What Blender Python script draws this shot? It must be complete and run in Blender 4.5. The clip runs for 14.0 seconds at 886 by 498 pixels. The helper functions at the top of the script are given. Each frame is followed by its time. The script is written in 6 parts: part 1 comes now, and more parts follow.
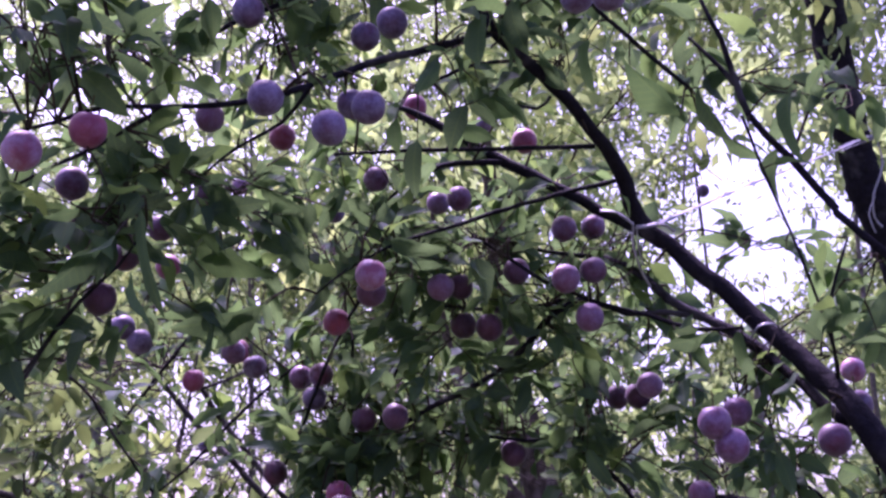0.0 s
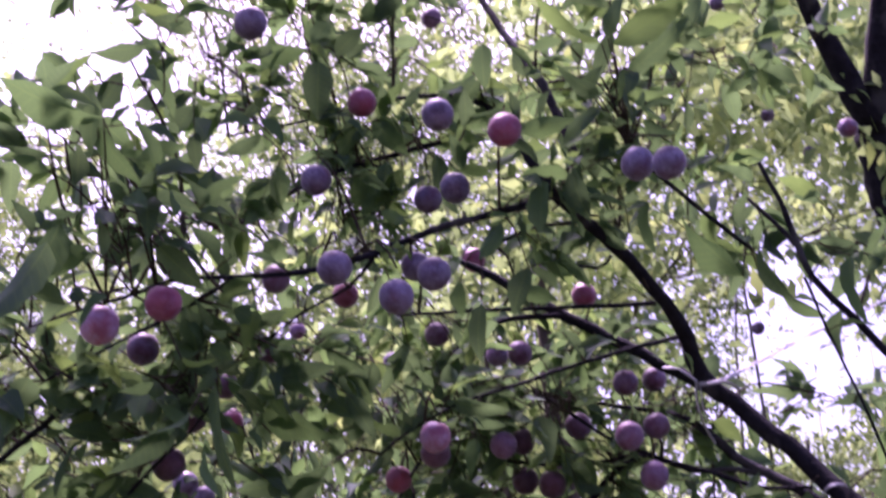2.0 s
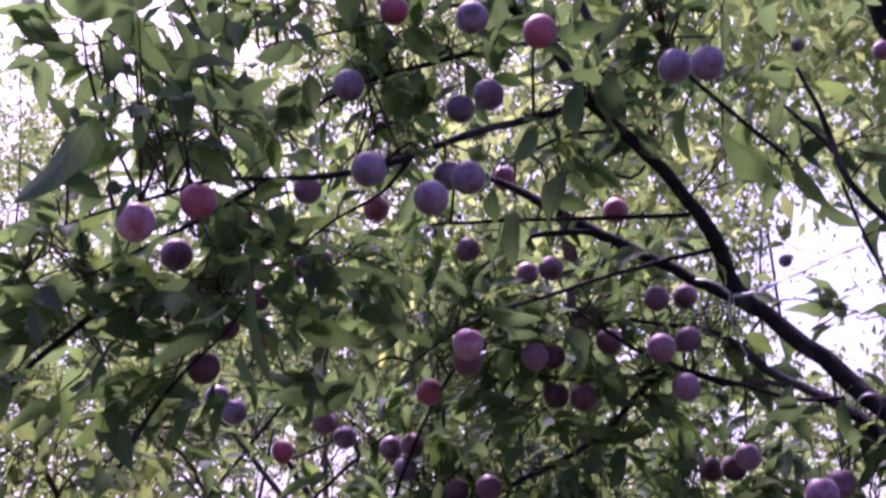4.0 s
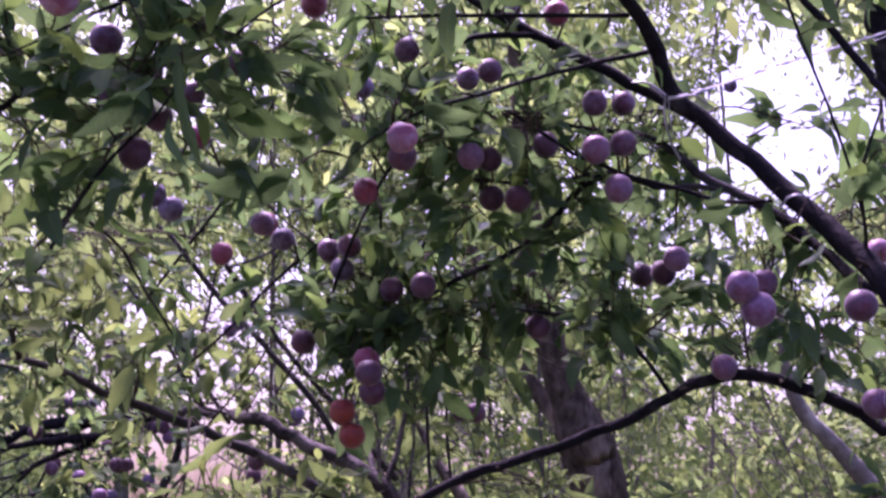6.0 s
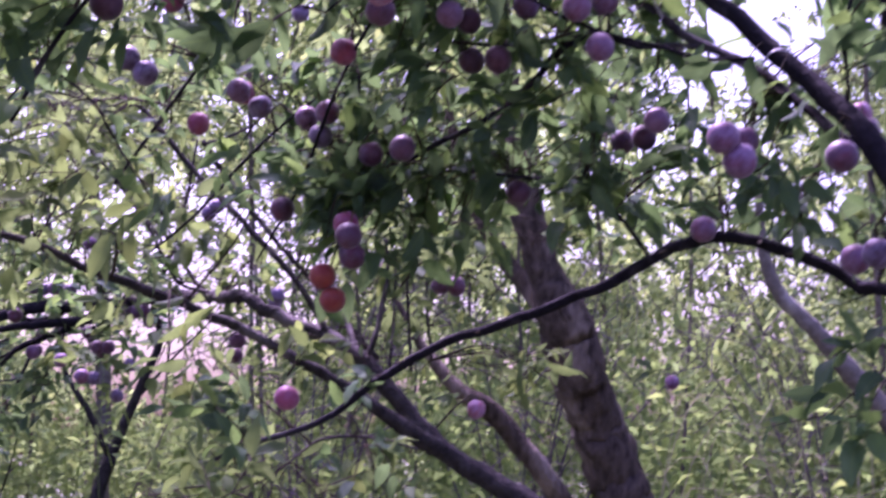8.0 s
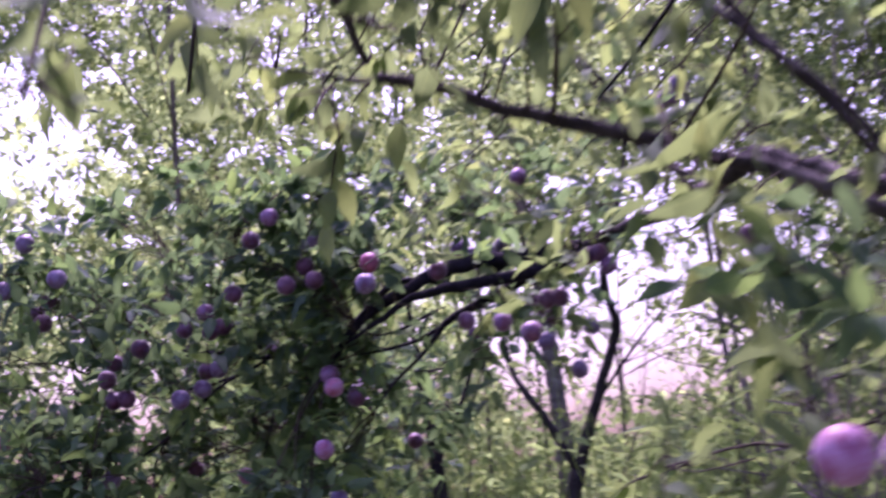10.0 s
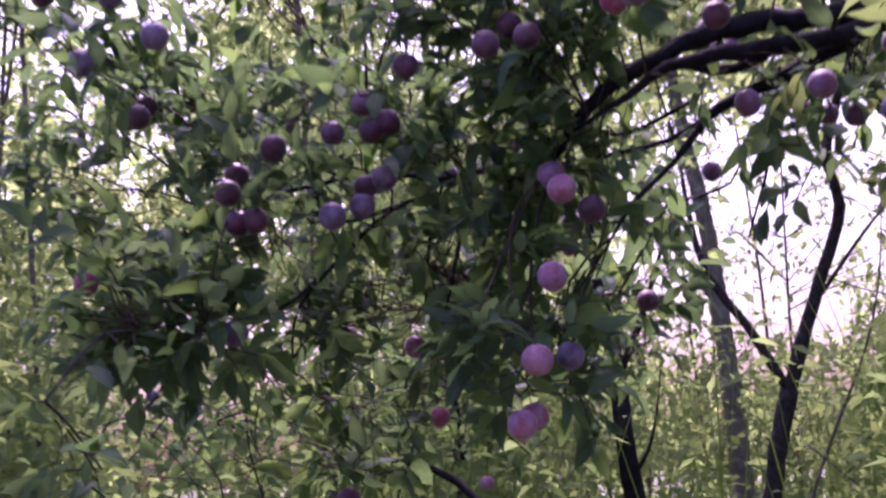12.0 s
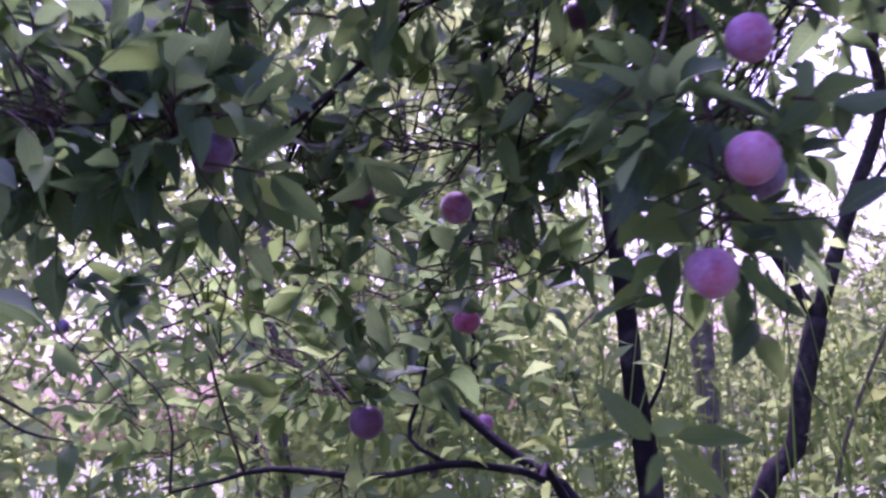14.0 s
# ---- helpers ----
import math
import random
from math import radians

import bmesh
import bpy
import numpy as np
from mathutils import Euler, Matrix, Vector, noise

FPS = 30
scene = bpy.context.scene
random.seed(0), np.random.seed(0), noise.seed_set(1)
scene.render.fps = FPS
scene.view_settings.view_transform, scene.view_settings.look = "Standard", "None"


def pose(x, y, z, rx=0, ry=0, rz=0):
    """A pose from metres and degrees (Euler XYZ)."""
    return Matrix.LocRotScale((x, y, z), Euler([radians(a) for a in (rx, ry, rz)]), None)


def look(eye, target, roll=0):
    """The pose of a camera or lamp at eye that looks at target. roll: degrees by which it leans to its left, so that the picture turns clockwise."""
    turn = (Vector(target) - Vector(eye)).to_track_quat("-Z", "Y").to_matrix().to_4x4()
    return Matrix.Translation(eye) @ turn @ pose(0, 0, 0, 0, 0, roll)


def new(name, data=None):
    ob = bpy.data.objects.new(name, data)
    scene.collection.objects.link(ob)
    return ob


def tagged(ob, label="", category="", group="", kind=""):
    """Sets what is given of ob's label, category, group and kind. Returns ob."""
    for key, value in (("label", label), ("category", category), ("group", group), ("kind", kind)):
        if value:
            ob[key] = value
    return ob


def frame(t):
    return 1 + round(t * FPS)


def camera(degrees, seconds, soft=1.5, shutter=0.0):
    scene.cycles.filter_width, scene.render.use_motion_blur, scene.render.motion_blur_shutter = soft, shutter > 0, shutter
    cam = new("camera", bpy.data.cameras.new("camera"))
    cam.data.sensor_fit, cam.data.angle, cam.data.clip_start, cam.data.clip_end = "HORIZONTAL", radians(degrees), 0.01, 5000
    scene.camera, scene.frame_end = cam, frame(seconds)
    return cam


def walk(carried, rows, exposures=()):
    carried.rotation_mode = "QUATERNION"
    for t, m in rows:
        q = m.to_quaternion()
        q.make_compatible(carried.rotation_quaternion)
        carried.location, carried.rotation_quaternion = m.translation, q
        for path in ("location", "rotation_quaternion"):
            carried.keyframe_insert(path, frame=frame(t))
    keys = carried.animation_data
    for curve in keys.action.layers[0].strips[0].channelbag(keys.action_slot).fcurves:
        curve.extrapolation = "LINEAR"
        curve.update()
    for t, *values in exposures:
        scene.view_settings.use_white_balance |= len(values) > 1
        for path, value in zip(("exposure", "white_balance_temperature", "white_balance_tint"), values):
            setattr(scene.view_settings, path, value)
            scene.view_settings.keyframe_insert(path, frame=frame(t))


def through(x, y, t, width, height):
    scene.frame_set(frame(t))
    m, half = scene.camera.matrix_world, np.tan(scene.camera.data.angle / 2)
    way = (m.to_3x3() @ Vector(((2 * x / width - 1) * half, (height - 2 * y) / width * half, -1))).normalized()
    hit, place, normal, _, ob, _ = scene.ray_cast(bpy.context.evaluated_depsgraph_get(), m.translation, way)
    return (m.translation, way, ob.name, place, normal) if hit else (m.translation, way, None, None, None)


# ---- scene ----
cam = camera(41.09, 14.0, soft=2.6, shutter=0.8)
PATH = [
    (0.0, pose(0.000, 0.000, 1.500, 109.03, 0.00, 0.00)),
    (0.5, pose(0.005, 0.006, 1.493, 110.26, -0.14, 0.36)),
    (1.0, pose(-0.001, 0.001, 1.504, 111.50, -0.22, 0.76)),
    (1.5, pose(-0.019, -0.019, 1.538, 113.20, -0.49, 1.21)),
    (2.0, pose(-0.027, -0.041, 1.550, 114.93, -0.43, 2.22)),
    (2.2, pose(-0.027, -0.035, 1.540, 115.62, -0.78, 2.52)),
    (4.5, pose(-0.051, 0.002, 1.488, 110.71, -0.86, 3.10)),
    (5.0, pose(-0.050, 0.012, 1.473, 108.55, -0.75, 2.25)),
    (5.5, pose(-0.026, 0.008, 1.436, 106.30, -0.90, 1.40)),
    (6.0, pose(-0.019, 0.012, 1.425, 104.78, -1.20, 0.55)),
    (6.5, pose(-0.020, 0.010, 1.415, 103.55, -1.40, -0.21)),
    (7.0, pose(-0.011, 0.006, 1.400, 102.35, -1.40, -0.89)),
    (7.5, pose(0.002, 0.001, 1.383, 101.30, -1.22, -0.81)),
    (8.0, pose(-0.019, 0.039, 1.357, 100.10, -0.69, -0.37)),
    (8.5, pose(-0.073, 0.144, 1.328, 99.36, 0.47, 4.08)),
    (9.0, pose(-0.174, 0.456, 1.284, 99.12, 1.40, 11.63)),
    (9.2, pose(-0.195, 0.607, 1.286, 99.87, 1.98, 14.07)),
    (11.3, pose(-0.855, 1.857, 1.124, 102.46, 2.92, 26.22)),
    (11.5, pose(-0.926, 1.910, 1.115, 101.81, 2.68, 26.28)),
    (12.0, pose(-1.027, 2.032, 1.076, 100.95, 2.85, 26.20)),
    (12.5, pose(-1.091, 2.230, 1.055, 100.35, 2.85, 26.22)),
    (13.0, pose(-1.224, 2.378, 0.998, 99.55, 2.98, 25.98)),
    (13.5, pose(-1.421, 2.499, 1.006, 98.91, 3.68, 23.74)),
    (14.0, pose(-1.566, 2.638, 1.011, 99.21, 3.29, 21.80)),
]
walk(cam, PATH, [(0.0, 1.42, 5330, 82), (2.0, 1.3, 5600, 78), (4.5, 1.24, 5650, 78), (5.5, 1.39, 5580, 79), (6.5, 1.54, 5500, 80), (7.5, 1.69, 5400, 82), (9.0, 1.74, 5280, 88), (11.5, 1.58, 5650, 78), (12.5, 1.86, 5650, 88), (13.0, 1.93, 5400, 92), (14.0, 2.2, 5230, 101)])

# ---------------- world and light ----------------
world = bpy.data.worlds.new("evening_sky")
scene.world = world
world.use_nodes = True
wn = world.node_tree
wn.nodes.clear()
sky = wn.nodes.new("ShaderNodeTexSky")
sky.sky_type = "NISHITA"
sky.sun_disc = False
sky.sun_elevation = radians(64)
sky.sun_rotation = radians(-25)
sky.altitude = 300
sky.air_density = 1.7
sky.dust_density = 9.0
sky.ozone_density = 1.0
bg = wn.nodes.new("ShaderNodeBackground")
bg.inputs["Strength"].default_value = 0.115
wout = wn.nodes.new("ShaderNodeOutputWorld")
wn.links.new(sky.outputs[0], bg.inputs["Color"])
wn.links.new(bg.outputs[0], wout.inputs["Surface"])

sun_data = bpy.data.lights.new("sun", "SUN")
sun_data.energy = 5.0
sun_data.angle = radians(20)
sun_data.color = (1.0, 0.89, 0.8)
sun = new("sun", sun_data)
sun.matrix_world = look((-3.0, 6.5, 1.5 + 15.0), (0, 0, 1.5))

# ---------------- materials ----------------
def node_material(name):
    m = bpy.data.materials.new(name)
    m.use_nodes = True
    nt = m.node_tree
    nt.nodes.clear()
    out = nt.nodes.new("ShaderNodeOutputMaterial")
    return m, nt, out


def ramp(nt, fac, stops):
    r = nt.nodes.new("ShaderNodeValToRGB")
    el = r.color_ramp.elements
    while len(el) < len(stops):
        el.new(0.5)
    for e, (p, c) in zip(el, stops):
        e.position, e.color = p, (*c, 1)
    nt.links.new(fac, r.inputs[0])
    return r.outputs[0]


def mixed(nt, fac, a, b, mode="MIX"):
    n = nt.nodes.new("ShaderNodeMix")
    n.data_type, n.blend_type = "RGBA", mode
    for sock, val in ((n.inputs[0], fac), (n.inputs[6], a), (n.inputs[7], b)):
        if isinstance(val, (int, float)):
            sock.default_value = val
        elif isinstance(val, tuple):
            sock.default_value = (*val, 1)
        else:
            nt.links.new(val, sock)
    return n.outputs[2]


def noise_tex(nt, scale, detail=3.0, rough=0.55, coord="Object", stretch=None):
    tc = nt.nodes.new("ShaderNodeTexCoord")
    n = nt.nodes.new("ShaderNodeTexNoise")
    n.inputs["Scale"].default_value, n.inputs["Detail"].default_value, n.inputs["Roughness"].default_value = scale, detail, rough
    src = tc.outputs[coord]
    if stretch:
        mp = nt.nodes.new("ShaderNodeMapping")
        mp.inputs["Scale"].default_value = stretch
        nt.links.new(src, mp.inputs[0])
        src = mp.outputs[0]
    nt.links.new(src, n.inputs["Vector"])
    return n.outputs["Fac"]


def bumped(nt, height, strength, distance):
    b = nt.nodes.new("ShaderNodeBump")
    b.inputs["Strength"].default_value, b.inputs["Distance"].default_value = strength, distance
    nt.links.new(height, b.inputs["Height"])
    return b.outputs[0]


def leaf_material(name, dark, mid, light, glow, through, gloss=0.42):
    """Leaf blade: gloss over a coloured face, and light that passes through the blade."""
    m, nt, out = node_material(name)
    geo = nt.nodes.new("ShaderNodeNewGeometry")
    info = nt.nodes.new("ShaderNodeObjectInfo")
    add = nt.nodes.new("ShaderNodeMath")
    add.operation = "ADD"
    nt.links.new(geo.outputs["Random Per Island"], add.inputs[0])
    nt.links.new(info.outputs["Random"], add.inputs[1])
    fr = nt.nodes.new("ShaderNodeMath")
    fr.operation = "FRACT"
    nt.links.new(add.outputs[0], fr.inputs[0])
    tone = ramp(nt, fr.outputs[0], [(0.0, dark), (0.42, mid), (0.8, light), (1.0, glow)])
    veins = noise_tex(nt, 55, 3)
    col = mixed(nt, 0.35, tone, ramp(nt, veins, [(0.3, dark), (0.7, light)]))
    uv = nt.nodes.new("ShaderNodeUVMap")
    uv.uv_map = "blade"
    xy = nt.nodes.new("ShaderNodeSeparateXYZ")
    nt.links.new(uv.outputs[0], xy.inputs[0])

    def calc(op, a, b):
        n = nt.nodes.new("ShaderNodeMath")
        n.operation = op
        for s, val in zip(n.inputs, (a, b)):
            if isinstance(val, (int, float)):
                s.default_value = val
            else:
                nt.links.new(val, s)
        return n.outputs[0]
    across = calc("ABSOLUTE", xy.outputs[0], 0)
    rib = ramp(nt, across, [(0.006, (1, 1, 1)), (0.016, (0, 0, 0))])
    wave = calc("SINE", calc("MULTIPLY", calc("SUBTRACT", xy.outputs[1], calc("MULTIPLY", across, 0.9)), 62.0), 0)
    ribs = ramp(nt, calc("ADD", calc("MULTIPLY", wave, 0.5), 0.5), [(0.8, (0, 0, 0)), (0.98, (0.45, 0.45, 0.45))])
    lines = mixed(nt, 1.0, rib, ribs, "LIGHTEN")
    col = mixed(nt, calc("MULTIPLY", lines, 0.45), col, glow)
    relief = bumped(nt, calc("ADD", veins, calc("MULTIPLY", lines, -0.6)), 0.3, 0.003)
    face = nt.nodes.new("ShaderNodeBsdfDiffuse")
    nt.links.new(col, face.inputs["Color"])
    shine = nt.nodes.new("ShaderNodeBsdfGlossy")
    shine.inputs["Roughness"].default_value = gloss + 0.13
    shine.inputs["Color"].default_value = (0.85, 0.9, 0.95, 1)
    pr = nt.nodes.new("ShaderNodeMixShader")
    facing = nt.nodes.new("ShaderNodeFresnel")
    facing.inputs["IOR"].default_value = 1.36
    nt.links.new(relief, facing.inputs["Normal"])
    half = nt.nodes.new("ShaderNodeMath")
    half.operation = "MULTIPLY_ADD"
    half.inputs[1].default_value, half.inputs[2].default_value = 0.02, 0.015
    nt.links.new(facing.outputs[0], half.inputs[0])
    nt.links.new(half.outputs[0], pr.inputs[0])
    for n in (face, shine):
        nt.links.new(relief, n.inputs["Normal"])
    nt.links.new(face.outputs[0], pr.inputs[1])
    nt.links.new(shine.outputs[0], pr.inputs[2])
    tr = nt.nodes.new("ShaderNodeBsdfTranslucent")
    nt.links.new(mixed(nt, 1.0, mixed(nt, 0.5, tone, glow), (2.6, 2.75, 2.45), "MULTIPLY"), tr.inputs["Color"])
    mx = nt.nodes.new("ShaderNodeMixShader")
    mx.inputs[0].default_value = through
    nt.links.new(pr.outputs[0], mx.inputs[1])
    nt.links.new(tr.outputs[0], mx.inputs[2])
    nt.links.new(mx.outputs[0], out.inputs["Surface"])
    return m


def bark_material(name, dark, light, lichen, scale=38, patch=0.62, stretch=None, relief=0.006):
    m, nt, out = node_material(name)
    grain = noise_tex(nt, scale, 6, 0.65, stretch=stretch)
    coarse = noise_tex(nt, scale / 6, 4, 0.6, stretch=stretch)
    col = ramp(nt, grain, [(0.3, dark), (0.72, light)])
    spots = ramp(nt, coarse, [(patch - 0.06, (0, 0, 0)), (patch + 0.04, (1, 1, 1))])
    col = mixed(nt, spots, col, lichen)
    pr = nt.nodes.new("ShaderNodeBsdfPrincipled")
    nt.links.new(col, pr.inputs["Base Color"])
    pr.inputs["Roughness"].default_value = 0.82
    pr.inputs["Specular IOR Level"].default_value = 0.12
    nt.links.new(bumped(nt, grain, 0.9, relief), pr.inputs["Normal"])
    nt.links.new(pr.outputs[0], out.inputs["Surface"])
    return m


def plum_material(name, skin, flush, bloom, amount):
    """Ripe skin with a waxy bloom that is rubbed off in places."""
    m, nt, out = node_material(name)
    info = nt.nodes.new("ShaderNodeObjectInfo")
    tc = nt.nodes.new("ShaderNodeTexCoord")
    shift = nt.nodes.new("ShaderNodeVectorMath")
    shift.operation = "ADD"
    nt.links.new(tc.outputs["Object"], shift.inputs[0])
    nt.links.new(info.outputs["Random"], shift.inputs[1])
    big = nt.nodes.new("ShaderNodeTexNoise")
    big.inputs["Scale"].default_value, big.inputs["Detail"].default_value = 1.6, 2
    fine = nt.nodes.new("ShaderNodeTexNoise")
    fine.inputs["Scale"].default_value, fine.inputs["Detail"].default_value = 14, 5
    for n in (big, fine):
        nt.links.new(shift.outputs[0], n.inputs["Vector"])
    col = mixed(nt, ramp(nt, big.outputs["Fac"], [(0.42, (0, 0, 0)), (0.66, (1, 1, 1))]), skin, flush)
    wax = nt.nodes.new("ShaderNodeMath")
    wax.operation = "MULTIPLY"
    nt.links.new(ramp(nt, fine.outputs["Fac"], [(0.32, (0.55, 0.55, 0.55)), (0.6, (1, 1, 1))]), wax.inputs[0])
    rub = nt.nodes.new("ShaderNodeTexNoise")
    rub.inputs["Scale"].default_value, rub.inputs["Detail"].default_value = 2.3, 3
    nt.links.new(shift.outputs[0], rub.inputs["Vector"])
    nt.links.new(ramp(nt, rub.outputs["Fac"], [(0.36, (0.25 * amount,) * 3), (0.56, (1.15 * amount,) * 3)]), wax.inputs[1])
    col = mixed(nt, wax.outputs[0], col, bloom)
    pr = nt.nodes.new("ShaderNodeBsdfPrincipled")
    nt.links.new(col, pr.inputs["Base Color"])
    pr.inputs["Roughness"].default_value = 0.5
    pr.inputs["Specular IOR Level"].default_value = 0.35
    pr.inputs["Sheen Weight"].default_value = 0.25
    pr.inputs["Sheen Tint"].default_value = (0.8, 0.75, 0.88, 1)
    nt.links.new(pr.outputs[0], out.inputs["Surface"])
    return m


# Leaf shade and cool sky sheen are put into this darker, bluer green.
LEAF_PLUM = leaf_material("shaded_plum_leaf", (0.0128, 0.031, 0.0285), (0.0222, 0.05, 0.037), (0.04, 0.09, 0.035), (0.1, 0.156, 0.035), 0.33, 0.42)
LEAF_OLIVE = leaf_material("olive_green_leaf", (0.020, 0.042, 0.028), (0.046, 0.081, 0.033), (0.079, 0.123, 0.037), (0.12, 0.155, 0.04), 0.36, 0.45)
# Thicket leaf: the haze of distance is put into these paler greens.
LEAF_FAR = leaf_material("hazed_thicket_leaf", (0.046, 0.088, 0.05), (0.084, 0.137, 0.06), (0.124, 0.182, 0.066), (0.178, 0.218, 0.068), 0.5, 0.5)
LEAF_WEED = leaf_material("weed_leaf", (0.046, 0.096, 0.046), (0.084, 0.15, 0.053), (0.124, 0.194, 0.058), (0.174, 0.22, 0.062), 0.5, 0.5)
# Sunlight on the small plum tree is put into its yellow-green leaf colour.
LEAF_LIT = leaf_material("lit_yellow_green_leaf", (0.03, 0.064, 0.028), (0.056, 0.112, 0.038), (0.088, 0.155, 0.044), (0.13, 0.185, 0.05), 0.44, 0.45)
# Plum bark twice: shade put into this colour, light into the next.
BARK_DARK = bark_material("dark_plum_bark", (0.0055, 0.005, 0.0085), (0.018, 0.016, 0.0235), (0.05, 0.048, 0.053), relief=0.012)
BARK_LIT = bark_material("lit_plum_bark", (0.013, 0.0115, 0.012), (0.06, 0.053, 0.053), (0.14, 0.125, 0.12), relief=0.016)
# Smooth bark of trunks farther off, paled in colour to stand for haze.
BARK_HAZED = bark_material("hazed_smooth_bark", (0.11, 0.098, 0.09), (0.23, 0.21, 0.195), (0.33, 0.31, 0.29), 24)
BARK_GREY = bark_material("grey_bark", (0.022, 0.017, 0.014), (0.14, 0.11, 0.088), (0.25, 0.205, 0.17), 34, 0.6, (1, 1, 0.4), 0.04)
BARK_POLE = bark_material("young_stem_bark", (0.06, 0.055, 0.045), (0.16, 0.14, 0.115), (0.2, 0.18, 0.15), 40)
STRAW = bark_material("dry_grass_stalk", (0.22, 0.21, 0.12), (0.4, 0.38, 0.26), (0.45, 0.42, 0.3), 50)
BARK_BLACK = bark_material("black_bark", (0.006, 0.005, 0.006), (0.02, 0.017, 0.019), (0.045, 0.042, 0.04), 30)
TWIG = bark_material("twig_bark", (0.02, 0.016, 0.012), (0.056, 0.044, 0.031), (0.09, 0.078, 0.056), 90)
TWIG_GREY = bark_material("grey_twig_bark", (0.05, 0.042, 0.048), (0.14, 0.12, 0.125), (0.2, 0.18, 0.18), 60)
STALK = bark_material("plum_stalk", (0.06, 0.07, 0.02), (0.13, 0.13, 0.05), (0.15, 0.12, 0.06), 120)
BLUE = ("dusky blue-purple ripe plum with pale waxy bloom", plum_material("blue_plum_skin", (0.042, 0.012, 0.045), (0.085, 0.02, 0.06), (0.195, 0.16, 0.285), 0.68))
MAUVE = ("mauve ripe plum with a thin grey bloom", plum_material("mauve_plum_skin", (0.075, 0.013, 0.042), (0.14, 0.024, 0.06), (0.225, 0.145, 0.275), 0.6))
RED = ("crimson plum, half ripe, with little bloom", plum_material("red_plum_skin", (0.17, 0.011, 0.042), (0.26, 0.03, 0.07), (0.33, 0.17, 0.31), 0.3))
PINK = ("pinkish-violet plum with heavy pale bloom", plum_material("pink_plum_skin", (0.19, 0.03, 0.075), (0.32, 0.07, 0.11), (0.37, 0.245, 0.41), 0.64))
# Leaf shade is put into the darker skins of the next two plums.
DARK = ("maroon plum, skin colour darkened for leaf shade", plum_material("shade_dark_plum_skin", (0.046, 0.006, 0.022), (0.085, 0.01, 0.032), (0.13, 0.088, 0.16), 0.36))
ORANGE = ("orange-red unripe plum, skin colour darkened for leaf shade", plum_material("shaded_orange_plum_skin", (0.17, 0.015, 0.011), (0.23, 0.035, 0.013), (0.2, 0.085, 0.08), 0.14))


def plain_material(name, stops, scale, rough, bump=0.5, depth=0.01, metal=0.0):
    m, nt, out = node_material(name)
    f = noise_tex(nt, scale, 6, 0.62)
    g = noise_tex(nt, scale * 7, 3, 0.5)
    col = mixed(nt, 0.3, ramp(nt, f, stops), ramp(nt, g, stops))
    pr = nt.nodes.new("ShaderNodeBsdfPrincipled")
    nt.links.new(col, pr.inputs["Base Color"])
    pr.inputs["Roughness"].default_value = rough
    nt.links.new(bumped(nt, f, bump, depth), pr.inputs["Normal"])
    nt.links.new(pr.outputs[0], out.inputs["Surface"])
    return m


SOIL = plain_material("leaf_littered_soil", [(0.3, (0.022, 0.026, 0.011)), (0.52, (0.04, 0.055, 0.018)), (0.75, (0.085, 0.075, 0.04))], 1.7, 0.95, 0.8, 0.05)
STRING = plain_material("white_plastic_string", [(0.3, (0.2, 0.21, 0.25)), (0.7, (0.36, 0.36, 0.41))], 60, 0.4, 0.2, 0.002)

# ---------------- mesh helpers ----------------
def mesh_from(name, verts, faces, material, smooth=True):
    me = bpy.data.meshes.new(name)
    me.from_pydata([tuple(p) for p in verts], [], [tuple(f) for f in faces])
    if smooth:
        me.polygons.foreach_set("use_smooth", [True] * len(me.polygons))
    me.materials.append(material)
    me.update()
    return me


def part(name, me, parent, label="", kind=""):
    ob = new(name, me)
    ob.parent = parent
    ob.matrix_parent_inverse = parent.matrix_world.inverted()
    return tagged(ob, label=label, kind=kind)


def smooth_path(pts, step):
    """Points with radii on a Catmull-Rom curve through the control points."""
    P = np.array(pts, float)
    P = np.vstack([2 * P[0] - P[1], P, 2 * P[-1] - P[-2]])
    P[:, 3] = np.maximum(P[:, 3], 0.0006)
    res = []
    for i in range(1, len(P) - 2):
        n = max(2, int(np.linalg.norm(P[i + 1, :3] - P[i, :3]) / step))
        for k in range(n):
            t = k / n
            a, b, c, d = P[i - 1], P[i], P[i + 1], P[i + 2]
            q = 0.5 * (2 * b + (c - a) * t + (2 * a - 5 * b + 4 * c - d) * t * t + (3 * b - a - 3 * c + d) * t ** 3)
            q[3] = max(q[3], 0.35 * min(b[3], c[3]))
            res.append(q)
    res.append(P[-2])
    return np.array(res)


def tube(path, sides, rough, rng, cap=True):
    """Tapered round stem along a path, with uneven girth and bumps."""
    n = len(path)
    pos, rad = path[:, :3], path[:, 3]
    tan = np.gradient(pos, axis=0)
    tan /= np.linalg.norm(tan, axis=1, keepdims=True) + 1e-9
    up = np.array([0.3, 0.2, 1.0]) if abs(tan[0, 2]) < 0.9 else np.array([1.0, 0.2, 0.1])
    verts = []
    for i in range(n):
        side = np.cross(tan[i], up)
        side /= np.linalg.norm(side)
        up2 = np.cross(side, tan[i])
        up = up2
        ring = 1 + rough * 0.25 * rng.normal()
        for k in range(sides):
            a = 2 * math.pi * k / sides
            r = rad[i] * ring * (1 + rough * rng.normal())
            verts.append(pos[i] + r * (math.cos(a) * side + math.sin(a) * up2))
    faces = []
    for i in range(n - 1):
        for k in range(sides):
            a, b = i * sides + k, i * sides + (k + 1) % sides
            faces.append((a, b, b + sides, a + sides))
    if cap:
        faces.append(tuple(range(sides))[::-1])
        faces.append(tuple((n - 1) * sides + k for k in range(sides)))
    return verts, faces


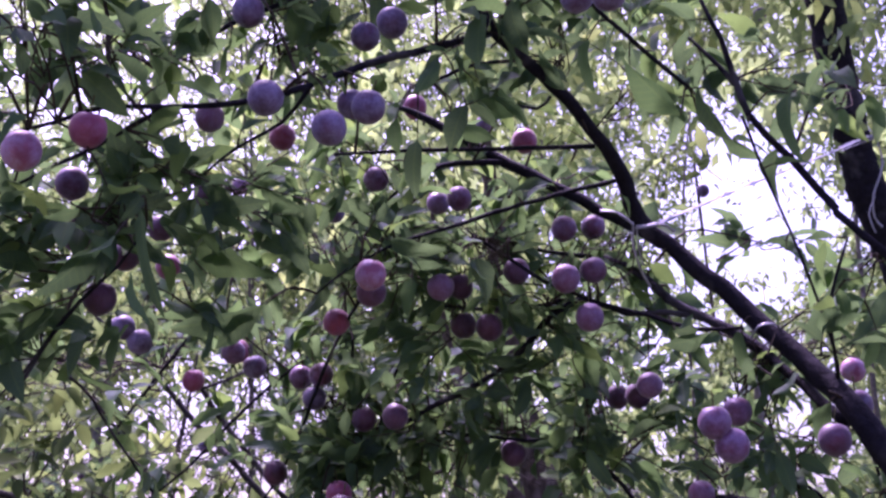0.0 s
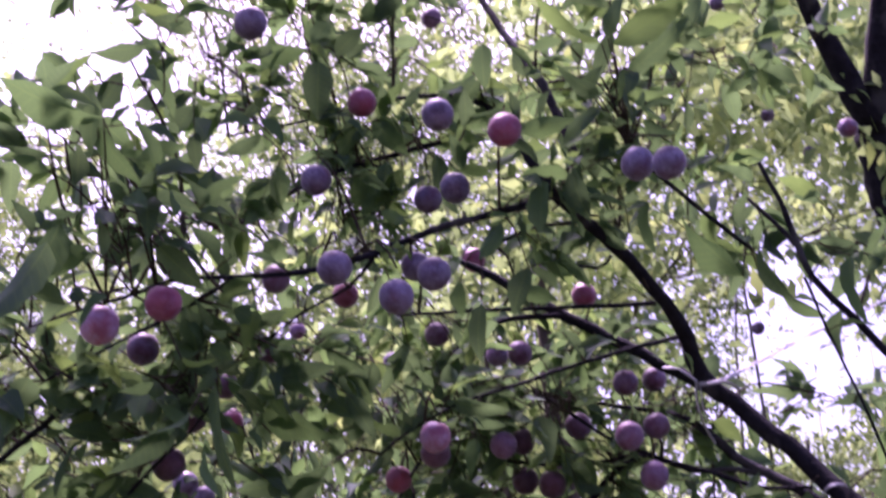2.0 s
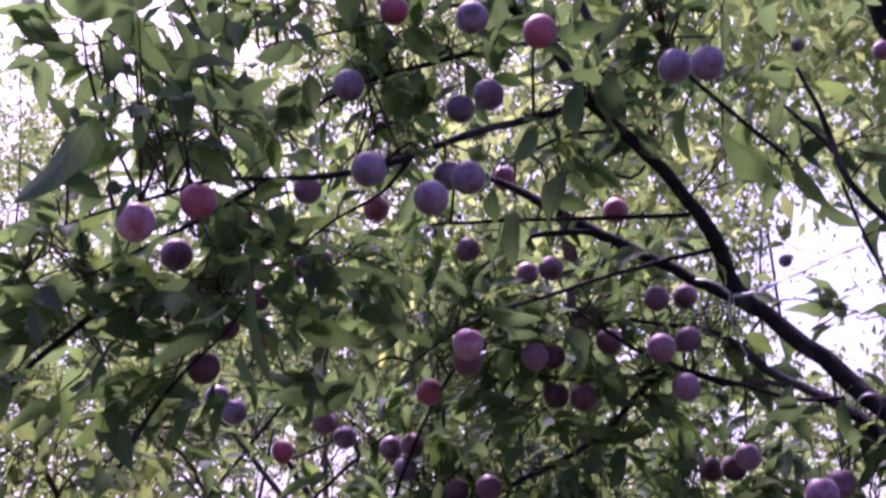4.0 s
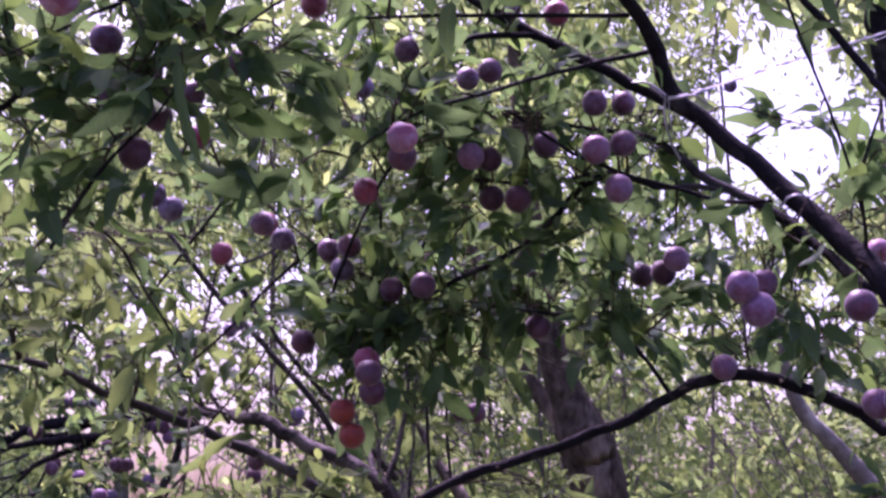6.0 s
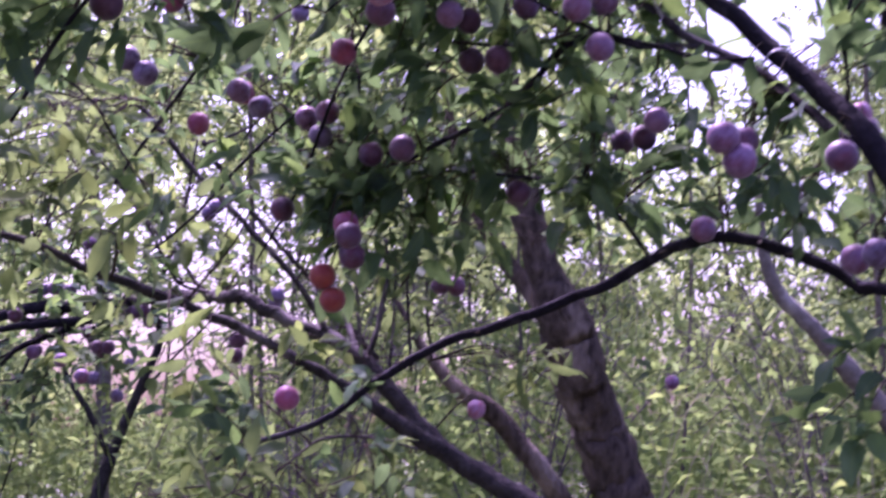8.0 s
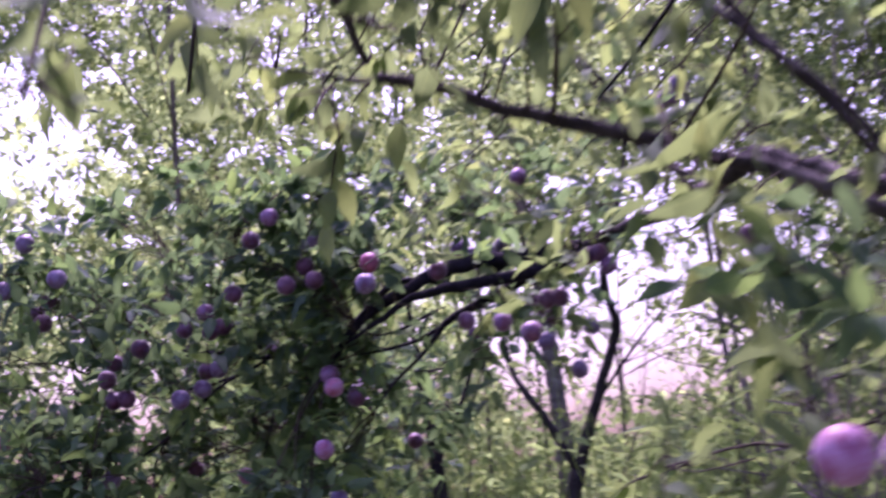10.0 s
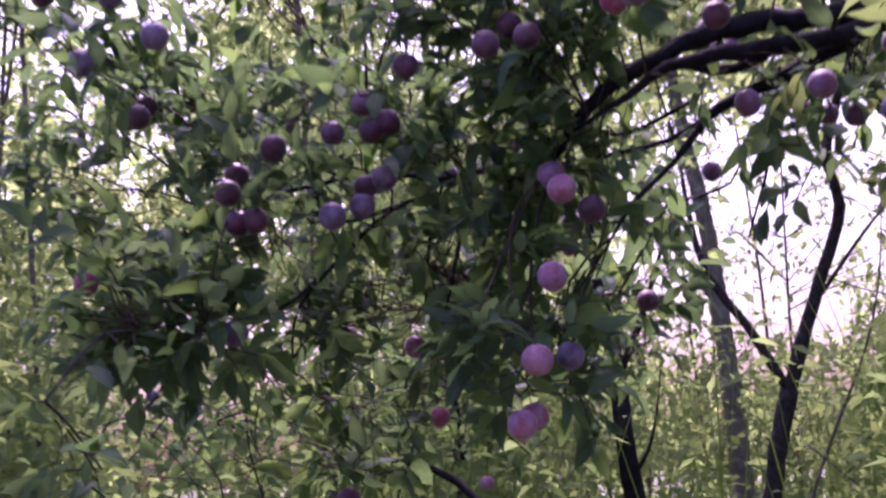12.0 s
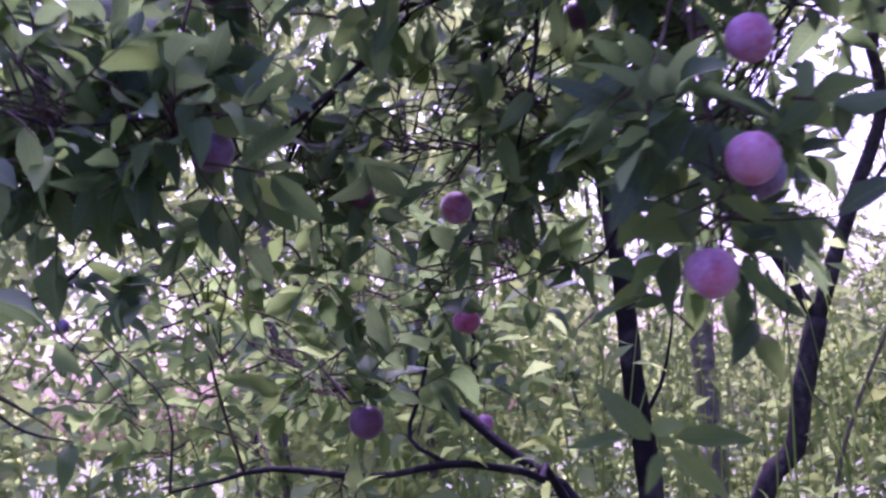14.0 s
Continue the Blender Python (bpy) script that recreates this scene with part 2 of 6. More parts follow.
def leaf_shape(rows, width, fold, curl, twist, serrate, rng):
    """One blade of unit length along +y: halves folded up along the midrib, tip curled down."""
    verts, faces = [], []
    wave = 6.3 * rng.random()
    for i in range(rows + 1):
        t = i / rows
        w = width * 0.5 * (math.sin(math.pi * min(1.0, t ** 0.82)) ** 0.85 if 0 < t < 1 else 0.0)
        w *= 1 + serrate * (1 if i % 2 else -1)
        y = t
        z = -curl * t * t
        tw = twist * t
        for s in (-1, 0, 1):
            x = s * w
            zz = z + abs(s) * w * fold + s * w * 0.35 * math.sin(5.5 * t + wave)
            verts.append((x * math.cos(tw) - zz * 0.2 * math.sin(tw), y, zz + x * math.sin(tw)))
    for i in range(rows):
        a = i * 3
        for h in (0, 1):
            faces.append((a + h, a + h + 1, a + h + 4, a + h + 3))
    return np.array(verts), faces


shape_rng = np.random.default_rng(4)
NEAR_LEAVES = [leaf_shape(7, 0.35 + 0.12 * shape_rng.random(), 0.15 + 0.35 * shape_rng.random(), 0.05 + 0.4 * shape_rng.random(), shape_rng.normal() * 0.35, 0.05, shape_rng) for k in range(10)]
FAR_LEAVES = [leaf_shape(2, 0.36 + 0.14 * shape_rng.random(), 0.1 + 0.3 * shape_rng.random(), 0.1 + 0.3 * shape_rng.random(), shape_rng.normal() * 0.3, 0.0, shape_rng) for k in range(6)]
TINY_LEAVES = [(np.array([(0, 0, 0), (w / 2, 0.42, f), (0, 1, -c), (-w / 2, 0.42, f)]), [(0, 1, 2, 3)]) for w, f, c in ((0.42, 0.1, 0.1), (0.5, 0.06, 0.2), (0.46, 0.14, 0.05))]
MID_LEAVES = [(np.array([(0, 0, 0), (w * 0.5, 0.33, f), (w * 0.4, 0.68, 0.5 * f - 0.4 * c), (0, 1, -c), (-w * 0.4, 0.68, 0.5 * f - 0.4 * c), (-w * 0.5, 0.33, f)]), [(0, 1, 2, 5), (5, 2, 3, 4)]) for w, f, c in ((0.4, 0.08, 0.15), (0.46, 0.05, 0.25), (0.42, 0.12, 0.08))]
LEAF_MESHES = {}


def frames(direction, normal):
    """Rotation arrays that lay a blade along the directions with its face towards the normals."""
    y = direction / (np.linalg.norm(direction, axis=1, keepdims=True) + 1e-9)
    x = np.cross(y, normal)
    x /= np.linalg.norm(x, axis=1, keepdims=True) + 1e-9
    z = np.cross(x, y)
    return np.stack([x, y, z], axis=2)


def joined_leaves(name, shapes, pos, rot, size, which, material):
    V, Fc, base = [], [], 0
    for s, (verts, faces) in enumerate(shapes):
        sel = np.where(which == s)[0]
        if not len(sel):
            continue
        v = np.einsum("nij,vj->nvi", rot[sel], verts) * size[sel][:, None, None] + pos[sel][:, None, :]
        V.append(v.reshape(-1, 3))
        f = np.array(faces)[None] + (np.arange(len(sel)) * len(verts))[:, None, None] + base
        Fc.append(f.reshape(-1, 4))
        base += len(sel) * len(verts)
    V, Fc = np.concatenate(V), np.concatenate(Fc)
    me = bpy.data.meshes.new(name)
    me.vertices.add(len(V))
    me.vertices.foreach_set("co", V.ravel())
    me.loops.add(Fc.size)
    me.loops.foreach_set("vertex_index", Fc.ravel().astype(np.int32))
    me.polygons.add(len(Fc))
    me.polygons.foreach_set("loop_start", np.arange(0, Fc.size, 4, dtype=np.int32))
    me.polygons.foreach_set("loop_total", np.full(len(Fc), 4, dtype=np.int32))
    me.polygons.foreach_set("use_smooth", np.ones(len(Fc), dtype=bool))
    me.materials.append(material)
    me.update(calc_edges=True)
    flat = np.concatenate([np.tile(verts[:, :2], (int((which == s).sum()), 1)) for s, (verts, faces) in enumerate(shapes)])
    me.uv_layers.new(name="blade").data.foreach_set("uv", flat[Fc.ravel()].ravel())
    return me


def single_leaf(k, material):
    """Mesh of one near leaf, shared by all leaves of that shape."""
    key = (k, material.name)
    if key not in LEAF_MESHES:
        verts, faces = NEAR_LEAVES[k]
        me = mesh_from("leaf", verts, faces, material)
        me.uv_layers.new(name="blade").data.foreach_set("uv", verts[np.array(faces).ravel(), :2].ravel())
        LEAF_MESHES[key] = me
    return LEAF_MESHES[key]


# the open lane under the boughs that stays free of leaves
LANE = np.array([(0, -0.3, 1.5), (0, 0, 1.5), (-0.2, 0.6, 1.29), (-0.5, 1.2, 1.2), (-0.86, 1.86, 1.12), (-1.09, 2.23, 1.05), (-1.57, 2.64, 1.01)])


def off_lane(p):
    a, b = LANE[:-1], LANE[1:]
    d = b - a
    t = np.clip(((p[:, None] - a) * d).sum(2) / (d * d).sum(1), 0, 1)
    return np.linalg.norm(p[:, None] - (a + t[..., None] * d), axis=2).min(1)


# ---------------- trees with fruit ----------------
FRUIT = []


def hanging_free(L):
    """Leaves do not grow through the fruit, nor close in front of it on the side open to the lane."""
    d = L[:, 3:6] / (np.linalg.norm(L[:, 3:6], axis=1, keepdims=True) + 1e-9)
    keep = np.ones(len(L), bool)
    for c, reach, front in FRUIT:
        to = (front - c) / np.linalg.norm(front - c)
        for f in (0.1, 0.5, 0.9):
            p = L[:, :3] + f * L[:, 9:10] * d
            s = np.clip((p - c) @ to, 0, reach)
            keep &= np.linalg.norm(p - c - s[:, None] * to, axis=1) > (0.034 if reach > 0.3 else 0.027)
    return keep


def crosses_fruit(p):
    """Whether a twig runs close in front of a fruit that hangs free."""
    c = np.array([f[0] for f in FRUIT])
    to = np.array([f[2] for f in FRUIT]) - c
    to /= np.linalg.norm(to, axis=1, keepdims=True)
    rel = p[:, None] - c
    s = (rel * to).sum(2)
    off = np.linalg.norm(rel - s[..., None] * to, axis=2)
    return bool(((s > 0.01) & (s < 0.6) & (off < 0.02)).any())


class FruitTree:
    def __init__(self, base, label, bark, leaf, seed, own_leaves, front, grown_on=None):
        self.front = np.array(front)
        self.ob = grown_on or tagged(new("plum_tree"), label=label, category="tree", group="plum trees of the grove")
        self.ob.location = base
        bpy.context.view_layer.update()
        self.bark, self.leaf, self.own = bark, leaf, own_leaves
        self.leafy = 0.0042 if grown_on else 0.0085 if leaf is LEAF_PLUM else 0.005
        self.rng = np.random.default_rng(seed)
        self.samples = []
        self.wood = []
        self.leaves = []
        self.twigs = []
        self.blades = []

    def bearer(self, p):
        """The branch nearest to a spot."""
        d = [np.linalg.norm(s[::2, :3] - p, axis=1).min() for s in self.samples]
        return self.wood[int(np.argmin(d))]

    def nearest(self, p):
        s = np.concatenate(self.samples)
        d = np.linalg.norm(s[:, :3] - p, axis=1)
        i = int(d.argmin())
        return s[i, :3], float(d[i])


def bough(tree, pts):
    thick = max(p[3] for p in pts)
    path = smooth_path(pts, 0.035 if thick > 0.012 else 0.03)
    path[1:-1, :3] += tree.rng.normal(size=(len(path) - 2, 3)) * np.minimum(path[1:-1, 3:4] * 0.16, 0.0022)
    sides = 14 if thick > 0.03 else 10 if thick > 0.012 else 7
    verts, faces = tube(path, sides, 0.05, tree.rng)
    name = "trunk" if pts[0][2] < 0.1 else "limb" if thick > 0.014 else "branch" if thick > 0.006 else "twig"
    tree.wood.append(part(name, mesh_from(name, verts, faces, tree.bark), tree.ob))
    tree.samples.append(path)
    # knobby bare spurs
    for q in path[1:-1:2]:
        if 0.0035 < q[3] < 0.03 and tree.rng.random() < 0.45:
            d = tree.rng.normal(size=3)
            d /= np.linalg.norm(d)
            l = 0.008 + 0.02 * tree.rng.random()
            tree.twigs.append(np.array([[*(q[:3] + 0.7 * q[3] * d), 0.0032], [*(q[:3] + (q[3] + 0.6 * l) * d), 0.0022], [*(q[:3] + (q[3] + l) * d + 0.004 * tree.rng.normal(size=3)), 0.0014]]))
    # short leafy spurs along the thin wood
    thin = path[path[:, 3] < tree.leafy]
    for q in thin[::3]:
        if tree.rng.random() < 0.75:
            shoot(tree, q[:3], 0.03 + 0.05 * tree.rng.random(), int(tree.rng.integers(1, 5)))


def shoot(tree, start, length, n, heading=None):
    """A leafy shoot: a thin stem with leaves set alternately along it."""
    g = tree.rng
    h = g.normal(size=3) if heading is None else np.array(heading) + 0.55 * g.normal(size=3)
    h[2] = h[2] * 0.6 + 0.05
    h /= np.linalg.norm(h) + 1e-9
    bend = g.normal(size=3) * 0.25 + np.array([0, 0, -0.25])
    ts = np.linspace(0, 1, 5)
    stem = np.array([[*(start + length * (t * h + 0.5 * t * t * bend)), 0.0017 * (1.2 - t)] for t in ts])
    tree.twigs.append(stem)
    droop = 0.22 - 0.5 * g.random()
    for k in range(n):
        t = 0.25 + 0.75 * (k + 0.5) / n
        at = start + length * (t * h + 0.5 * t * t * bend)
        side = np.cross(h, g.normal(size=3))
        side /= np.linalg.norm(side) + 1e-9
        d = (0.4 + 0.5 * t) * h + 0.8 * side + np.array([0, 0, droop]) + 0.2 * g.normal(size=3)
        nrm = np.array([0, -0.15, 0.9]) + 0.6 * g.normal(size=3)
        tree.leaves.append((*at, *d, *nrm, 0.04 + 0.045 * g.random() ** 1.5))


def clump(tree, centre, radius, n):
    """A spray of shoots round a spot, carried by a twig from the nearest bough."""
    g = tree.rng
    c = np.array(centre)
    root, dist = tree.nearest(c)
    if 0.02 < dist < 0.5:
        mid = (root + c) / 2 + np.array([0, 0, 0.12 * dist]) + 0.06 * dist * g.normal(size=3)
        r = 0.0016 + 0.003 * dist
        tree.twigs.append(smooth_path([(*root, r * 1.3), (*mid, r), (*c, 0.0016)], 0.04))
    out = (c - root) / (dist + 1e-6)
    left = int(n * (2.2 if tree.leaf is LEAF_PLUM else 1.5))
    while left > 0:
        k = min(left, int(g.integers(3, 7)))
        left -= k
        off = g.normal(size=3) * radius * 0.34
        head = off / (np.linalg.norm(off) + 1e-6) + 0.5 * out
        s = c + off * 0.8
        if np.linalg.norm(off) > 0.02:
            fork = c - out * min(dist, 0.16) * g.random() + 0.004 * g.normal(size=3)
            tree.twigs.append(smooth_path([(*fork, 0.0015), (*((fork + s) / 2 + 0.16 * np.linalg.norm(s - fork) * g.normal(size=3)), 0.0013), (*s, 0.0011)], 0.06))
        shoot(tree, s, 0.06 + 0.5 * radius * g.random(), k, head)


def blade(tree, base, tip, width):
    """One large leaf that stands out from the rest, from its stalk to its tip."""
    g = tree.rng
    b, e = np.array(base), np.array(tip)
    root, dist = tree.nearest(b)
    if dist < 0.3:
        tree.twigs.append(smooth_path([(*root, 0.002), (*((root + b) / 2 + np.array([0, 0, 0.02])), 0.0016), (*b, 0.001)], 0.03))
    to = LANE[np.linalg.norm(LANE - b, axis=1).argmin()] - b
    nrm = to / np.linalg.norm(to) + np.array([0, 0, 0.25]) + 0.14 * g.normal(size=3)
    tree.blades.append((b, e - b, nrm, width))


def plum(tree, centre, kind):
    """One fruit: slightly heart-shaped, with the seam, hung by its stalk from a twig."""
    g = tree.rng
    label, skin = kind
    FRUIT.append((np.array(centre), 0.22 if kind is DARK else 0.5 if kind is PINK or (centre[1] < 3 and tree is not tree_d) else 0.2, tree.front))
    if tree is tree_b and centre[1] > 3.5:
        FRUIT.append((np.array(centre), 0.2, tree_d.front))
    ob = tagged(new("plum"), label=label, category="plum", group="plums on the trees")
    d = 0.0485 * (0.97 + 0.06 * g.random())
    ob.matrix_world = pose(*centre, 12 * g.normal(), 12 * g.normal(), 360 * g.random()) @ Matrix.Diagonal((d, d, d * (0.98 + 0.08 * g.random()), 1))
    bpy.context.view_layer.update()
    for nm, me in (("flesh", PLUM_MESHES[skin.name]), ("stalk", STALK_MESH)):
        o = new(nm, me)
        o.parent = ob
    c = np.array(centre)
    root, dist = tree.nearest(c)
    top = c + np.array([0, 0, 0.042])
    if dist < 0.27:
        mid = (root * 0.5 + top * 0.5) + np.array([0, 0, 0.015 + 0.06 * dist]) + 0.012 * g.normal(size=3)
        tree.twigs.append(smooth_path([(*root, 0.0028), (*mid, 0.0022), (*top, 0.0014)], 0.03))
        if dist > 0.09:
            for at in (mid, (mid + root) / 2):
                shoot(tree, at, 0.05, 4, (0, 0.2, 0.4))
    else:
        shoot(tree, top, 0.12, 8, (0, 0, 0.6))
    if kind is DARK or tree is tree_d:
        for k in range(3):
            shoot(tree, top + 0.04 * g.normal(size=3), 0.1, 5, (0, 0.3, 0.3))


def plum_mesh(name, skin):
    rings, seg = 14, 20
    verts, faces = [], []
    for i in range(rings + 1):
        th = math.pi * i / rings
        for k in range(seg):
            a = 2 * math.pi * k / seg
            seam = 1 - 0.035 * math.exp(-(min(a, 2 * math.pi - a) / 0.22) ** 2) * math.sin(th)
            r = 0.5 * math.sin(th) * seam
            z = 0.5 * math.cos(th)
            z -= 0.07 * math.exp(-(th / 0.35) ** 2)
            z += 0.015 * math.exp(-((math.pi - th) / 0.25) ** 2) * -1
            verts.append((r * math.cos(a), r * math.sin(a), z))
    for i in range(rings):
        for k in range(seg):
            a, b = i * seg + k, i * seg + (k + 1) % seg
            faces.append((a, a + seg, b + seg, b))
    me = mesh_from(name, verts, faces, skin)
    bm = bmesh.new()
    bm.from_mesh(me)
    bmesh.ops.remove_doubles(bm, verts=bm.verts, dist=1e-4)
    bm.to_mesh(me)
    bm.free()
    return me


PLUM_MESHES = {k[1].name: plum_mesh(k[1].name, k[1]) for k in (BLUE, MAUVE, RED, PINK, DARK, ORANGE)}
sv, sf = tube(smooth_path([(0, 0, 0.42, 0.035), (0.02, 0.01, 0.62, 0.022), (0.0, 0.03, 0.9, 0.03)], 0.08), 6, 0.02, np.random.default_rng(2))
STALK_MESH = mesh_from("stalk", sv, sf, STALK)


def finish(tree):
    """Turns the collected shoots into meshes: the leaves next to the lane one by one, the rest as a crown."""
    V, Fc = [], []
    for st in tree.twigs:
        if crosses_fruit(np.array(st, float)[:, :3]):
            continue
        v, f = tube(np.array(st, float), 4, 0.0, tree.rng, cap=False)
        base = len(V)
        V += v
        Fc += [tuple(i + base for i in q) for q in f]
    if V:
        part("fine_wood", mesh_from("fine_wood", V, Fc, TWIG), tree.ob, "thin brown leaf-bearing twigs", "stuff")
    for b, d, nrm, width in tree.blades:
        k = int(tree.rng.integers(0, len(NEAR_LEAVES)))
        r = frames(d[None], nrm[None])[0]
        l = float(np.linalg.norm(d))
        r = r * np.array([l * width / 0.42, l, l])
        o = new("leaf", single_leaf(k, tree.leaf))
        o.parent = tree.bearer(b)
        o.matrix_basis = Matrix([[*r[i], b[i]] for i in range(3)] + [[0, 0, 0, 1]])
    L = np.array(tree.leaves)
    away = off_lane(L[:, :3])
    ok = (away > 0.45) & hanging_free(L)
    thick = np.concatenate(tree.samples)
    thick = thick[thick[:, 3] > (0.0055 if tree is tree_d else 0.011)][:, :3]
    for p in thick[::2]:
        to = (tree.front - p) / np.linalg.norm(tree.front - p)
        s = np.clip((L[:, :3] + 0.5 * L[:, 9:10] * L[:, 3:6] - p) @ to, 0, 0.9 if tree is tree_a else 0.3)
        ok &= (np.linalg.norm(L[:, :3] + 0.5 * L[:, 9:10] * L[:, 3:6] - p - s[:, None] * to, axis=1) > 0.045) | (tree.rng.random(len(L)) < (0.5 if tree is tree_a else 0.75))
    L, away = L[ok], away[ok]
    pos, rot, size = L[:, :3], frames(L[:, 3:6], L[:, 6:9]), L[:, 9]
    which = tree.rng.integers(0, len(NEAR_LEAVES), len(L))
    order = np.argsort(away)
    mine, rest = order[:tree.own], order[tree.own:]
    for i in mine:
        o = new("leaf", single_leaf(int(which[i]), tree.leaf))
        m = Matrix([[*(rot[i][r] * size[i]), pos[i][r]] for r in range(3)] + [[0, 0, 0, 1]])
        o.parent = tree.bearer(pos[i])
        o.matrix_basis = m
    if len(rest):
        part("crown", joined_leaves("crown", NEAR_LEAVES, pos[rest], rot[rest], size[rest], which[rest], tree.leaf), tree.ob, "dense pointed green plum leaves", "stuff")


# ---------------- ground ----------------
gv, gf = [], []
rad = [0.0] + [0.6 * 1.35 ** k for k in range(28)]
for r in rad[1:]:
    for k in range(48):
        a = 2 * math.pi * k / 48
        x, y = r * math.cos(a), r * math.sin(a) + 3
        gv.append((x, y, 0.05 * noise.noise((x * 0.5, y * 0.5, 0)) * min(1, 12 / r)))
gv.append((0, 3, 0))
for i in range(len(rad) - 2):
    for k in range(48):
        a, b = i * 48 + k, i * 48 + (k + 1) % 48
        gf.append((a, a + 48, b + 48, b))
for k in range(48):
    gf.append((k, (k + 1) % 48, len(gv) - 1))
tagged(new("ground", mesh_from("ground", gv, gf, SOIL)), "weedy brown and green soil with leaf litter", "ground", kind="structure")

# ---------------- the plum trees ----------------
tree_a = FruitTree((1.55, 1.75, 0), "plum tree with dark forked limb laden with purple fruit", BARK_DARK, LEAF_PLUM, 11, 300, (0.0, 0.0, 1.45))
tree_b = FruitTree((1.08, 3.32, 0), "low spreading plum tree with long sloping limbs", BARK_LIT, LEAF_OLIVE, 12, 150, (-0.1, 0.3, 1.3))
# Same tree as above; its shaded limbs get the darker bark and leaf colours.
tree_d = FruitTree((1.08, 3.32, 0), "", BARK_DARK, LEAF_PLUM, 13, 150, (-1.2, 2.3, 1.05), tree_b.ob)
tree_e = FruitTree((-1.99, 5.37, 0), "small plum tree with low bare bent boughs", BARK_DARK, LEAF_LIT, 14, 150, (-1.5, 2.6, 1.0))
bough(tree_a, [(1.550, 1.750, -0.050, 0.0850), (1.420, 1.720, 0.450, 0.0780), (1.180, 1.680, 0.950, 0.0680), (0.930, 1.670, 1.300, 0.0550), (0.645, 1.722, 1.783, 0.0212), (0.599, 1.772, 1.884, 0.0186), (0.519, 1.855, 2.010, 0.0165), (0.441, 1.887, 2.102, 0.0153), (0.387, 1.908, 2.164, 0.0145), (0.337, 1.913, 2.210, 0.0152), (0.309, 1.872, 2.269, 0.0127), (0.252, 1.807, 2.333, 0.0114), (0.180, 1.730, 2.374, 0.0102), (0.108, 1.655, 2.406, 0.0091), (0.077, 1.611, 2.411, 0.0089)])
bough(tree_a, [(0.077, 1.611, 2.411, 0.0080), (0.018, 1.581, 2.374, 0.0069), (-0.070, 1.553, 2.335, 0.0062), (-0.142, 1.533, 2.301, 0.0058), (-0.192, 1.513, 2.267, 0.0052), (-0.271, 1.493, 2.232, 0.0050), (-0.370, 1.450, 2.203, 0.0040), (-0.443, 1.414, 2.186, 0.0033), (-0.497, 1.384, 2.150, 0.0029), (-0.555, 1.353, 2.116, 0.0023), (-0.606, 1.332, 2.085, 0.0014)])
bough(tree_a, [(0.084, 1.583, 2.392, 0.0083), (0.037, 1.590, 2.466, 0.0079), (0.016, 1.622, 2.534, 0.0069), (-0.053, 1.666, 2.622, 0.0061), (-0.161, 1.701, 2.652, 0.0039), (-0.263, 1.733, 2.645, 0.0032), (-0.486, 1.760, 2.612, 0.0020)])
bough(tree_a, [(0.124, 1.675, 2.505, 0.0070), (0.101, 1.710, 2.592, 0.0079), (0.071, 1.745, 2.701, 0.0078), (0.024, 1.798, 2.817, 0.0072), (-0.040, 1.876, 2.994, 0.0065), (-0.082, 1.960, 3.162, 0.0057)])
bough(tree_a, [(0.400, 1.947, 2.173, 0.0106), (0.333, 2.008, 2.242, 0.0110), (0.227, 2.045, 2.318, 0.0107), (0.104, 2.080, 2.401, 0.0110), (0.018, 2.101, 2.463, 0.0097), (-0.060, 2.115, 2.514, 0.0076), (-0.106, 2.128, 2.538, 0.0045)])
bough(tree_a, [(0.125, 2.074, 2.387, 0.0062), (0.081, 2.064, 2.386, 0.0064), (-0.004, 2.029, 2.364, 0.0055), (-0.067, 2.022, 2.324, 0.0038), (-0.097, 2.021, 2.297, 0.0025)])
bough(tree_a, [(0.255, 1.825, 2.313, 0.0046), (0.136, 1.789, 2.293, 0.0041), (0.015, 1.772, 2.283, 0.0037), (-0.077, 1.754, 2.272, 0.0033), (-0.176, 1.747, 2.263, 0.0025)])
bough(tree_a, [(0.297, 1.881, 2.273, 0.0047), (0.167, 1.854, 2.229, 0.0042), (0.081, 1.834, 2.195, 0.0037), (0.006, 1.823, 2.164, 0.0033), (-0.077, 1.812, 2.134, 0.0026), (-0.158, 1.808, 2.086, 0.0022), (-0.203, 1.820, 2.052, 0.0015)])
bough(tree_a, [(0.140, 1.679, 2.398, 0.0040), (0.058, 1.654, 2.378, 0.0032), (0.005, 1.643, 2.350, 0.0028), (-0.038, 1.639, 2.329, 0.0017)])
bough(tree_a, [(0.175, 1.734, 2.361, 0.0026), (0.152, 1.741, 2.342, 0.0029), (0.097, 1.728, 2.348, 0.0026), (0.051, 1.717, 2.351, 0.0015)])
bough(tree_a, [(-0.181, 1.518, 2.281, 0.0039), (-0.238, 1.593, 2.249, 0.0030), (-0.313, 1.651, 2.233, 0.0024), (-0.369, 1.683, 2.201, 0.0017)])
bough(tree_a, [(-0.370, 1.450, 2.203, 0.0034), (-0.401, 1.454, 2.191, 0.0037), (-0.456, 1.448, 2.149, 0.0033), (-0.510, 1.439, 2.114, 0.0027), (-0.562, 1.430, 2.078, 0.0021), (-0.613, 1.420, 2.044, 0.0012)])
bough(tree_a, [(-0.246, 1.709, 2.525, 0.0045), (-0.345, 1.696, 2.472, 0.0040), (-0.403, 1.691, 2.425, 0.0033), (-0.467, 1.701, 2.395, 0.0022)])
bough(tree_a, [(0.046, 1.821, 2.660, 0.0048), (-0.090, 1.741, 2.587, 0.0050), (-0.246, 1.709, 2.525, 0.0045)])
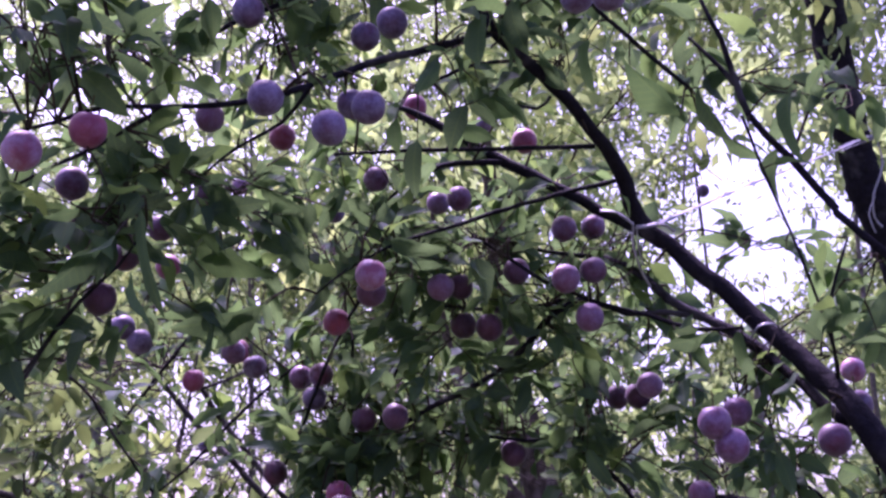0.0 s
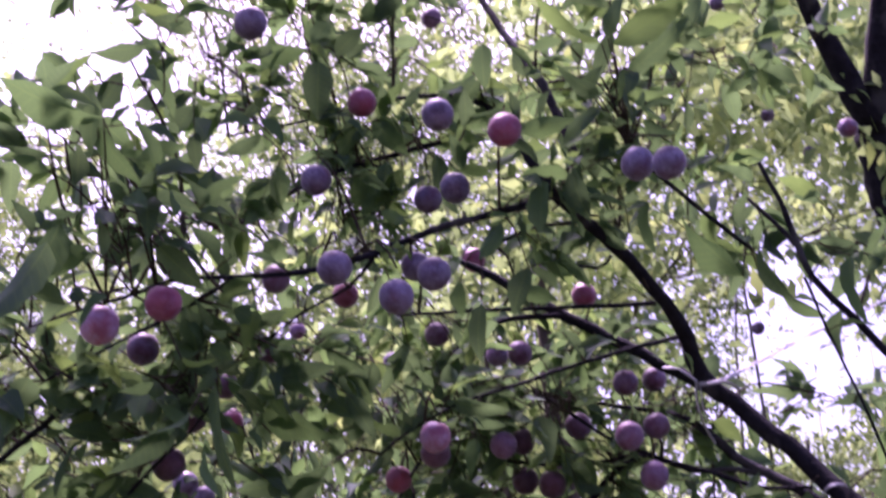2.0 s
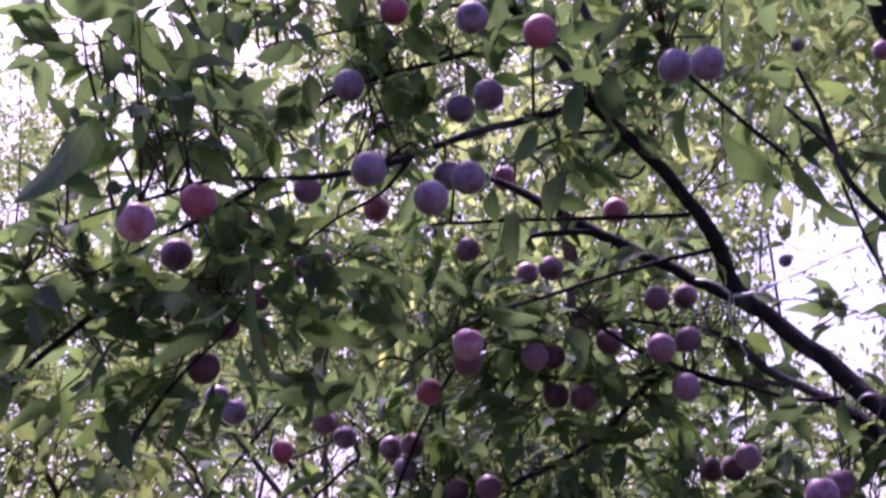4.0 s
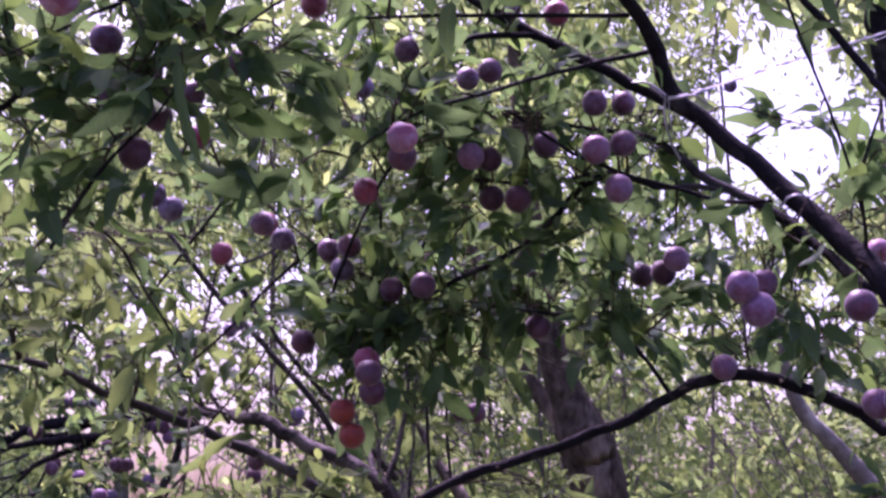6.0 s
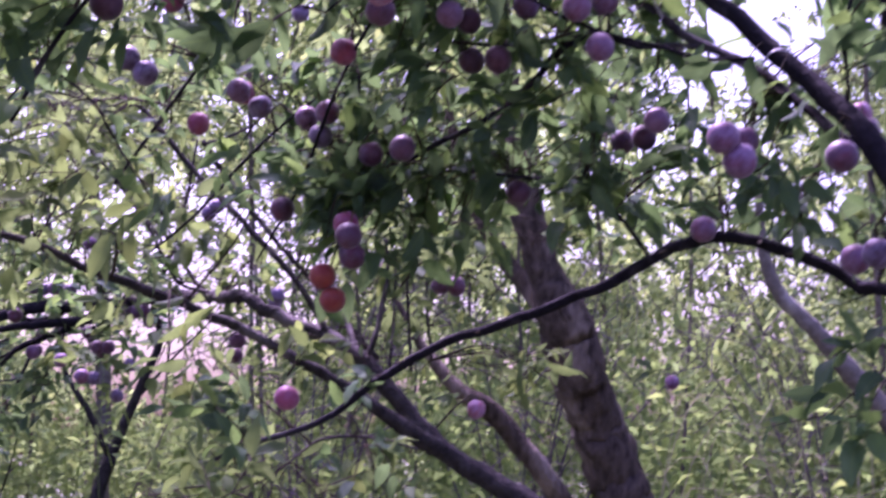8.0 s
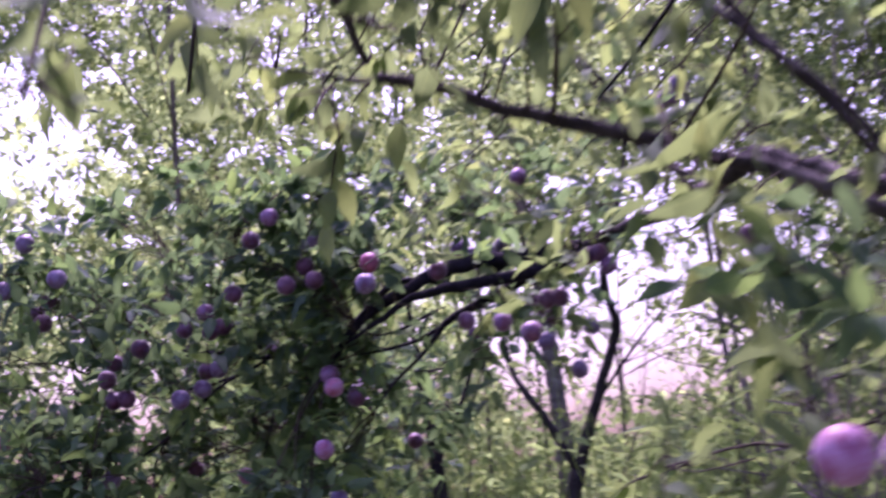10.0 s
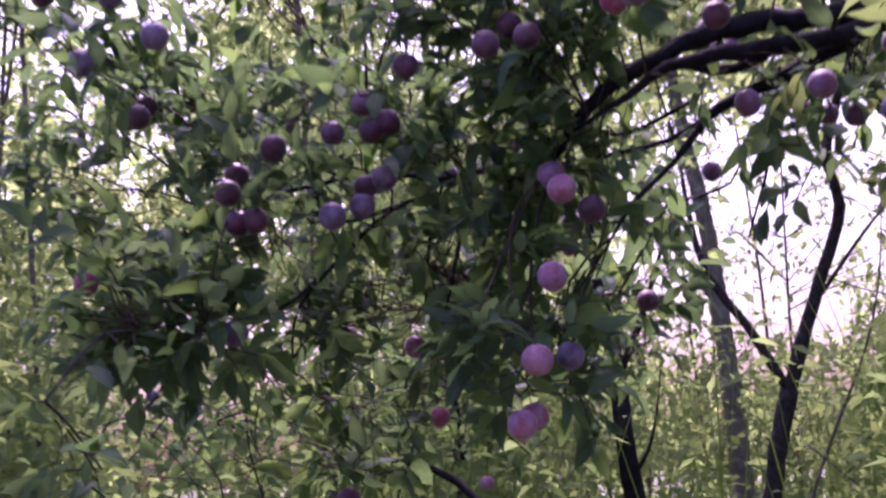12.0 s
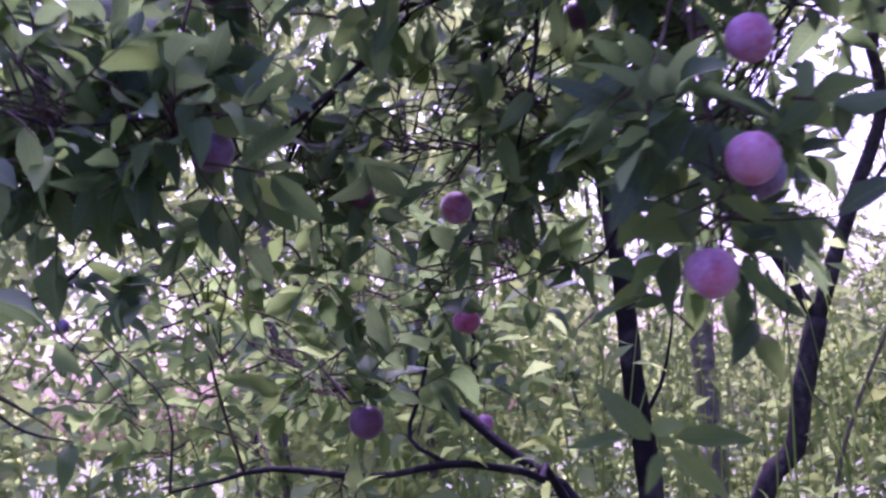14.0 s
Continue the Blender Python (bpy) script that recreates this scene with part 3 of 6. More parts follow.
bough(tree_a, [(0.616, 1.789, 1.834, 0.0088), (0.578, 1.868, 1.913, 0.0087), (0.512, 1.941, 2.007, 0.0098), (0.449, 1.986, 2.059, 0.0090), (0.398, 2.014, 2.100, 0.0085), (0.364, 2.039, 2.150, 0.0080), (0.311, 2.087, 2.198, 0.0064), (0.232, 2.130, 2.225, 0.0043), (0.159, 2.155, 2.245, 0.0026)])
bough(tree_a, [(0.503, 1.915, 2.021, 0.0034), (0.426, 1.935, 2.024, 0.0038), (0.357, 1.966, 2.056, 0.0039), (0.274, 1.997, 2.090, 0.0040), (0.178, 2.023, 2.138, 0.0036), (0.119, 2.037, 2.187, 0.0033), (0.053, 2.053, 2.234, 0.0025)])
bough(tree_a, [(0.449, 1.986, 2.059, 0.0055), (0.394, 2.003, 2.073, 0.0056), (0.327, 2.023, 2.077, 0.0052), (0.252, 2.053, 2.112, 0.0049), (0.152, 2.097, 2.107, 0.0046), (0.070, 2.136, 2.117, 0.0038), (-0.015, 2.162, 2.133, 0.0030)])
bough(tree_a, [(0.266, 2.043, 2.111, 0.0057), (0.207, 2.069, 2.095, 0.0066), (0.162, 2.105, 2.052, 0.0062), (0.121, 2.130, 2.010, 0.0058), (0.048, 2.165, 1.970, 0.0055), (-0.025, 2.196, 1.942, 0.0051), (-0.101, 2.231, 1.902, 0.0034), (-0.144, 2.249, 1.879, 0.0022)])
bough(tree_a, [(-0.015, 2.161, 2.135, 0.0034), (-0.053, 2.212, 2.080, 0.0035), (-0.103, 2.260, 2.002, 0.0035), (-0.126, 2.309, 1.922, 0.0022)])
bough(tree_a, [(-0.119, 1.909, 2.099, 0.0023), (-0.165, 2.024, 2.072, 0.0032), (-0.220, 2.151, 2.010, 0.0034), (-0.290, 2.299, 1.887, 0.0031), (-0.386, 2.401, 1.747, 0.0018)])
bough(tree_a, [(-0.175, 2.231, 2.085, 0.0031), (-0.180, 2.272, 2.027, 0.0035), (-0.195, 2.314, 1.968, 0.0027)])
bough(tree_a, [(1.620, 1.800, 0.900, 0.0300), (1.300, 1.720, 1.500, 0.0220), (0.645, 1.628, 2.054, 0.0067), (0.579, 1.626, 2.122, 0.0062), (0.518, 1.620, 2.201, 0.0057), (0.458, 1.608, 2.266, 0.0055), (0.439, 1.599, 2.323, 0.0051), (0.420, 1.589, 2.384, 0.0038), (0.392, 1.578, 2.446, 0.0031)])
bough(tree_a, [(0.439, 1.602, 2.315, 0.0041), (0.410, 1.624, 2.374, 0.0035), (0.379, 1.648, 2.427, 0.0021)])
bough(tree_a, [(0.447, 1.608, 2.266, 0.0027), (0.471, 1.607, 2.178, 0.0023), (0.506, 1.618, 2.085, 0.0023), (0.548, 1.653, 1.984, 0.0023), (0.577, 1.694, 1.927, 0.0027), (0.601, 1.767, 1.899, 0.0038)])
bough(tree_a, [(0.582, 1.602, 2.070, 0.0016), (0.569, 1.630, 2.020, 0.0026), (0.562, 1.658, 1.968, 0.0026), (0.577, 1.695, 1.923, 0.0027)])
bough(tree_a, [(0.387, 1.667, 2.340, 0.0032), (0.311, 1.630, 2.387, 0.0038), (0.238, 1.584, 2.429, 0.0034), (0.192, 1.552, 2.459, 0.0020)])
bough(tree_a, [(-0.607, 1.608, 1.806, 0.0028), (-0.545, 1.574, 1.905, 0.0031), (-0.493, 1.536, 1.953, 0.0028), (-0.439, 1.520, 2.001, 0.0021), (-0.401, 1.502, 2.051, 0.0015)])
bough(tree_a, [(-0.566, 1.662, 1.895, 0.0020), (-0.545, 1.771, 1.884, 0.0024), (-0.530, 1.894, 1.837, 0.0022), (-0.491, 2.024, 1.764, 0.0019)])
bough(tree_a, [(-0.615, 1.617, 1.843, 0.0016), (-0.580, 1.597, 1.870, 0.0022), (-0.545, 1.574, 1.905, 0.0025)])
bough(tree_a, [(-0.338, 1.894, 2.144, 0.0019), (-0.425, 2.114, 2.119, 0.0029), (-0.555, 2.343, 2.067, 0.0037), (-0.738, 2.595, 1.950, 0.0030)])
bough(tree_a, [(-0.268, 2.433, 2.113, 0.0024), (-0.403, 2.563, 2.044, 0.0040), (-0.608, 2.817, 1.921, 0.0037), (-0.754, 2.949, 1.844, 0.0022)])
bough(tree_a, [(1.420, 1.720, 0.450, 0.0500), (1.150, 1.900, 0.900, 0.0400), (0.817, 2.045, 1.579, 0.0147), (0.731, 2.100, 1.663, 0.0134), (0.661, 2.131, 1.714, 0.0124), (0.567, 2.165, 1.753, 0.0117), (0.481, 2.203, 1.772, 0.0116), (0.392, 2.251, 1.741, 0.0105), (0.321, 2.291, 1.700, 0.0113), (0.215, 2.331, 1.658, 0.0103), (0.105, 2.370, 1.619, 0.0100), (0.004, 2.397, 1.592, 0.0093), (-0.076, 2.416, 1.550, 0.0090), (-0.155, 2.427, 1.499, 0.0078), (-0.222, 2.439, 1.444, 0.0066), (-0.310, 2.427, 1.408, 0.0064), (-0.397, 2.413, 1.377, 0.0050), (-0.482, 2.402, 1.338, 0.0031)])
bough(tree_a, [(0.744, 2.082, 1.653, 0.0028), (0.763, 2.068, 1.722, 0.0036), (0.756, 2.056, 1.781, 0.0032), (0.729, 2.039, 1.869, 0.0020)])
bough(tree_a, [(0.599, 2.167, 1.745, 0.0025), (0.650, 2.156, 1.797, 0.0034), (0.704, 2.165, 1.747, 0.0029)])
bough(tree_a, [(0.385, 2.271, 1.745, 0.0040), (0.317, 2.255, 1.830, 0.0044), (0.216, 2.245, 1.882, 0.0040), (0.094, 2.224, 1.891, 0.0031), (-0.004, 2.203, 1.900, 0.0022)])
bough(tree_b, [(1.080, 3.320, -0.050, 0.0700), (0.930, 3.200, 0.500, 0.0580), (0.620, 3.060, 0.930, 0.0460), (0.300, 2.980, 1.190, 0.0360), (0.039, 3.015, 1.354, 0.0259), (-0.032, 2.988, 1.394, 0.0229), (-0.116, 2.947, 1.446, 0.0189), (-0.199, 2.917, 1.501, 0.0150), (-0.295, 2.886, 1.559, 0.0135), (-0.375, 2.858, 1.599, 0.0129), (-0.482, 2.828, 1.655, 0.0124), (-0.614, 2.798, 1.709, 0.0118), (-0.743, 2.770, 1.753, 0.0113), (-0.844, 2.744, 1.787, 0.0099), (-0.944, 2.715, 1.833, 0.0089), (-1.016, 2.692, 1.851, 0.0080)])
bough(tree_b, [(-0.996, 2.610, 1.842, 0.0061), (-1.019, 2.535, 1.941, 0.0066), (-1.047, 2.461, 2.021, 0.0052), (-1.072, 2.390, 2.097, 0.0035)])
bough(tree_b, [(-1.003, 2.633, 1.822, 0.0034), (-1.038, 2.603, 1.826, 0.0034), (-1.088, 2.588, 1.841, 0.0025), (-1.159, 2.568, 1.856, 0.0017)])
bough(tree_b, [(0.025, 3.034, 1.364, 0.0222), (-0.093, 3.063, 1.478, 0.0236), (-0.199, 3.081, 1.597, 0.0209), (-0.292, 3.110, 1.662, 0.0191), (-0.417, 3.142, 1.713, 0.0184), (-0.534, 3.191, 1.779, 0.0177), (-0.640, 3.470, 1.815, 0.0178), (-0.820, 3.930, 1.880, 0.0180), (-0.990, 4.230, 1.922, 0.0176), (-1.133, 4.316, 1.902, 0.0170), (-1.297, 4.206, 1.879, 0.0150)])
bough(tree_b, [(-0.292, 3.110, 1.662, 0.0095), (-0.385, 3.082, 1.808, 0.0089), (-0.506, 3.057, 1.937, 0.0083), (-0.673, 3.025, 2.107, 0.0077), (-0.780, 3.001, 2.233, 0.0065), (-0.841, 2.992, 2.281, 0.0047), (-0.992, 2.965, 2.420, 0.0030)])
bough(tree_b, [(-0.681, 3.388, 1.820, 0.0059), (-0.741, 3.284, 1.836, 0.0057), (-0.823, 3.255, 1.982, 0.0050), (-0.921, 3.229, 2.119, 0.0044), (-1.035, 3.206, 2.240, 0.0038), (-1.132, 3.182, 2.362, 0.0025)])
bough(tree_b, [(-0.725, 3.285, 1.829, 0.0038), (-0.803, 3.310, 1.960, 0.0038), (-0.899, 3.336, 2.094, 0.0033), (-1.001, 3.305, 2.252, 0.0026)])
bough(tree_b, [(-0.199, 3.080, 1.606, 0.0099), (-0.174, 3.102, 1.696, 0.0077), (-0.151, 3.122, 1.850, 0.0054), (-0.172, 3.142, 2.007, 0.0037)])
bough(tree_b, [(-0.214, 3.081, 1.598, 0.0082), (-0.257, 3.203, 1.705, 0.0086), (-0.315, 3.279, 1.838, 0.0050)])
bough(tree_b, [(-0.061, 2.756, 1.379, 0.0031), (-0.143, 2.702, 1.400, 0.0035), (-0.240, 2.651, 1.403, 0.0035), (-0.289, 2.655, 1.387, 0.0030), (-0.338, 2.664, 1.347, 0.0020)])
bough(tree_b, [(-0.641, 3.055, 2.175, 0.0060), (-0.612, 3.092, 2.125, 0.0080), (-0.551, 3.163, 2.047, 0.0081), (-0.467, 3.264, 1.946, 0.0073), (-0.391, 3.380, 1.869, 0.0075), (-0.325, 3.515, 1.792, 0.0089), (-0.201, 3.672, 1.663, 0.0098)])
bough(tree_b, [(-0.906, 3.313, 2.127, 0.0044), (-0.833, 3.348, 2.029, 0.0055), (-0.764, 3.405, 1.921, 0.0056), (-0.684, 3.478, 1.799, 0.0062)])
bough(tree_b, [(-0.497, 3.030, 2.219, 0.0034), (-0.576, 3.049, 2.184, 0.0039), (-0.642, 3.057, 2.166, 0.0045)])
bough(tree_b, [(-1.085, 2.297, 1.718, 0.0022), (-1.038, 2.243, 1.793, 0.0025), (-0.970, 2.147, 1.839, 0.0020), (-0.995, 2.275, 1.966, 0.0022), (-1.020, 2.404, 2.086, 0.0024)])
bough(tree_b, [(-0.470, 2.922, 1.400, 0.0026), (-0.447, 2.838, 1.322, 0.0025), (-0.445, 2.796, 1.266, 0.0021)])
bough(tree_b, [(-0.083, 3.124, 1.582, 0.0047), (-0.097, 3.139, 1.762, 0.0048), (-0.111, 3.138, 2.023, 0.0031)])
bough(tree_b, [(-0.211, 3.080, 1.606, 0.0047), (-0.227, 3.088, 1.768, 0.0047), (-0.238, 3.103, 1.951, 0.0030)])
bough(tree_b, [(-0.032, 3.168, 1.616, 0.0042), (-0.048, 3.182, 1.799, 0.0043), (-0.038, 3.189, 2.020, 0.0025)])
bough(tree_b, [(-0.139, 3.077, 1.563, 0.0041), (-0.133, 3.101, 1.697, 0.0041), (-0.128, 3.110, 1.909, 0.0024)])
bough(tree_d, [(-1.133, 4.316, 1.902, 0.0221), (-1.297, 4.206, 1.879, 0.0215), (-1.437, 4.098, 1.851, 0.0195), (-1.530, 4.020, 1.794, 0.0169), (-1.626, 3.965, 1.733, 0.0129), (-1.675, 3.933, 1.669, 0.0100), (-1.718, 3.916, 1.598, 0.0059)])
bough(tree_d, [(-1.133, 4.316, 1.895, 0.0195), (-1.220, 4.229, 1.841, 0.0189), (-1.294, 4.154, 1.815, 0.0182), (-1.431, 4.048, 1.786, 0.0143), (-1.513, 3.991, 1.761, 0.0104), (-1.609, 3.937, 1.691, 0.0059), (-1.663, 3.898, 1.649, 0.0033)])
bough(tree_d, [(-1.120, 4.316, 1.902, 0.0195), (-1.187, 4.350, 1.890, 0.0156), (-1.346, 4.268, 1.804, 0.0143), (-1.435, 4.202, 1.752, 0.0123), (-1.488, 4.162, 1.711, 0.0101), (-1.554, 4.126, 1.624, 0.0056), (-1.625, 4.084, 1.548, 0.0046), (-1.663, 4.066, 1.488, 0.0026)])
bough(tree_d, [(-1.476, 4.178, 1.718, 0.0060), (-1.561, 4.135, 1.672, 0.0056), (-1.627, 4.085, 1.648, 0.0049), (-1.693, 4.044, 1.638, 0.0027)])
bough(tree_d, [(-1.520, 4.193, 1.757, 0.0049), (-1.603, 4.152, 1.712, 0.0043), (-1.655, 4.119, 1.693, 0.0036), (-1.703, 4.083, 1.700, 0.0021)])
bough(tree_d, [(-1.346, 4.259, 1.793, 0.0037), (-1.369, 4.240, 1.720, 0.0039), (-1.400, 4.223, 1.616, 0.0033), (-1.445, 4.207, 1.482, 0.0021)])
bough(tree_d, [(-1.297, 4.206, 1.879, 0.0150), (-1.453, 4.270, 1.830, 0.0110), (-1.563, 4.233, 1.853, 0.0097), (-1.651, 4.213, 1.853, 0.0103), (-1.706, 4.206, 1.811, 0.0098), (-1.761, 4.200, 1.764, 0.0082), (-1.837, 4.186, 1.712, 0.0066), (-1.899, 4.170, 1.696, 0.0061), (-2.025, 4.138, 1.669, 0.0061), (-2.089, 4.126, 1.686, 0.0062), (-2.194, 4.095, 1.699, 0.0054), (-2.284, 4.077, 1.688, 0.0051), (-2.415, 4.040, 1.672, 0.0041), (-2.528, 4.011, 1.657, 0.0024)])
bough(tree_d, [(-2.025, 4.138, 1.667, 0.0052), (-2.086, 4.116, 1.632, 0.0050), (-2.146, 4.091, 1.613, 0.0047), (-2.204, 4.066, 1.597, 0.0043), (-2.280, 4.029, 1.597, 0.0023)])
bough(tree_d, [(-2.096, 4.111, 1.631, 0.0046), (-2.158, 4.069, 1.583, 0.0049), (-2.212, 4.033, 1.518, 0.0048), (-2.284, 3.991, 1.445, 0.0041), (-2.352, 3.946, 1.394, 0.0028), (-2.410, 3.907, 1.337, 0.0016)])
bough(tree_d, [(-2.212, 4.034, 1.516, 0.0026), (-2.308, 4.027, 1.432, 0.0029), (-2.343, 4.046, 1.364, 0.0030), (-2.362, 4.074, 1.293, 0.0020)])
bough(tree_d, [(-2.031, 4.137, 1.658, 0.0033), (-2.057, 4.137, 1.598, 0.0036), (-2.080, 4.147, 1.495, 0.0033), (-2.095, 4.156, 1.412, 0.0020)])
bough(tree_d, [(-1.987, 4.156, 1.666, 0.0039), (-1.989, 4.122, 1.552, 0.0038), (-1.998, 4.084, 1.443, 0.0028), (-2.041, 4.088, 1.316, 0.0019)])
bough(tree_d, [(-2.238, 4.086, 1.699, 0.0030), (-2.304, 4.070, 1.729, 0.0030), (-2.375, 4.061, 1.770, 0.0021)])
bough(tree_d, [(-2.014, 4.141, 1.676, 0.0033), (-2.065, 4.130, 1.723, 0.0036), (-2.126, 4.113, 1.774, 0.0033), (-2.179, 4.100, 1.823, 0.0020)])
bough(tree_d, [(-1.527, 4.493, 1.656, 0.0031), (-1.589, 4.468, 1.632, 0.0031), (-1.645, 4.421, 1.619, 0.0027), (-1.707, 4.368, 1.623, 0.0020)])
bough(tree_d, [(-1.920, 4.292, 1.332, 0.0020), (-1.946, 4.290, 1.285, 0.0023), (-1.981, 4.304, 1.256, 0.0023), (-2.033, 4.306, 1.251, 0.0018), (-2.086, 4.307, 1.248, 0.0010)])
bough(tree_d, [(-2.668, 3.859, 1.211, 0.0021), (-2.577, 3.859, 1.231, 0.0023), (-2.527, 3.852, 1.256, 0.0020), (-2.471, 3.848, 1.282, 0.0013)])
bough(tree_d, [(-2.684, 3.816, 1.109, 0.0020), (-2.636, 3.843, 1.062, 0.0022), (-2.618, 3.875, 1.046, 0.0020), (-2.598, 3.917, 1.037, 0.0014)])
bough(tree_d, [(-2.640, 4.562, 1.297, 0.0020), (-2.740, 4.526, 1.278, 0.0023), (-2.821, 4.498, 1.257, 0.0026), (-2.903, 4.471, 1.230, 0.0016)])
bough(tree_d, [(-3.227, 4.574, 1.160, 0.0018), (-3.167, 4.588, 1.214, 0.0025), (-3.119, 4.598, 1.267, 0.0021), (-3.059, 4.612, 1.321, 0.0014)])
bough(tree_d, [(-2.251, 3.276, 1.208, 0.0022), (-2.277, 3.412, 1.310, 0.0021), (-2.320, 3.555, 1.338, 0.0021), (-2.253, 3.640, 1.358, 0.0013)])
bough(tree_e, [(-1.990, 5.370, -0.050, 0.0700), (-2.090, 5.220, 0.350, 0.0550), (-2.237, 5.068, 0.850, 0.0119), (-2.319, 5.076, 0.931, 0.0114), (-2.417, 5.080, 1.002, 0.0112), (-2.517, 5.082, 1.081, 0.0110), (-2.649, 5.077, 1.127, 0.0078), (-2.789, 5.075, 1.139, 0.0041)])
bough(tree_e, [(-2.040, 5.270, 0.200, 0.0500), (-2.195, 4.805, 0.894, 0.0093), (-2.215, 4.736, 0.932, 0.0084), (-2.254, 4.663, 0.953, 0.0072), (-2.336, 4.574, 0.970, 0.0067), (-2.407, 4.515, 0.960, 0.0059), (-2.470, 4.469, 0.961, 0.0055), (-2.583, 4.400, 0.981, 0.0049), (-2.653, 4.353, 0.967, 0.0034), (-2.727, 4.316, 0.952, 0.0022)])
bough(tree_e, [(-2.327, 4.578, 0.967, 0.0039), (-2.410, 4.591, 1.019, 0.0040), (-2.401, 4.634, 1.104, 0.0037), (-2.394, 4.675, 1.199, 0.0025)])
bough(tree_e, [(-2.382, 4.641, 1.103, 0.0025), (-2.433, 4.590, 1.096, 0.0032), (-2.501, 4.544, 1.085, 0.0020)])
bough(tree_e, [(-2.466, 5.094, 1.129, 0.0093), (-2.424, 4.983, 1.231, 0.0076), (-2.379, 4.868, 1.370, 0.0055), (-2.330, 4.809, 1.505, 0.0045), (-2.286, 4.740, 1.689, 0.0040), (-2.253, 4.721, 1.873, 0.0035)])
bough(tree_e, [(-2.112, 4.673, 1.839, 0.0042), (-2.180, 4.714, 1.765, 0.0052), (-2.256, 4.752, 1.687, 0.0040), (-2.299, 4.765, 1.641, 0.0027)])
bough(tree_e, [(-2.452, 4.912, 1.264, 0.0033), (-2.417, 4.855, 1.361, 0.0032), (-2.400, 4.844, 1.462, 0.0028)])
# leaf sprays
clump(tree_a, (0.232, 2.092, 2.336), 0.10, 12)
clump(tree_a, (0.125, 2.095, 2.326), 0.10, 12)
clump(tree_a, (0.351, 2.148, 2.174), 0.09, 9)
clump(tree_a, (0.084, 2.178, 2.241), 0.10, 12)
clump(tree_a, (0.215, 2.174, 2.251), 0.10, 11)
clump(tree_a, (0.303, 2.167, 2.272), 0.09, 9)
clump(tree_a, (-0.502, 1.285, 2.223), 0.08, 16)
clump(tree_a, (-0.434, 1.570, 2.163), 0.11, 34)
clump(tree_a, (-0.508, 1.510, 2.030), 0.10, 40)
clump(tree_a, (-0.461, 1.544, 2.084), 0.09, 30)
clump(tree_a, (-0.331, 1.772, 2.189), 0.11, 40)
clump(tree_a, (-0.225, 1.978, 2.205), 0.12, 40)
clump(tree_a, (-0.088, 2.066, 2.258), 0.13, 40)
clump(tree_a, (0.071, 2.123, 2.245), 0.13, 40)
clump(tree_a, (-0.271, 1.794, 2.433), 0.11, 26)
clump(tree_a, (-0.463, 1.788, 2.451), 0.11, 22)
clump(tree_a, (-0.491, 1.514, 2.324), 0.07, 12)
clump(tree_a, (-0.141, 2.031, 2.358), 0.09, 20)
clump(tree_a, (0.039, 1.559, 2.377), 0.04, 4)
clump(tree_a, (0.201, 1.740, 2.436), 0.08, 16)
clump(tree_a, (0.350, 1.794, 2.433), 0.09, 14)
clump(tree_a, (0.116, 1.897, 2.442), 0.08, 14)
clump(tree_a, (-0.367, 1.928, 2.045), 0.06, 5)
clump(tree_a, (-0.395, 1.843, 2.137), 0.07, 12)
clump(tree_a, (-0.207, 2.265, 2.140), 0.15, 18)
clump(tree_a, (-0.252, 2.324, 1.970), 0.16, 34)
clump(tree_a, (-0.092, 2.289, 1.918), 0.14, 44)
clump(tree_a, (-0.158, 2.264, 1.991), 0.10, 22)
clump(tree_a, (0.128, 2.285, 1.929), 0.15, 36)
clump(tree_a, (0.018, 2.267, 1.981), 0.12, 26)
clump(tree_a, (0.292, 2.303, 1.877), 0.16, 30)
clump(tree_a, (0.402, 2.246, 2.043), 0.13, 18)
clump(tree_a, (0.493, 1.978, 1.900), 0.11, 16)
clump(tree_a, (0.509, 1.904, 1.961), 0.05, 4)
clump(tree_a, (0.605, 1.843, 1.983), 0.09, 14)
clump(tree_a, (0.633, 1.713, 2.055), 0.07, 10)
clump(tree_a, (0.530, 1.612, 2.348), 0.07, 9)
clump(tree_a, (0.704, 1.797, 2.424), 0.09, 12)
clump(tree_a, (0.414, 1.722, 2.335), 0.05, 6)
clump(tree_a, (0.589, 2.003, 1.828), 0.11, 20)
clump(tree_a, (-0.581, 1.635, 1.912), 0.07, 14)
clump(tree_a, (-0.697, 2.249, 2.033), 0.14, 16)
clump(tree_a, (-0.578, 2.425, 2.136), 0.13, 10)
clump(tree_a, (-0.415, 2.530, 2.138), 0.15, 12)
clump(tree_a, (0.311, 2.083, 2.208), 0.07, 8)
clump(tree_a, (-0.058, 1.751, 2.249), 0.04, 3)
clump(tree_a, (0.014, 1.637, 2.275), 0.04, 4)
clump(tree_a, (-0.050, 1.843, 2.137), 0.04, 4)
clump(tree_a, (0.622, 2.170, 2.261), 0.08, 10)
clump(tree_a, (0.665, 1.928, 2.045), 0.08, 12)
clump(tree_a, (-0.448, 1.217, 2.112), 0.05, 4)
clump(tree_a, (-0.583, 1.319, 2.364), 0.08, 14)
clump(tree_a, (-0.536, 1.365, 2.505), 0.07, 9)
clump(tree_a, (-0.487, 1.526, 2.636), 0.09, 16)
clump(tree_a, (-0.435, 1.653, 2.608), 0.11, 22)
clump(tree_a, (-0.292, 1.680, 2.567), 0.11, 20)
clump(tree_a, (-0.197, 1.717, 2.500), 0.10, 18)
clump(tree_a, (0.152, 1.532, 2.576), 0.10, 16)
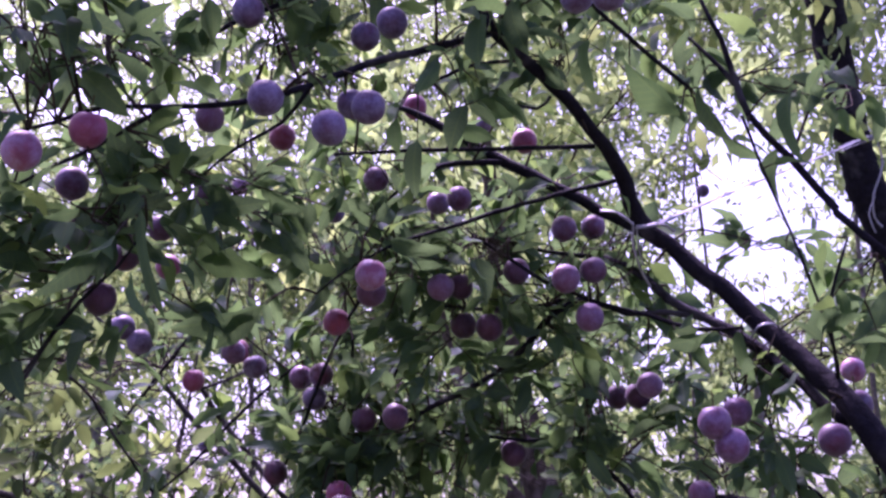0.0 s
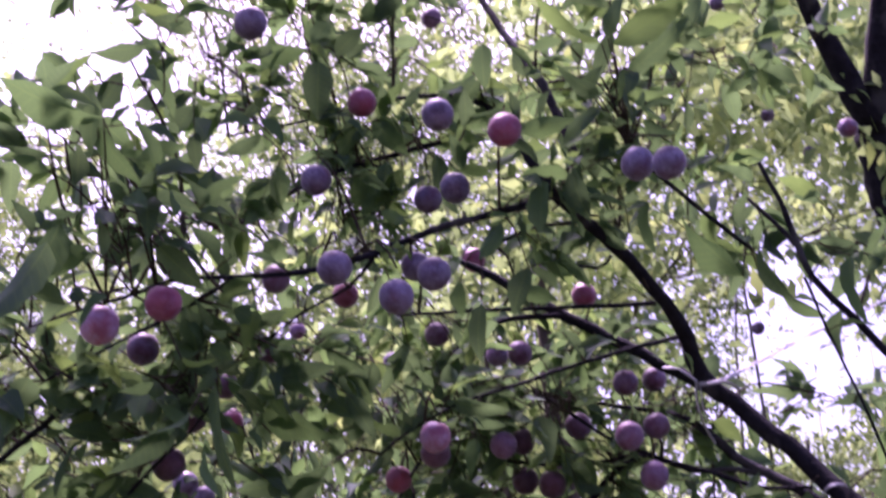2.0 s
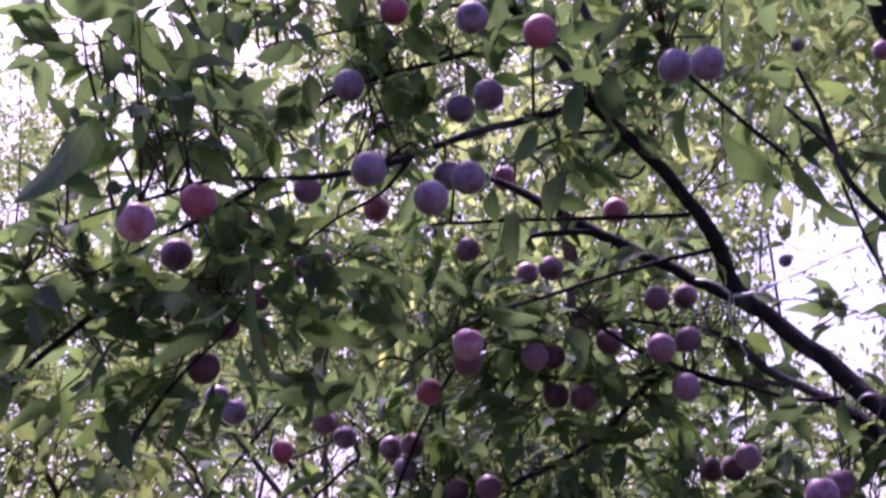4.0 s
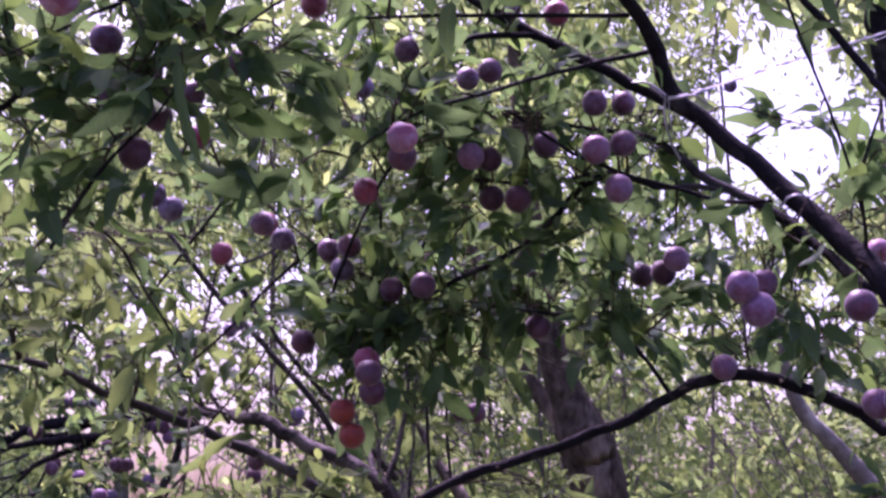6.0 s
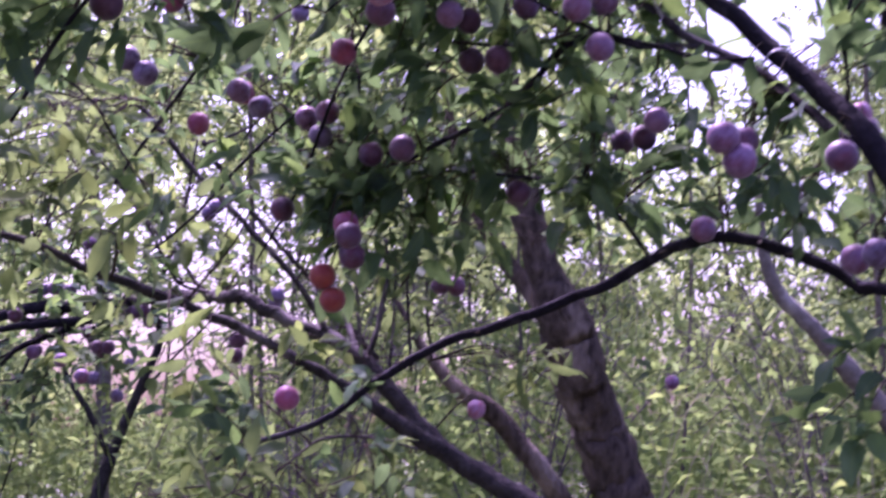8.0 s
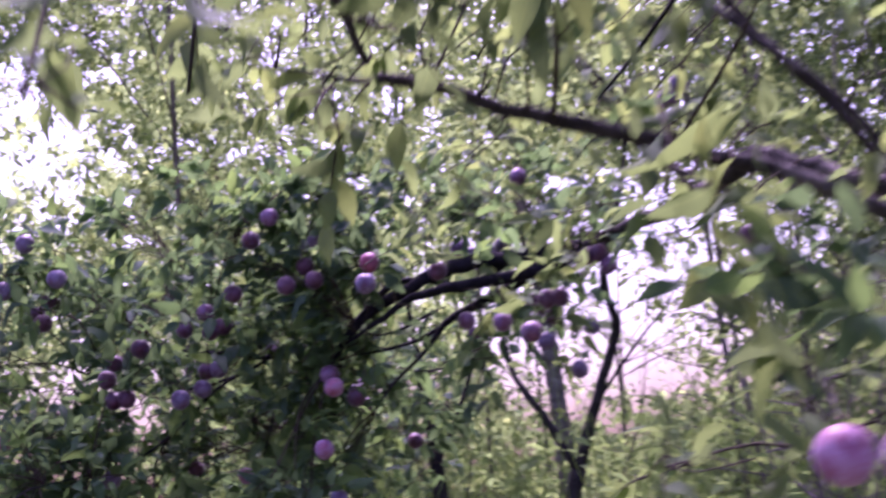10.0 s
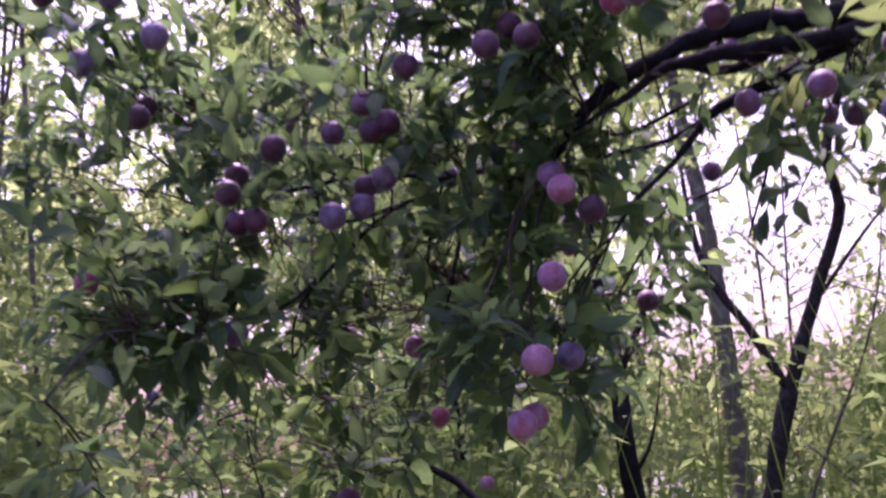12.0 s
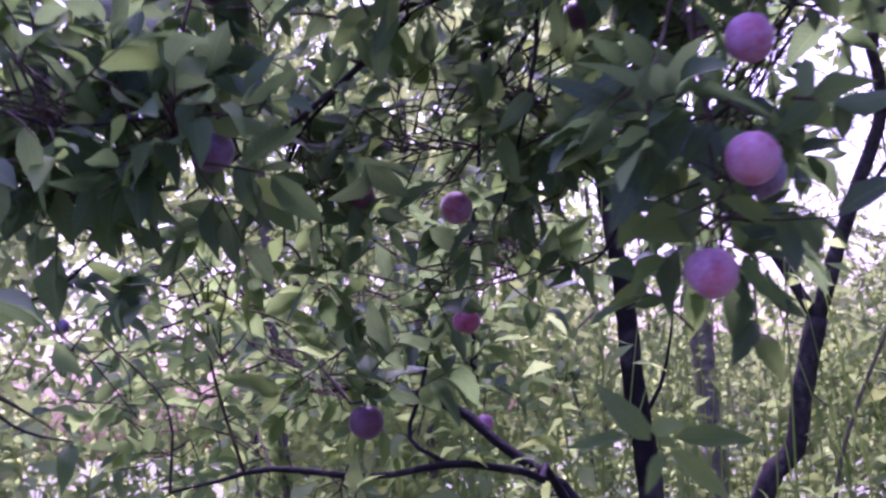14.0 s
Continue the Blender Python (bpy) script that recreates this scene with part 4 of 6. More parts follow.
clump(tree_a, (0.215, 1.500, 2.648), 0.07, 9)
clump(tree_a, (0.293, 1.580, 2.606), 0.07, 9)
clump(tree_a, (0.156, 1.613, 2.522), 0.06, 8)
clump(tree_a, (-0.042, 1.553, 2.626), 0.04, 3)
clump(tree_a, (-0.139, 1.687, 2.569), 0.08, 10)
clump(tree_a, (-0.354, 1.681, 2.790), 0.12, 22)
clump(tree_a, (-0.525, 1.642, 2.390), 0.09, 16)
clump(tree_a, (-0.584, 1.229, 2.319), 0.06, 8)
clump(tree_a, (-0.594, 1.267, 2.123), 0.03, 3)
clump(tree_a, (0.033, 1.515, 2.367), 0.03, 3)
clump(tree_a, (0.121, 1.548, 2.423), 0.04, 4)
clump(tree_a, (-0.549, 1.460, 2.766), 0.10, 22)
clump(tree_a, (-0.203, 1.635, 2.900), 0.12, 26)
clump(tree_a, (0.092, 1.569, 2.840), 0.11, 24)
clump(tree_a, (-0.475, 1.744, 2.876), 0.12, 20)
clump(tree_a, (-0.111, 1.856, 2.913), 0.12, 20)
clump(tree_a, (0.053, 1.906, 2.826), 0.12, 18)
clump(tree_a, (-0.221, 1.880, 2.852), 0.11, 18)
clump(tree_a, (0.418, 1.816, 2.822), 0.12, 18)
clump(tree_a, (0.364, 1.904, 2.632), 0.09, 12)
clump(tree_a, (-0.610, 1.523, 2.398), 0.08, 12)
clump(tree_a, (0.548, 1.895, 2.902), 0.12, 16)
clump(tree_a, (0.079, 1.985, 2.171), 0.11, 26)
clump(tree_a, (0.186, 2.049, 2.101), 0.11, 26)
clump(tree_a, (0.012, 2.055, 2.077), 0.10, 24)
clump(tree_a, (0.310, 1.982, 2.175), 0.09, 18)
clump(tree_a, (0.245, 2.114, 2.026), 0.11, 9)
clump(tree_a, (-0.071, 1.987, 2.167), 0.10, 22)
clump(tree_a, (0.120, 2.120, 2.003), 0.09, 8)
clump(tree_a, (-0.474, 1.520, 1.972), 0.07, 12)
clump(tree_a, (-0.259, 2.327, 2.006), 0.11, 14)
clump(tree_a, (-0.124, 2.250, 1.874), 0.14, 44)
clump(tree_a, (-0.200, 2.262, 1.819), 0.09, 18)
clump(tree_a, (0.041, 2.248, 1.878), 0.12, 26)
clump(tree_a, (0.205, 2.245, 1.881), 0.13, 24)
clump(tree_a, (0.370, 2.243, 1.885), 0.11, 20)
clump(tree_a, (0.320, 2.271, 2.005), 0.11, 16)
clump(tree_a, (0.524, 2.198, 1.846), 0.12, 16)
clump(tree_a, (0.609, 1.947, 1.826), 0.09, 12)
clump(tree_a, (0.531, 1.938, 1.871), 0.05, 5)
clump(tree_a, (0.694, 1.901, 1.539), 0.06, 10)
clump(tree_a, (0.660, 1.921, 1.440), 0.08, 14)
clump(tree_a, (-0.397, 2.395, 1.417), 0.12, 18)
clump(tree_a, (-0.182, 2.552, 1.389), 0.12, 12)
clump(tree_a, (0.763, 1.954, 1.782), 0.07, 8)
clump(tree_a, (-0.407, 1.614, 2.010), 0.05, 7)
clump(tree_b, (-0.678, 3.281, 1.846), 0.11, 16)
clump(tree_b, (-0.877, 3.583, 1.876), 0.12, 14)
clump(tree_b, (-1.139, 3.558, 2.014), 0.19, 22)
clump(tree_b, (-0.863, 3.561, 1.986), 0.19, 22)
clump(tree_b, (-0.570, 3.468, 1.926), 0.15, 16)
clump(tree_b, (0.258, 3.154, 1.926), 0.08, 8)
clump(tree_b, (0.258, 3.122, 1.575), 0.07, 9)
clump(tree_b, (-0.828, 2.517, 2.107), 0.14, 22)
clump(tree_b, (-0.692, 2.707, 2.167), 0.13, 18)
clump(tree_b, (-0.941, 2.750, 1.965), 0.15, 22)
clump(tree_b, (-0.430, 2.645, 1.954), 0.13, 18)
clump(tree_b, (-0.664, 2.947, 1.985), 0.14, 12)
clump(tree_b, (-0.681, 2.423, 1.803), 0.05, 4)
clump(tree_b, (-0.173, 3.277, 1.841), 0.17, 14)
clump(tree_b, (0.095, 3.273, 1.847), 0.17, 26)
clump(tree_b, (0.189, 3.215, 1.624), 0.12, 12)
clump(tree_b, (0.324, 3.048, 1.940), 0.09, 7)
clump(tree_b, (-0.579, 2.665, 1.605), 0.08, 5)
clump(tree_b, (-0.514, 2.677, 1.544), 0.05, 3)
clump(tree_b, (-0.351, 2.857, 1.654), 0.11, 12)
clump(tree_b, (-0.196, 3.016, 1.615), 0.09, 8)
clump(tree_b, (-0.344, 2.976, 1.823), 0.13, 14)
clump(tree_b, (-0.027, 3.200, 1.710), 0.12, 10)
clump(tree_b, (-0.345, 3.390, 1.585), 0.07, 6)
clump(tree_b, (-0.894, 1.837, 1.632), 0.08, 14)
clump(tree_b, (-1.013, 2.271, 1.966), 0.07, 8)
clump(tree_b, (-0.981, 2.603, 1.902), 0.14, 22)
clump(tree_b, (-0.878, 2.808, 2.065), 0.16, 28)
clump(tree_b, (-0.756, 2.572, 1.798), 0.05, 4)
clump(tree_b, (-0.663, 3.188, 1.986), 0.15, 18)
clump(tree_b, (-0.565, 2.447, 1.592), 0.05, 4)
clump(tree_b, (-0.479, 2.473, 1.562), 0.03, 3)
clump(tree_b, (-0.498, 2.717, 1.343), 0.10, 14)
clump(tree_b, (-0.395, 2.647, 1.290), 0.11, 18)
clump(tree_b, (-0.257, 2.685, 1.266), 0.11, 24)
clump(tree_b, (-0.150, 3.272, 1.636), 0.07, 6)
clump(tree_b, (-0.754, 2.934, 2.116), 0.14, 22)
clump(tree_b, (-1.033, 2.514, 1.748), 0.09, 10)
clump(tree_b, (-0.933, 1.843, 1.548), 0.05, 8)
clump(tree_b, (-0.140, 2.611, 1.254), 0.08, 16)
clump(tree_b, (-0.672, 2.792, 1.268), 0.09, 12)
clump(tree_d, (-2.339, 3.540, 1.364), 0.13, 44)
clump(tree_d, (-2.240, 3.651, 1.331), 0.09, 44)
clump(tree_d, (-2.501, 3.820, 1.550), 0.12, 57)
clump(tree_d, (-2.226, 3.364, 1.111), 0.08, 9)
clump(tree_d, (-2.392, 4.280, 1.207), 0.16, 16)
clump(tree_d, (-2.214, 4.152, 1.426), 0.14, 47)
clump(tree_d, (-2.012, 4.184, 1.470), 0.15, 53)
clump(tree_d, (-2.116, 4.280, 1.308), 0.13, 36)
clump(tree_d, (-1.799, 4.002, 1.481), 0.08, 25)
clump(tree_d, (-1.764, 4.044, 1.360), 0.07, 22)
clump(tree_d, (-1.763, 4.070, 1.230), 0.07, 19)
clump(tree_d, (-1.808, 4.103, 1.800), 0.09, 16)
clump(tree_d, (-2.157, 4.265, 1.841), 0.14, 33)
clump(tree_d, (-2.357, 4.157, 1.897), 0.16, 48)
clump(tree_d, (-2.518, 4.089, 1.849), 0.16, 57)
clump(tree_d, (-2.611, 4.028, 1.934), 0.15, 45)
clump(tree_d, (-2.449, 4.178, 1.573), 0.14, 26)
clump(tree_d, (-1.797, 4.950, 1.544), 0.13, 26)
clump(tree_d, (-1.776, 4.716, 1.634), 0.11, 26)
clump(tree_d, (-1.877, 4.704, 1.455), 0.11, 28)
clump(tree_d, (-1.975, 4.219, 1.385), 0.09, 36)
clump(tree_d, (-2.447, 4.110, 1.359), 0.09, 12)
clump(tree_d, (-1.951, 5.136, 1.372), 0.13, 30)
clump(tree_d, (-1.922, 4.085, 1.617), 0.06, 14)
clump(tree_d, (-1.846, 4.102, 1.713), 0.08, 19)
clump(tree_d, (-2.687, 3.816, 1.685), 0.12, 27)
clump(tree_d, (-2.752, 3.863, 1.854), 0.13, 33)
clump(tree_d, (-2.241, 4.229, 1.260), 0.09, 12)
clump(tree_d, (-1.755, 3.653, 1.312), 0.04, 8)
clump(tree_d, (-1.707, 3.678, 1.279), 0.03, 5)
clump(tree_d, (-1.703, 3.744, 1.218), 0.03, 6)
clump(tree_d, (-2.426, 3.642, 1.441), 0.07, 26)
clump(tree_d, (-2.390, 3.712, 1.427), 0.07, 30)
clump(tree_d, (-2.329, 3.791, 1.424), 0.06, 22)
clump(tree_d, (-2.440, 3.714, 1.309), 0.06, 26)
clump(tree_d, (-2.259, 4.698, 1.368), 0.11, 30)
clump(tree_d, (-2.273, 4.669, 1.504), 0.09, 20)
clump(tree_d, (-2.508, 4.622, 1.248), 0.08, 18)
clump(tree_d, (-2.454, 4.650, 1.203), 0.08, 16)
clump(tree_d, (-2.699, 4.209, 1.316), 0.09, 10)
clump(tree_d, (-1.373, 4.149, 2.064), 0.12, 24)
clump(tree_d, (-1.224, 4.221, 2.065), 0.12, 22)
clump(tree_d, (-1.490, 4.155, 2.036), 0.11, 22)
clump(tree_d, (-1.684, 4.047, 2.092), 0.13, 36)
clump(tree_d, (-1.838, 3.975, 2.080), 0.13, 33)
clump(tree_d, (-1.566, 4.047, 2.097), 0.12, 22)
clump(tree_d, (-2.077, 3.917, 2.069), 0.13, 28)
clump(tree_d, (-2.227, 3.852, 2.033), 0.13, 27)
clump(tree_d, (-1.782, 3.971, 1.970), 0.13, 42)
clump(tree_d, (-1.675, 4.042, 1.887), 0.13, 47)
clump(tree_d, (-1.856, 3.973, 1.801), 0.13, 42)
clump(tree_d, (-1.721, 4.061, 1.706), 0.12, 36)
clump(tree_d, (-1.680, 4.111, 1.573), 0.12, 36)
clump(tree_d, (-1.837, 4.032, 1.583), 0.12, 33)
clump(tree_d, (-1.921, 3.967, 1.686), 0.12, 33)
clump(tree_d, (-2.002, 3.966, 2.019), 0.14, 36)
clump(tree_d, (-1.203, 4.187, 1.764), 0.12, 22)
clump(tree_d, (-1.659, 3.853, 1.753), 0.09, 16)
clump(tree_d, (-2.383, 3.606, 1.785), 0.13, 36)
clump(tree_d, (-2.491, 3.530, 1.885), 0.13, 30)
clump(tree_d, (-2.193, 3.744, 1.586), 0.12, 22)
clump(tree_d, (-1.865, 3.833, 1.898), 0.09, 14)
clump(tree_d, (-2.056, 3.772, 1.754), 0.12, 18)
clump(tree_d, (-1.291, 3.683, 1.908), 0.14, 7)
clump(tree_d, (-1.372, 4.022, 1.744), 0.21, 26)
clump(tree_d, (-1.041, 3.903, 1.815), 0.17, 15)
clump(tree_d, (-1.255, 4.039, 1.653), 0.17, 15)
clump(tree_d, (-1.602, 4.022, 1.758), 0.21, 26)
clump(tree_d, (-1.944, 4.169, 1.765), 0.21, 33)
clump(tree_d, (-2.395, 4.056, 1.781), 0.21, 27)
clump(tree_d, (-2.090, 4.179, 1.512), 0.22, 42)
clump(tree_d, (-2.296, 4.042, 1.408), 0.20, 33)
clump(tree_e, (-2.560, 4.186, 1.273), 0.16, 37)
clump(tree_e, (-2.838, 4.290, 1.213), 0.15, 23)
clump(tree_e, (-2.721, 4.655, 1.203), 0.13, 37)
clump(tree_e, (-2.647, 4.696, 1.133), 0.12, 37)
clump(tree_e, (-2.920, 4.699, 1.130), 0.13, 30)
clump(tree_e, (-2.567, 4.730, 1.118), 0.10, 27)
clump(tree_e, (-3.074, 4.726, 1.260), 0.13, 27)
clump(tree_e, (-2.894, 4.777, 1.367), 0.13, 30)
clump(tree_e, (-2.721, 4.580, 1.010), 0.12, 27)
clump(tree_e, (-2.986, 4.693, 1.020), 0.13, 23)
clump(tree_e, (-2.243, 4.786, 0.897), 0.09, 20)
clump(tree_e, (-2.483, 5.078, 1.180), 0.10, 23)
clump(tree_e, (-2.537, 4.556, 0.932), 0.10, 17)
# fruit
plum(tree_a, (-0.288, 1.539, 2.403), BLUE)
plum(tree_a, (-0.126, 1.698, 2.450), BLUE)
plum(tree_a, (-0.078, 1.600, 2.419), BLUE)
plum(tree_a, (-0.238, 1.433, 2.209), BLUE)
plum(tree_a, (-0.153, 1.446, 2.171), BLUE)
plum(tree_a, (-0.105, 1.507, 2.231), BLUE)
plum(tree_a, (-0.145, 1.701, 2.330), BLUE)
plum(tree_a, (-0.385, 1.774, 2.341), MAUVE)
plum(tree_a, (-0.287, 1.933, 2.378), RED)
plum(tree_a, (-0.448, 1.361, 2.129), RED)
plum(tree_a, (-0.517, 1.331, 2.087), PINK)
plum(tree_a, (-0.549, 1.622, 2.162), MAUVE)
plum(tree_a, (-0.125, 2.043, 2.342), MAUVE)
plum(tree_a, (0.030, 2.055, 2.308), MAUVE)
plum(tree_a, (-0.010, 2.253, 2.376), MAUVE)
plum(tree_a, (0.152, 2.020, 2.410), RED)
plum(tree_a, (0.226, 2.073, 2.255), MAUVE)
plum(tree_a, (0.293, 2.166, 2.292), MAUVE)
plum(tree_a, (0.137, 2.099, 2.180), MAUVE)
plum(tree_a, (0.211, 1.935, 2.114), MAUVE)
plum(tree_a, (0.269, 2.011, 2.154), MAUVE)
plum(tree_a, (0.252, 1.957, 2.051), MAUVE)
plum(tree_a, (-0.004, 1.940, 2.100), MAUVE)
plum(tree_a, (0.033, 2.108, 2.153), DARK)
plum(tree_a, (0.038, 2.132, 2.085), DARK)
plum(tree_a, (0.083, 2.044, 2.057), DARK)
plum(tree_a, (-0.111, 1.726, 2.054), PINK)
plum(tree_a, (-0.114, 1.799, 2.048), DARK)
plum(tree_a, (-0.191, 2.041, 2.066), RED)
plum(tree_a, (-0.290, 2.369, 2.040), MAUVE)
plum(tree_a, (-0.238, 2.260, 2.020), MAUVE)
plum(tree_a, (-0.251, 2.275, 1.977), BLUE)
plum(tree_a, (-0.536, 2.490, 2.060), RED)
plum(tree_a, (-0.429, 2.409, 2.105), RED)
plum(tree_a, (-0.385, 2.362, 2.060), BLUE)
plum(tree_a, (-0.491, 1.622, 1.985), DARK)
plum(tree_a, (-0.598, 2.133, 2.081), BLUE)
plum(tree_a, (-0.566, 2.142, 2.056), BLUE)
plum(tree_a, (-0.536, 2.191, 2.219), RED)
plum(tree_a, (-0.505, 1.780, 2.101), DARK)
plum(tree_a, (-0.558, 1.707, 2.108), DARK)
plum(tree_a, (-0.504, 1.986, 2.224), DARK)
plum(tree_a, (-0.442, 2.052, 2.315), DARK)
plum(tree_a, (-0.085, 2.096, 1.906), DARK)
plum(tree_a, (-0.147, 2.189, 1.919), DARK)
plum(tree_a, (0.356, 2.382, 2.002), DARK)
plum(tree_a, (0.370, 2.078, 1.959), MAUVE)
plum(tree_a, (0.381, 2.273, 1.982), DARK)
plum(tree_a, (0.389, 1.680, 1.817), MAUVE)
plum(tree_a, (0.414, 1.690, 1.786), MAUVE)
plum(tree_a, (0.486, 1.932, 1.883), MAUVE)
plum(tree_a, (0.800, 2.257, 2.029), PINK)
plum(tree_a, (0.659, 1.857, 1.879), BLUE)
plum(tree_a, (0.561, 1.688, 1.794), DARK)
plum(tree_a, (-0.186, 2.141, 1.775), RED)
plum(tree_a, (-0.327, 2.322, 1.839), DARK)
plum(tree_a, (0.149, 2.538, 1.921), DARK)
plum(tree_a, (-0.057, 2.189, 2.562), RED)
plum(tree_a, (-0.233, 2.372, 2.403), BLUE)
plum(tree_b, (-1.281, 4.259, 2.116), MAUVE)
plum(tree_b, (-0.757, 3.894, 2.178), BLUE)
plum(tree_b, (0.118, 3.081, 2.941), BLUE)
plum(tree_b, (-0.414, 3.202, 2.589), BLUE)
plum(tree_b, (1.134, 3.723, 3.673), BLUE)
plum(tree_b, (0.929, 3.929, 3.075), BLUE)
plum(tree_b, (-0.580, 3.139, 2.772), MAUVE)
plum(tree_b, (-0.440, 3.230, 3.248), MAUVE)
plum(tree_a, (-0.177, 2.087, 1.744), DARK)
plum(tree_a, (-0.177, 2.185, 1.724), DARK)
plum(tree_a, (-0.231, 2.192, 1.687), ORANGE)
plum(tree_a, (-0.212, 2.200, 1.645), ORANGE)
plum(tree_a, (0.135, 2.255, 1.865), DARK)
plum(tree_a, (0.667, 1.851, 1.682), BLUE)
plum(tree_a, (0.658, 1.924, 1.685), MAUVE)
plum(tree_a, (0.468, 2.167, 1.779), MAUVE)
plum(tree_a, (-0.424, 2.329, 2.083), MAUVE)
plum(tree_b, (-0.307, 2.339, 1.471), RED)
plum(tree_b, (0.085, 3.116, 1.486), PINK)
plum(tree_b, (-0.011, 2.964, 1.786), DARK)
plum(tree_b, (0.027, 2.964, 1.784), DARK)
plum(tree_b, (-0.525, 3.743, 1.862), BLUE)
plum(tree_b, (0.754, 3.927, 1.615), MAUVE)
plum(tree_b, (-1.043, 4.234, 1.829), MAUVE)
plum(tree_b, (-1.110, 4.265, 1.677), BLUE)
plum(tree_b, (-1.158, 4.288, 1.567), BLUE)
plum(tree_b, (-1.133, 3.928, 1.707), DARK)
plum(tree_b, (-1.099, 3.927, 1.708), DARK)
plum(tree_b, (-1.101, 3.666, 1.594), MAUVE)
plum(tree_b, (-1.149, 3.948, 1.608), BLUE)
plum(tree_b, (-1.401, 4.091, 1.702), MAUVE)
plum(tree_b, (-1.253, 3.937, 1.664), MAUVE)
plum(tree_b, (-1.522, 4.399, 1.968), BLUE)
plum(tree_b, (-1.549, 4.599, 1.989), BLUE)
plum(tree_b, (-1.510, 4.598, 1.992), MAUVE)
plum(tree_b, (-1.476, 4.598, 1.990), BLUE)
plum(tree_b, (-1.383, 4.399, 1.960), BLUE)
plum(tree_b, (-1.099, 4.228, 1.860), DARK)
plum(tree_b, (-1.064, 4.227, 1.864), DARK)
plum(tree_b, (-0.586, 3.396, 1.685), DARK)
plum(tree_b, (-1.405, 3.910, 1.807), DARK)
plum(tree_b, (-0.748, 1.757, 1.699), MAUVE)
plum(tree_b, (-0.415, 2.164, 1.258), PINK)
plum(tree_b, (-0.363, 2.086, 1.253), PINK)
plum(tree_b, (-0.559, 3.947, 1.868), BLUE)
plum(tree_b, (-0.795, 3.958, 2.168), BLUE)
plum(tree_b, (-0.618, 3.556, 1.655), DARK)
plum(tree_b, (-1.436, 3.538, 1.724), BLUE)
plum(tree_a, (-0.363, 1.341, 2.551), BLUE)
plum(tree_a, (-0.233, 1.618, 2.589), RED)
plum(tree_a, (-0.100, 1.459, 2.467), BLUE)
plum(tree_a, (-0.002, 1.423, 2.418), RED)
plum(tree_a, (0.188, 1.453, 2.377), BLUE)
plum(tree_a, (0.225, 1.406, 2.352), BLUE)
plum(tree_a, (-0.157, 2.276, 3.234), MAUVE)
plum(tree_b, (0.885, 2.579, 3.096), MAUVE)
plum(tree_b, (0.680, 2.955, 3.768), BLUE)
plum(tree_b, (0.977, 3.637, 3.778), BLUE)
plum(tree_d, (-1.730, 3.749, 1.151), PINK)
plum(tree_d, (-1.678, 3.697, 1.243), PINK)
plum(tree_d, (-1.679, 3.788, 1.383), PINK)
plum(tree_d, (-1.667, 3.829, 1.534), PINK)
plum(tree_d, (-1.701, 3.876, 1.572), MAUVE)
plum(tree_d, (-1.646, 3.914, 1.512), DARK)
plum(tree_d, (-1.638, 4.833, 1.773), DARK)
plum(tree_d, (-2.169, 4.252, 1.351), PINK)
plum(tree_d, (-2.297, 4.185, 1.378), DARK)
plum(tree_d, (-2.283, 4.147, 1.043), DARK)
plum(tree_d, (-2.020, 3.870, 1.617), BLUE)
plum(tree_d, (-2.090, 3.924, 1.621), DARK)
plum(tree_d, (-2.063, 3.859, 1.568), BLUE)
plum(tree_d, (-2.077, 3.777, 1.536), BLUE)
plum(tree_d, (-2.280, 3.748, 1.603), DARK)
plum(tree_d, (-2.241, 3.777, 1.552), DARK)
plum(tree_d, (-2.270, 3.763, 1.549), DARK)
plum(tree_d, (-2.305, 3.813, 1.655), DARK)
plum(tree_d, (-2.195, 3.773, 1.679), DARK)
plum(tree_d, (-2.074, 3.899, 1.776), MAUVE)
plum(tree_d, (-2.176, 3.952, 1.748), MAUVE)
plum(tree_d, (-2.038, 3.925, 1.739), DARK)
plum(tree_d, (-2.069, 3.913, 1.725), DARK)
plum(tree_d, (-2.588, 3.842, 1.824), DARK)
plum(tree_d, (-2.616, 3.930, 1.879), DARK)
plum(tree_d, (-2.060, 4.234, 1.700), BLUE)
plum(tree_d, (-1.970, 4.293, 1.625), DARK)
plum(tree_d, (-1.716, 4.456, 1.422), DARK)
plum(tree_d, (-1.385, 4.657, 1.831), DARK)
plum(tree_d, (-1.325, 4.569, 1.791), DARK)
plum(tree_d, (-1.252, 4.399, 1.734), DARK)
plum(tree_d, (-2.303, 4.625, 1.221), RED)
plum(tree_d, (-2.584, 3.717, 1.469), RED)
plum(tree_d, (-3.084, 5.046, 1.254), RED)
plum(tree_d, (-1.750, 3.852, 1.167), PINK)
plum(tree_d, (-1.793, 4.233, 1.561), BLUE)
plum(tree_d, (-2.072, 4.837, 1.645), MAUVE)
plum(tree_d, (-2.060, 4.959, 1.661), MAUVE)
plum(tree_d, (-2.054, 4.856, 1.578), DARK)
plum(tree_d, (-4.157, 5.794, 1.455), BLUE)
plum(tree_d, (-2.649, 5.656, 1.052), PINK)
plum(tree_d, (-2.991, 7.565, 1.198), ORANGE)
plum(tree_d, (-2.547, 3.858, 1.411), DARK)
plum(tree_d, (-1.547, 3.810, 1.831), RED)
plum(tree_d, (-1.732, 3.897, 1.931), BLUE)
plum(tree_d, (-1.711, 3.831, 1.810), DARK)
plum(tree_d, (-1.776, 3.801, 1.799), DARK)
plum(tree_d, (-1.835, 3.832, 1.992), MAUVE)
plum(tree_d, (-1.943, 3.823, 1.801), DARK)
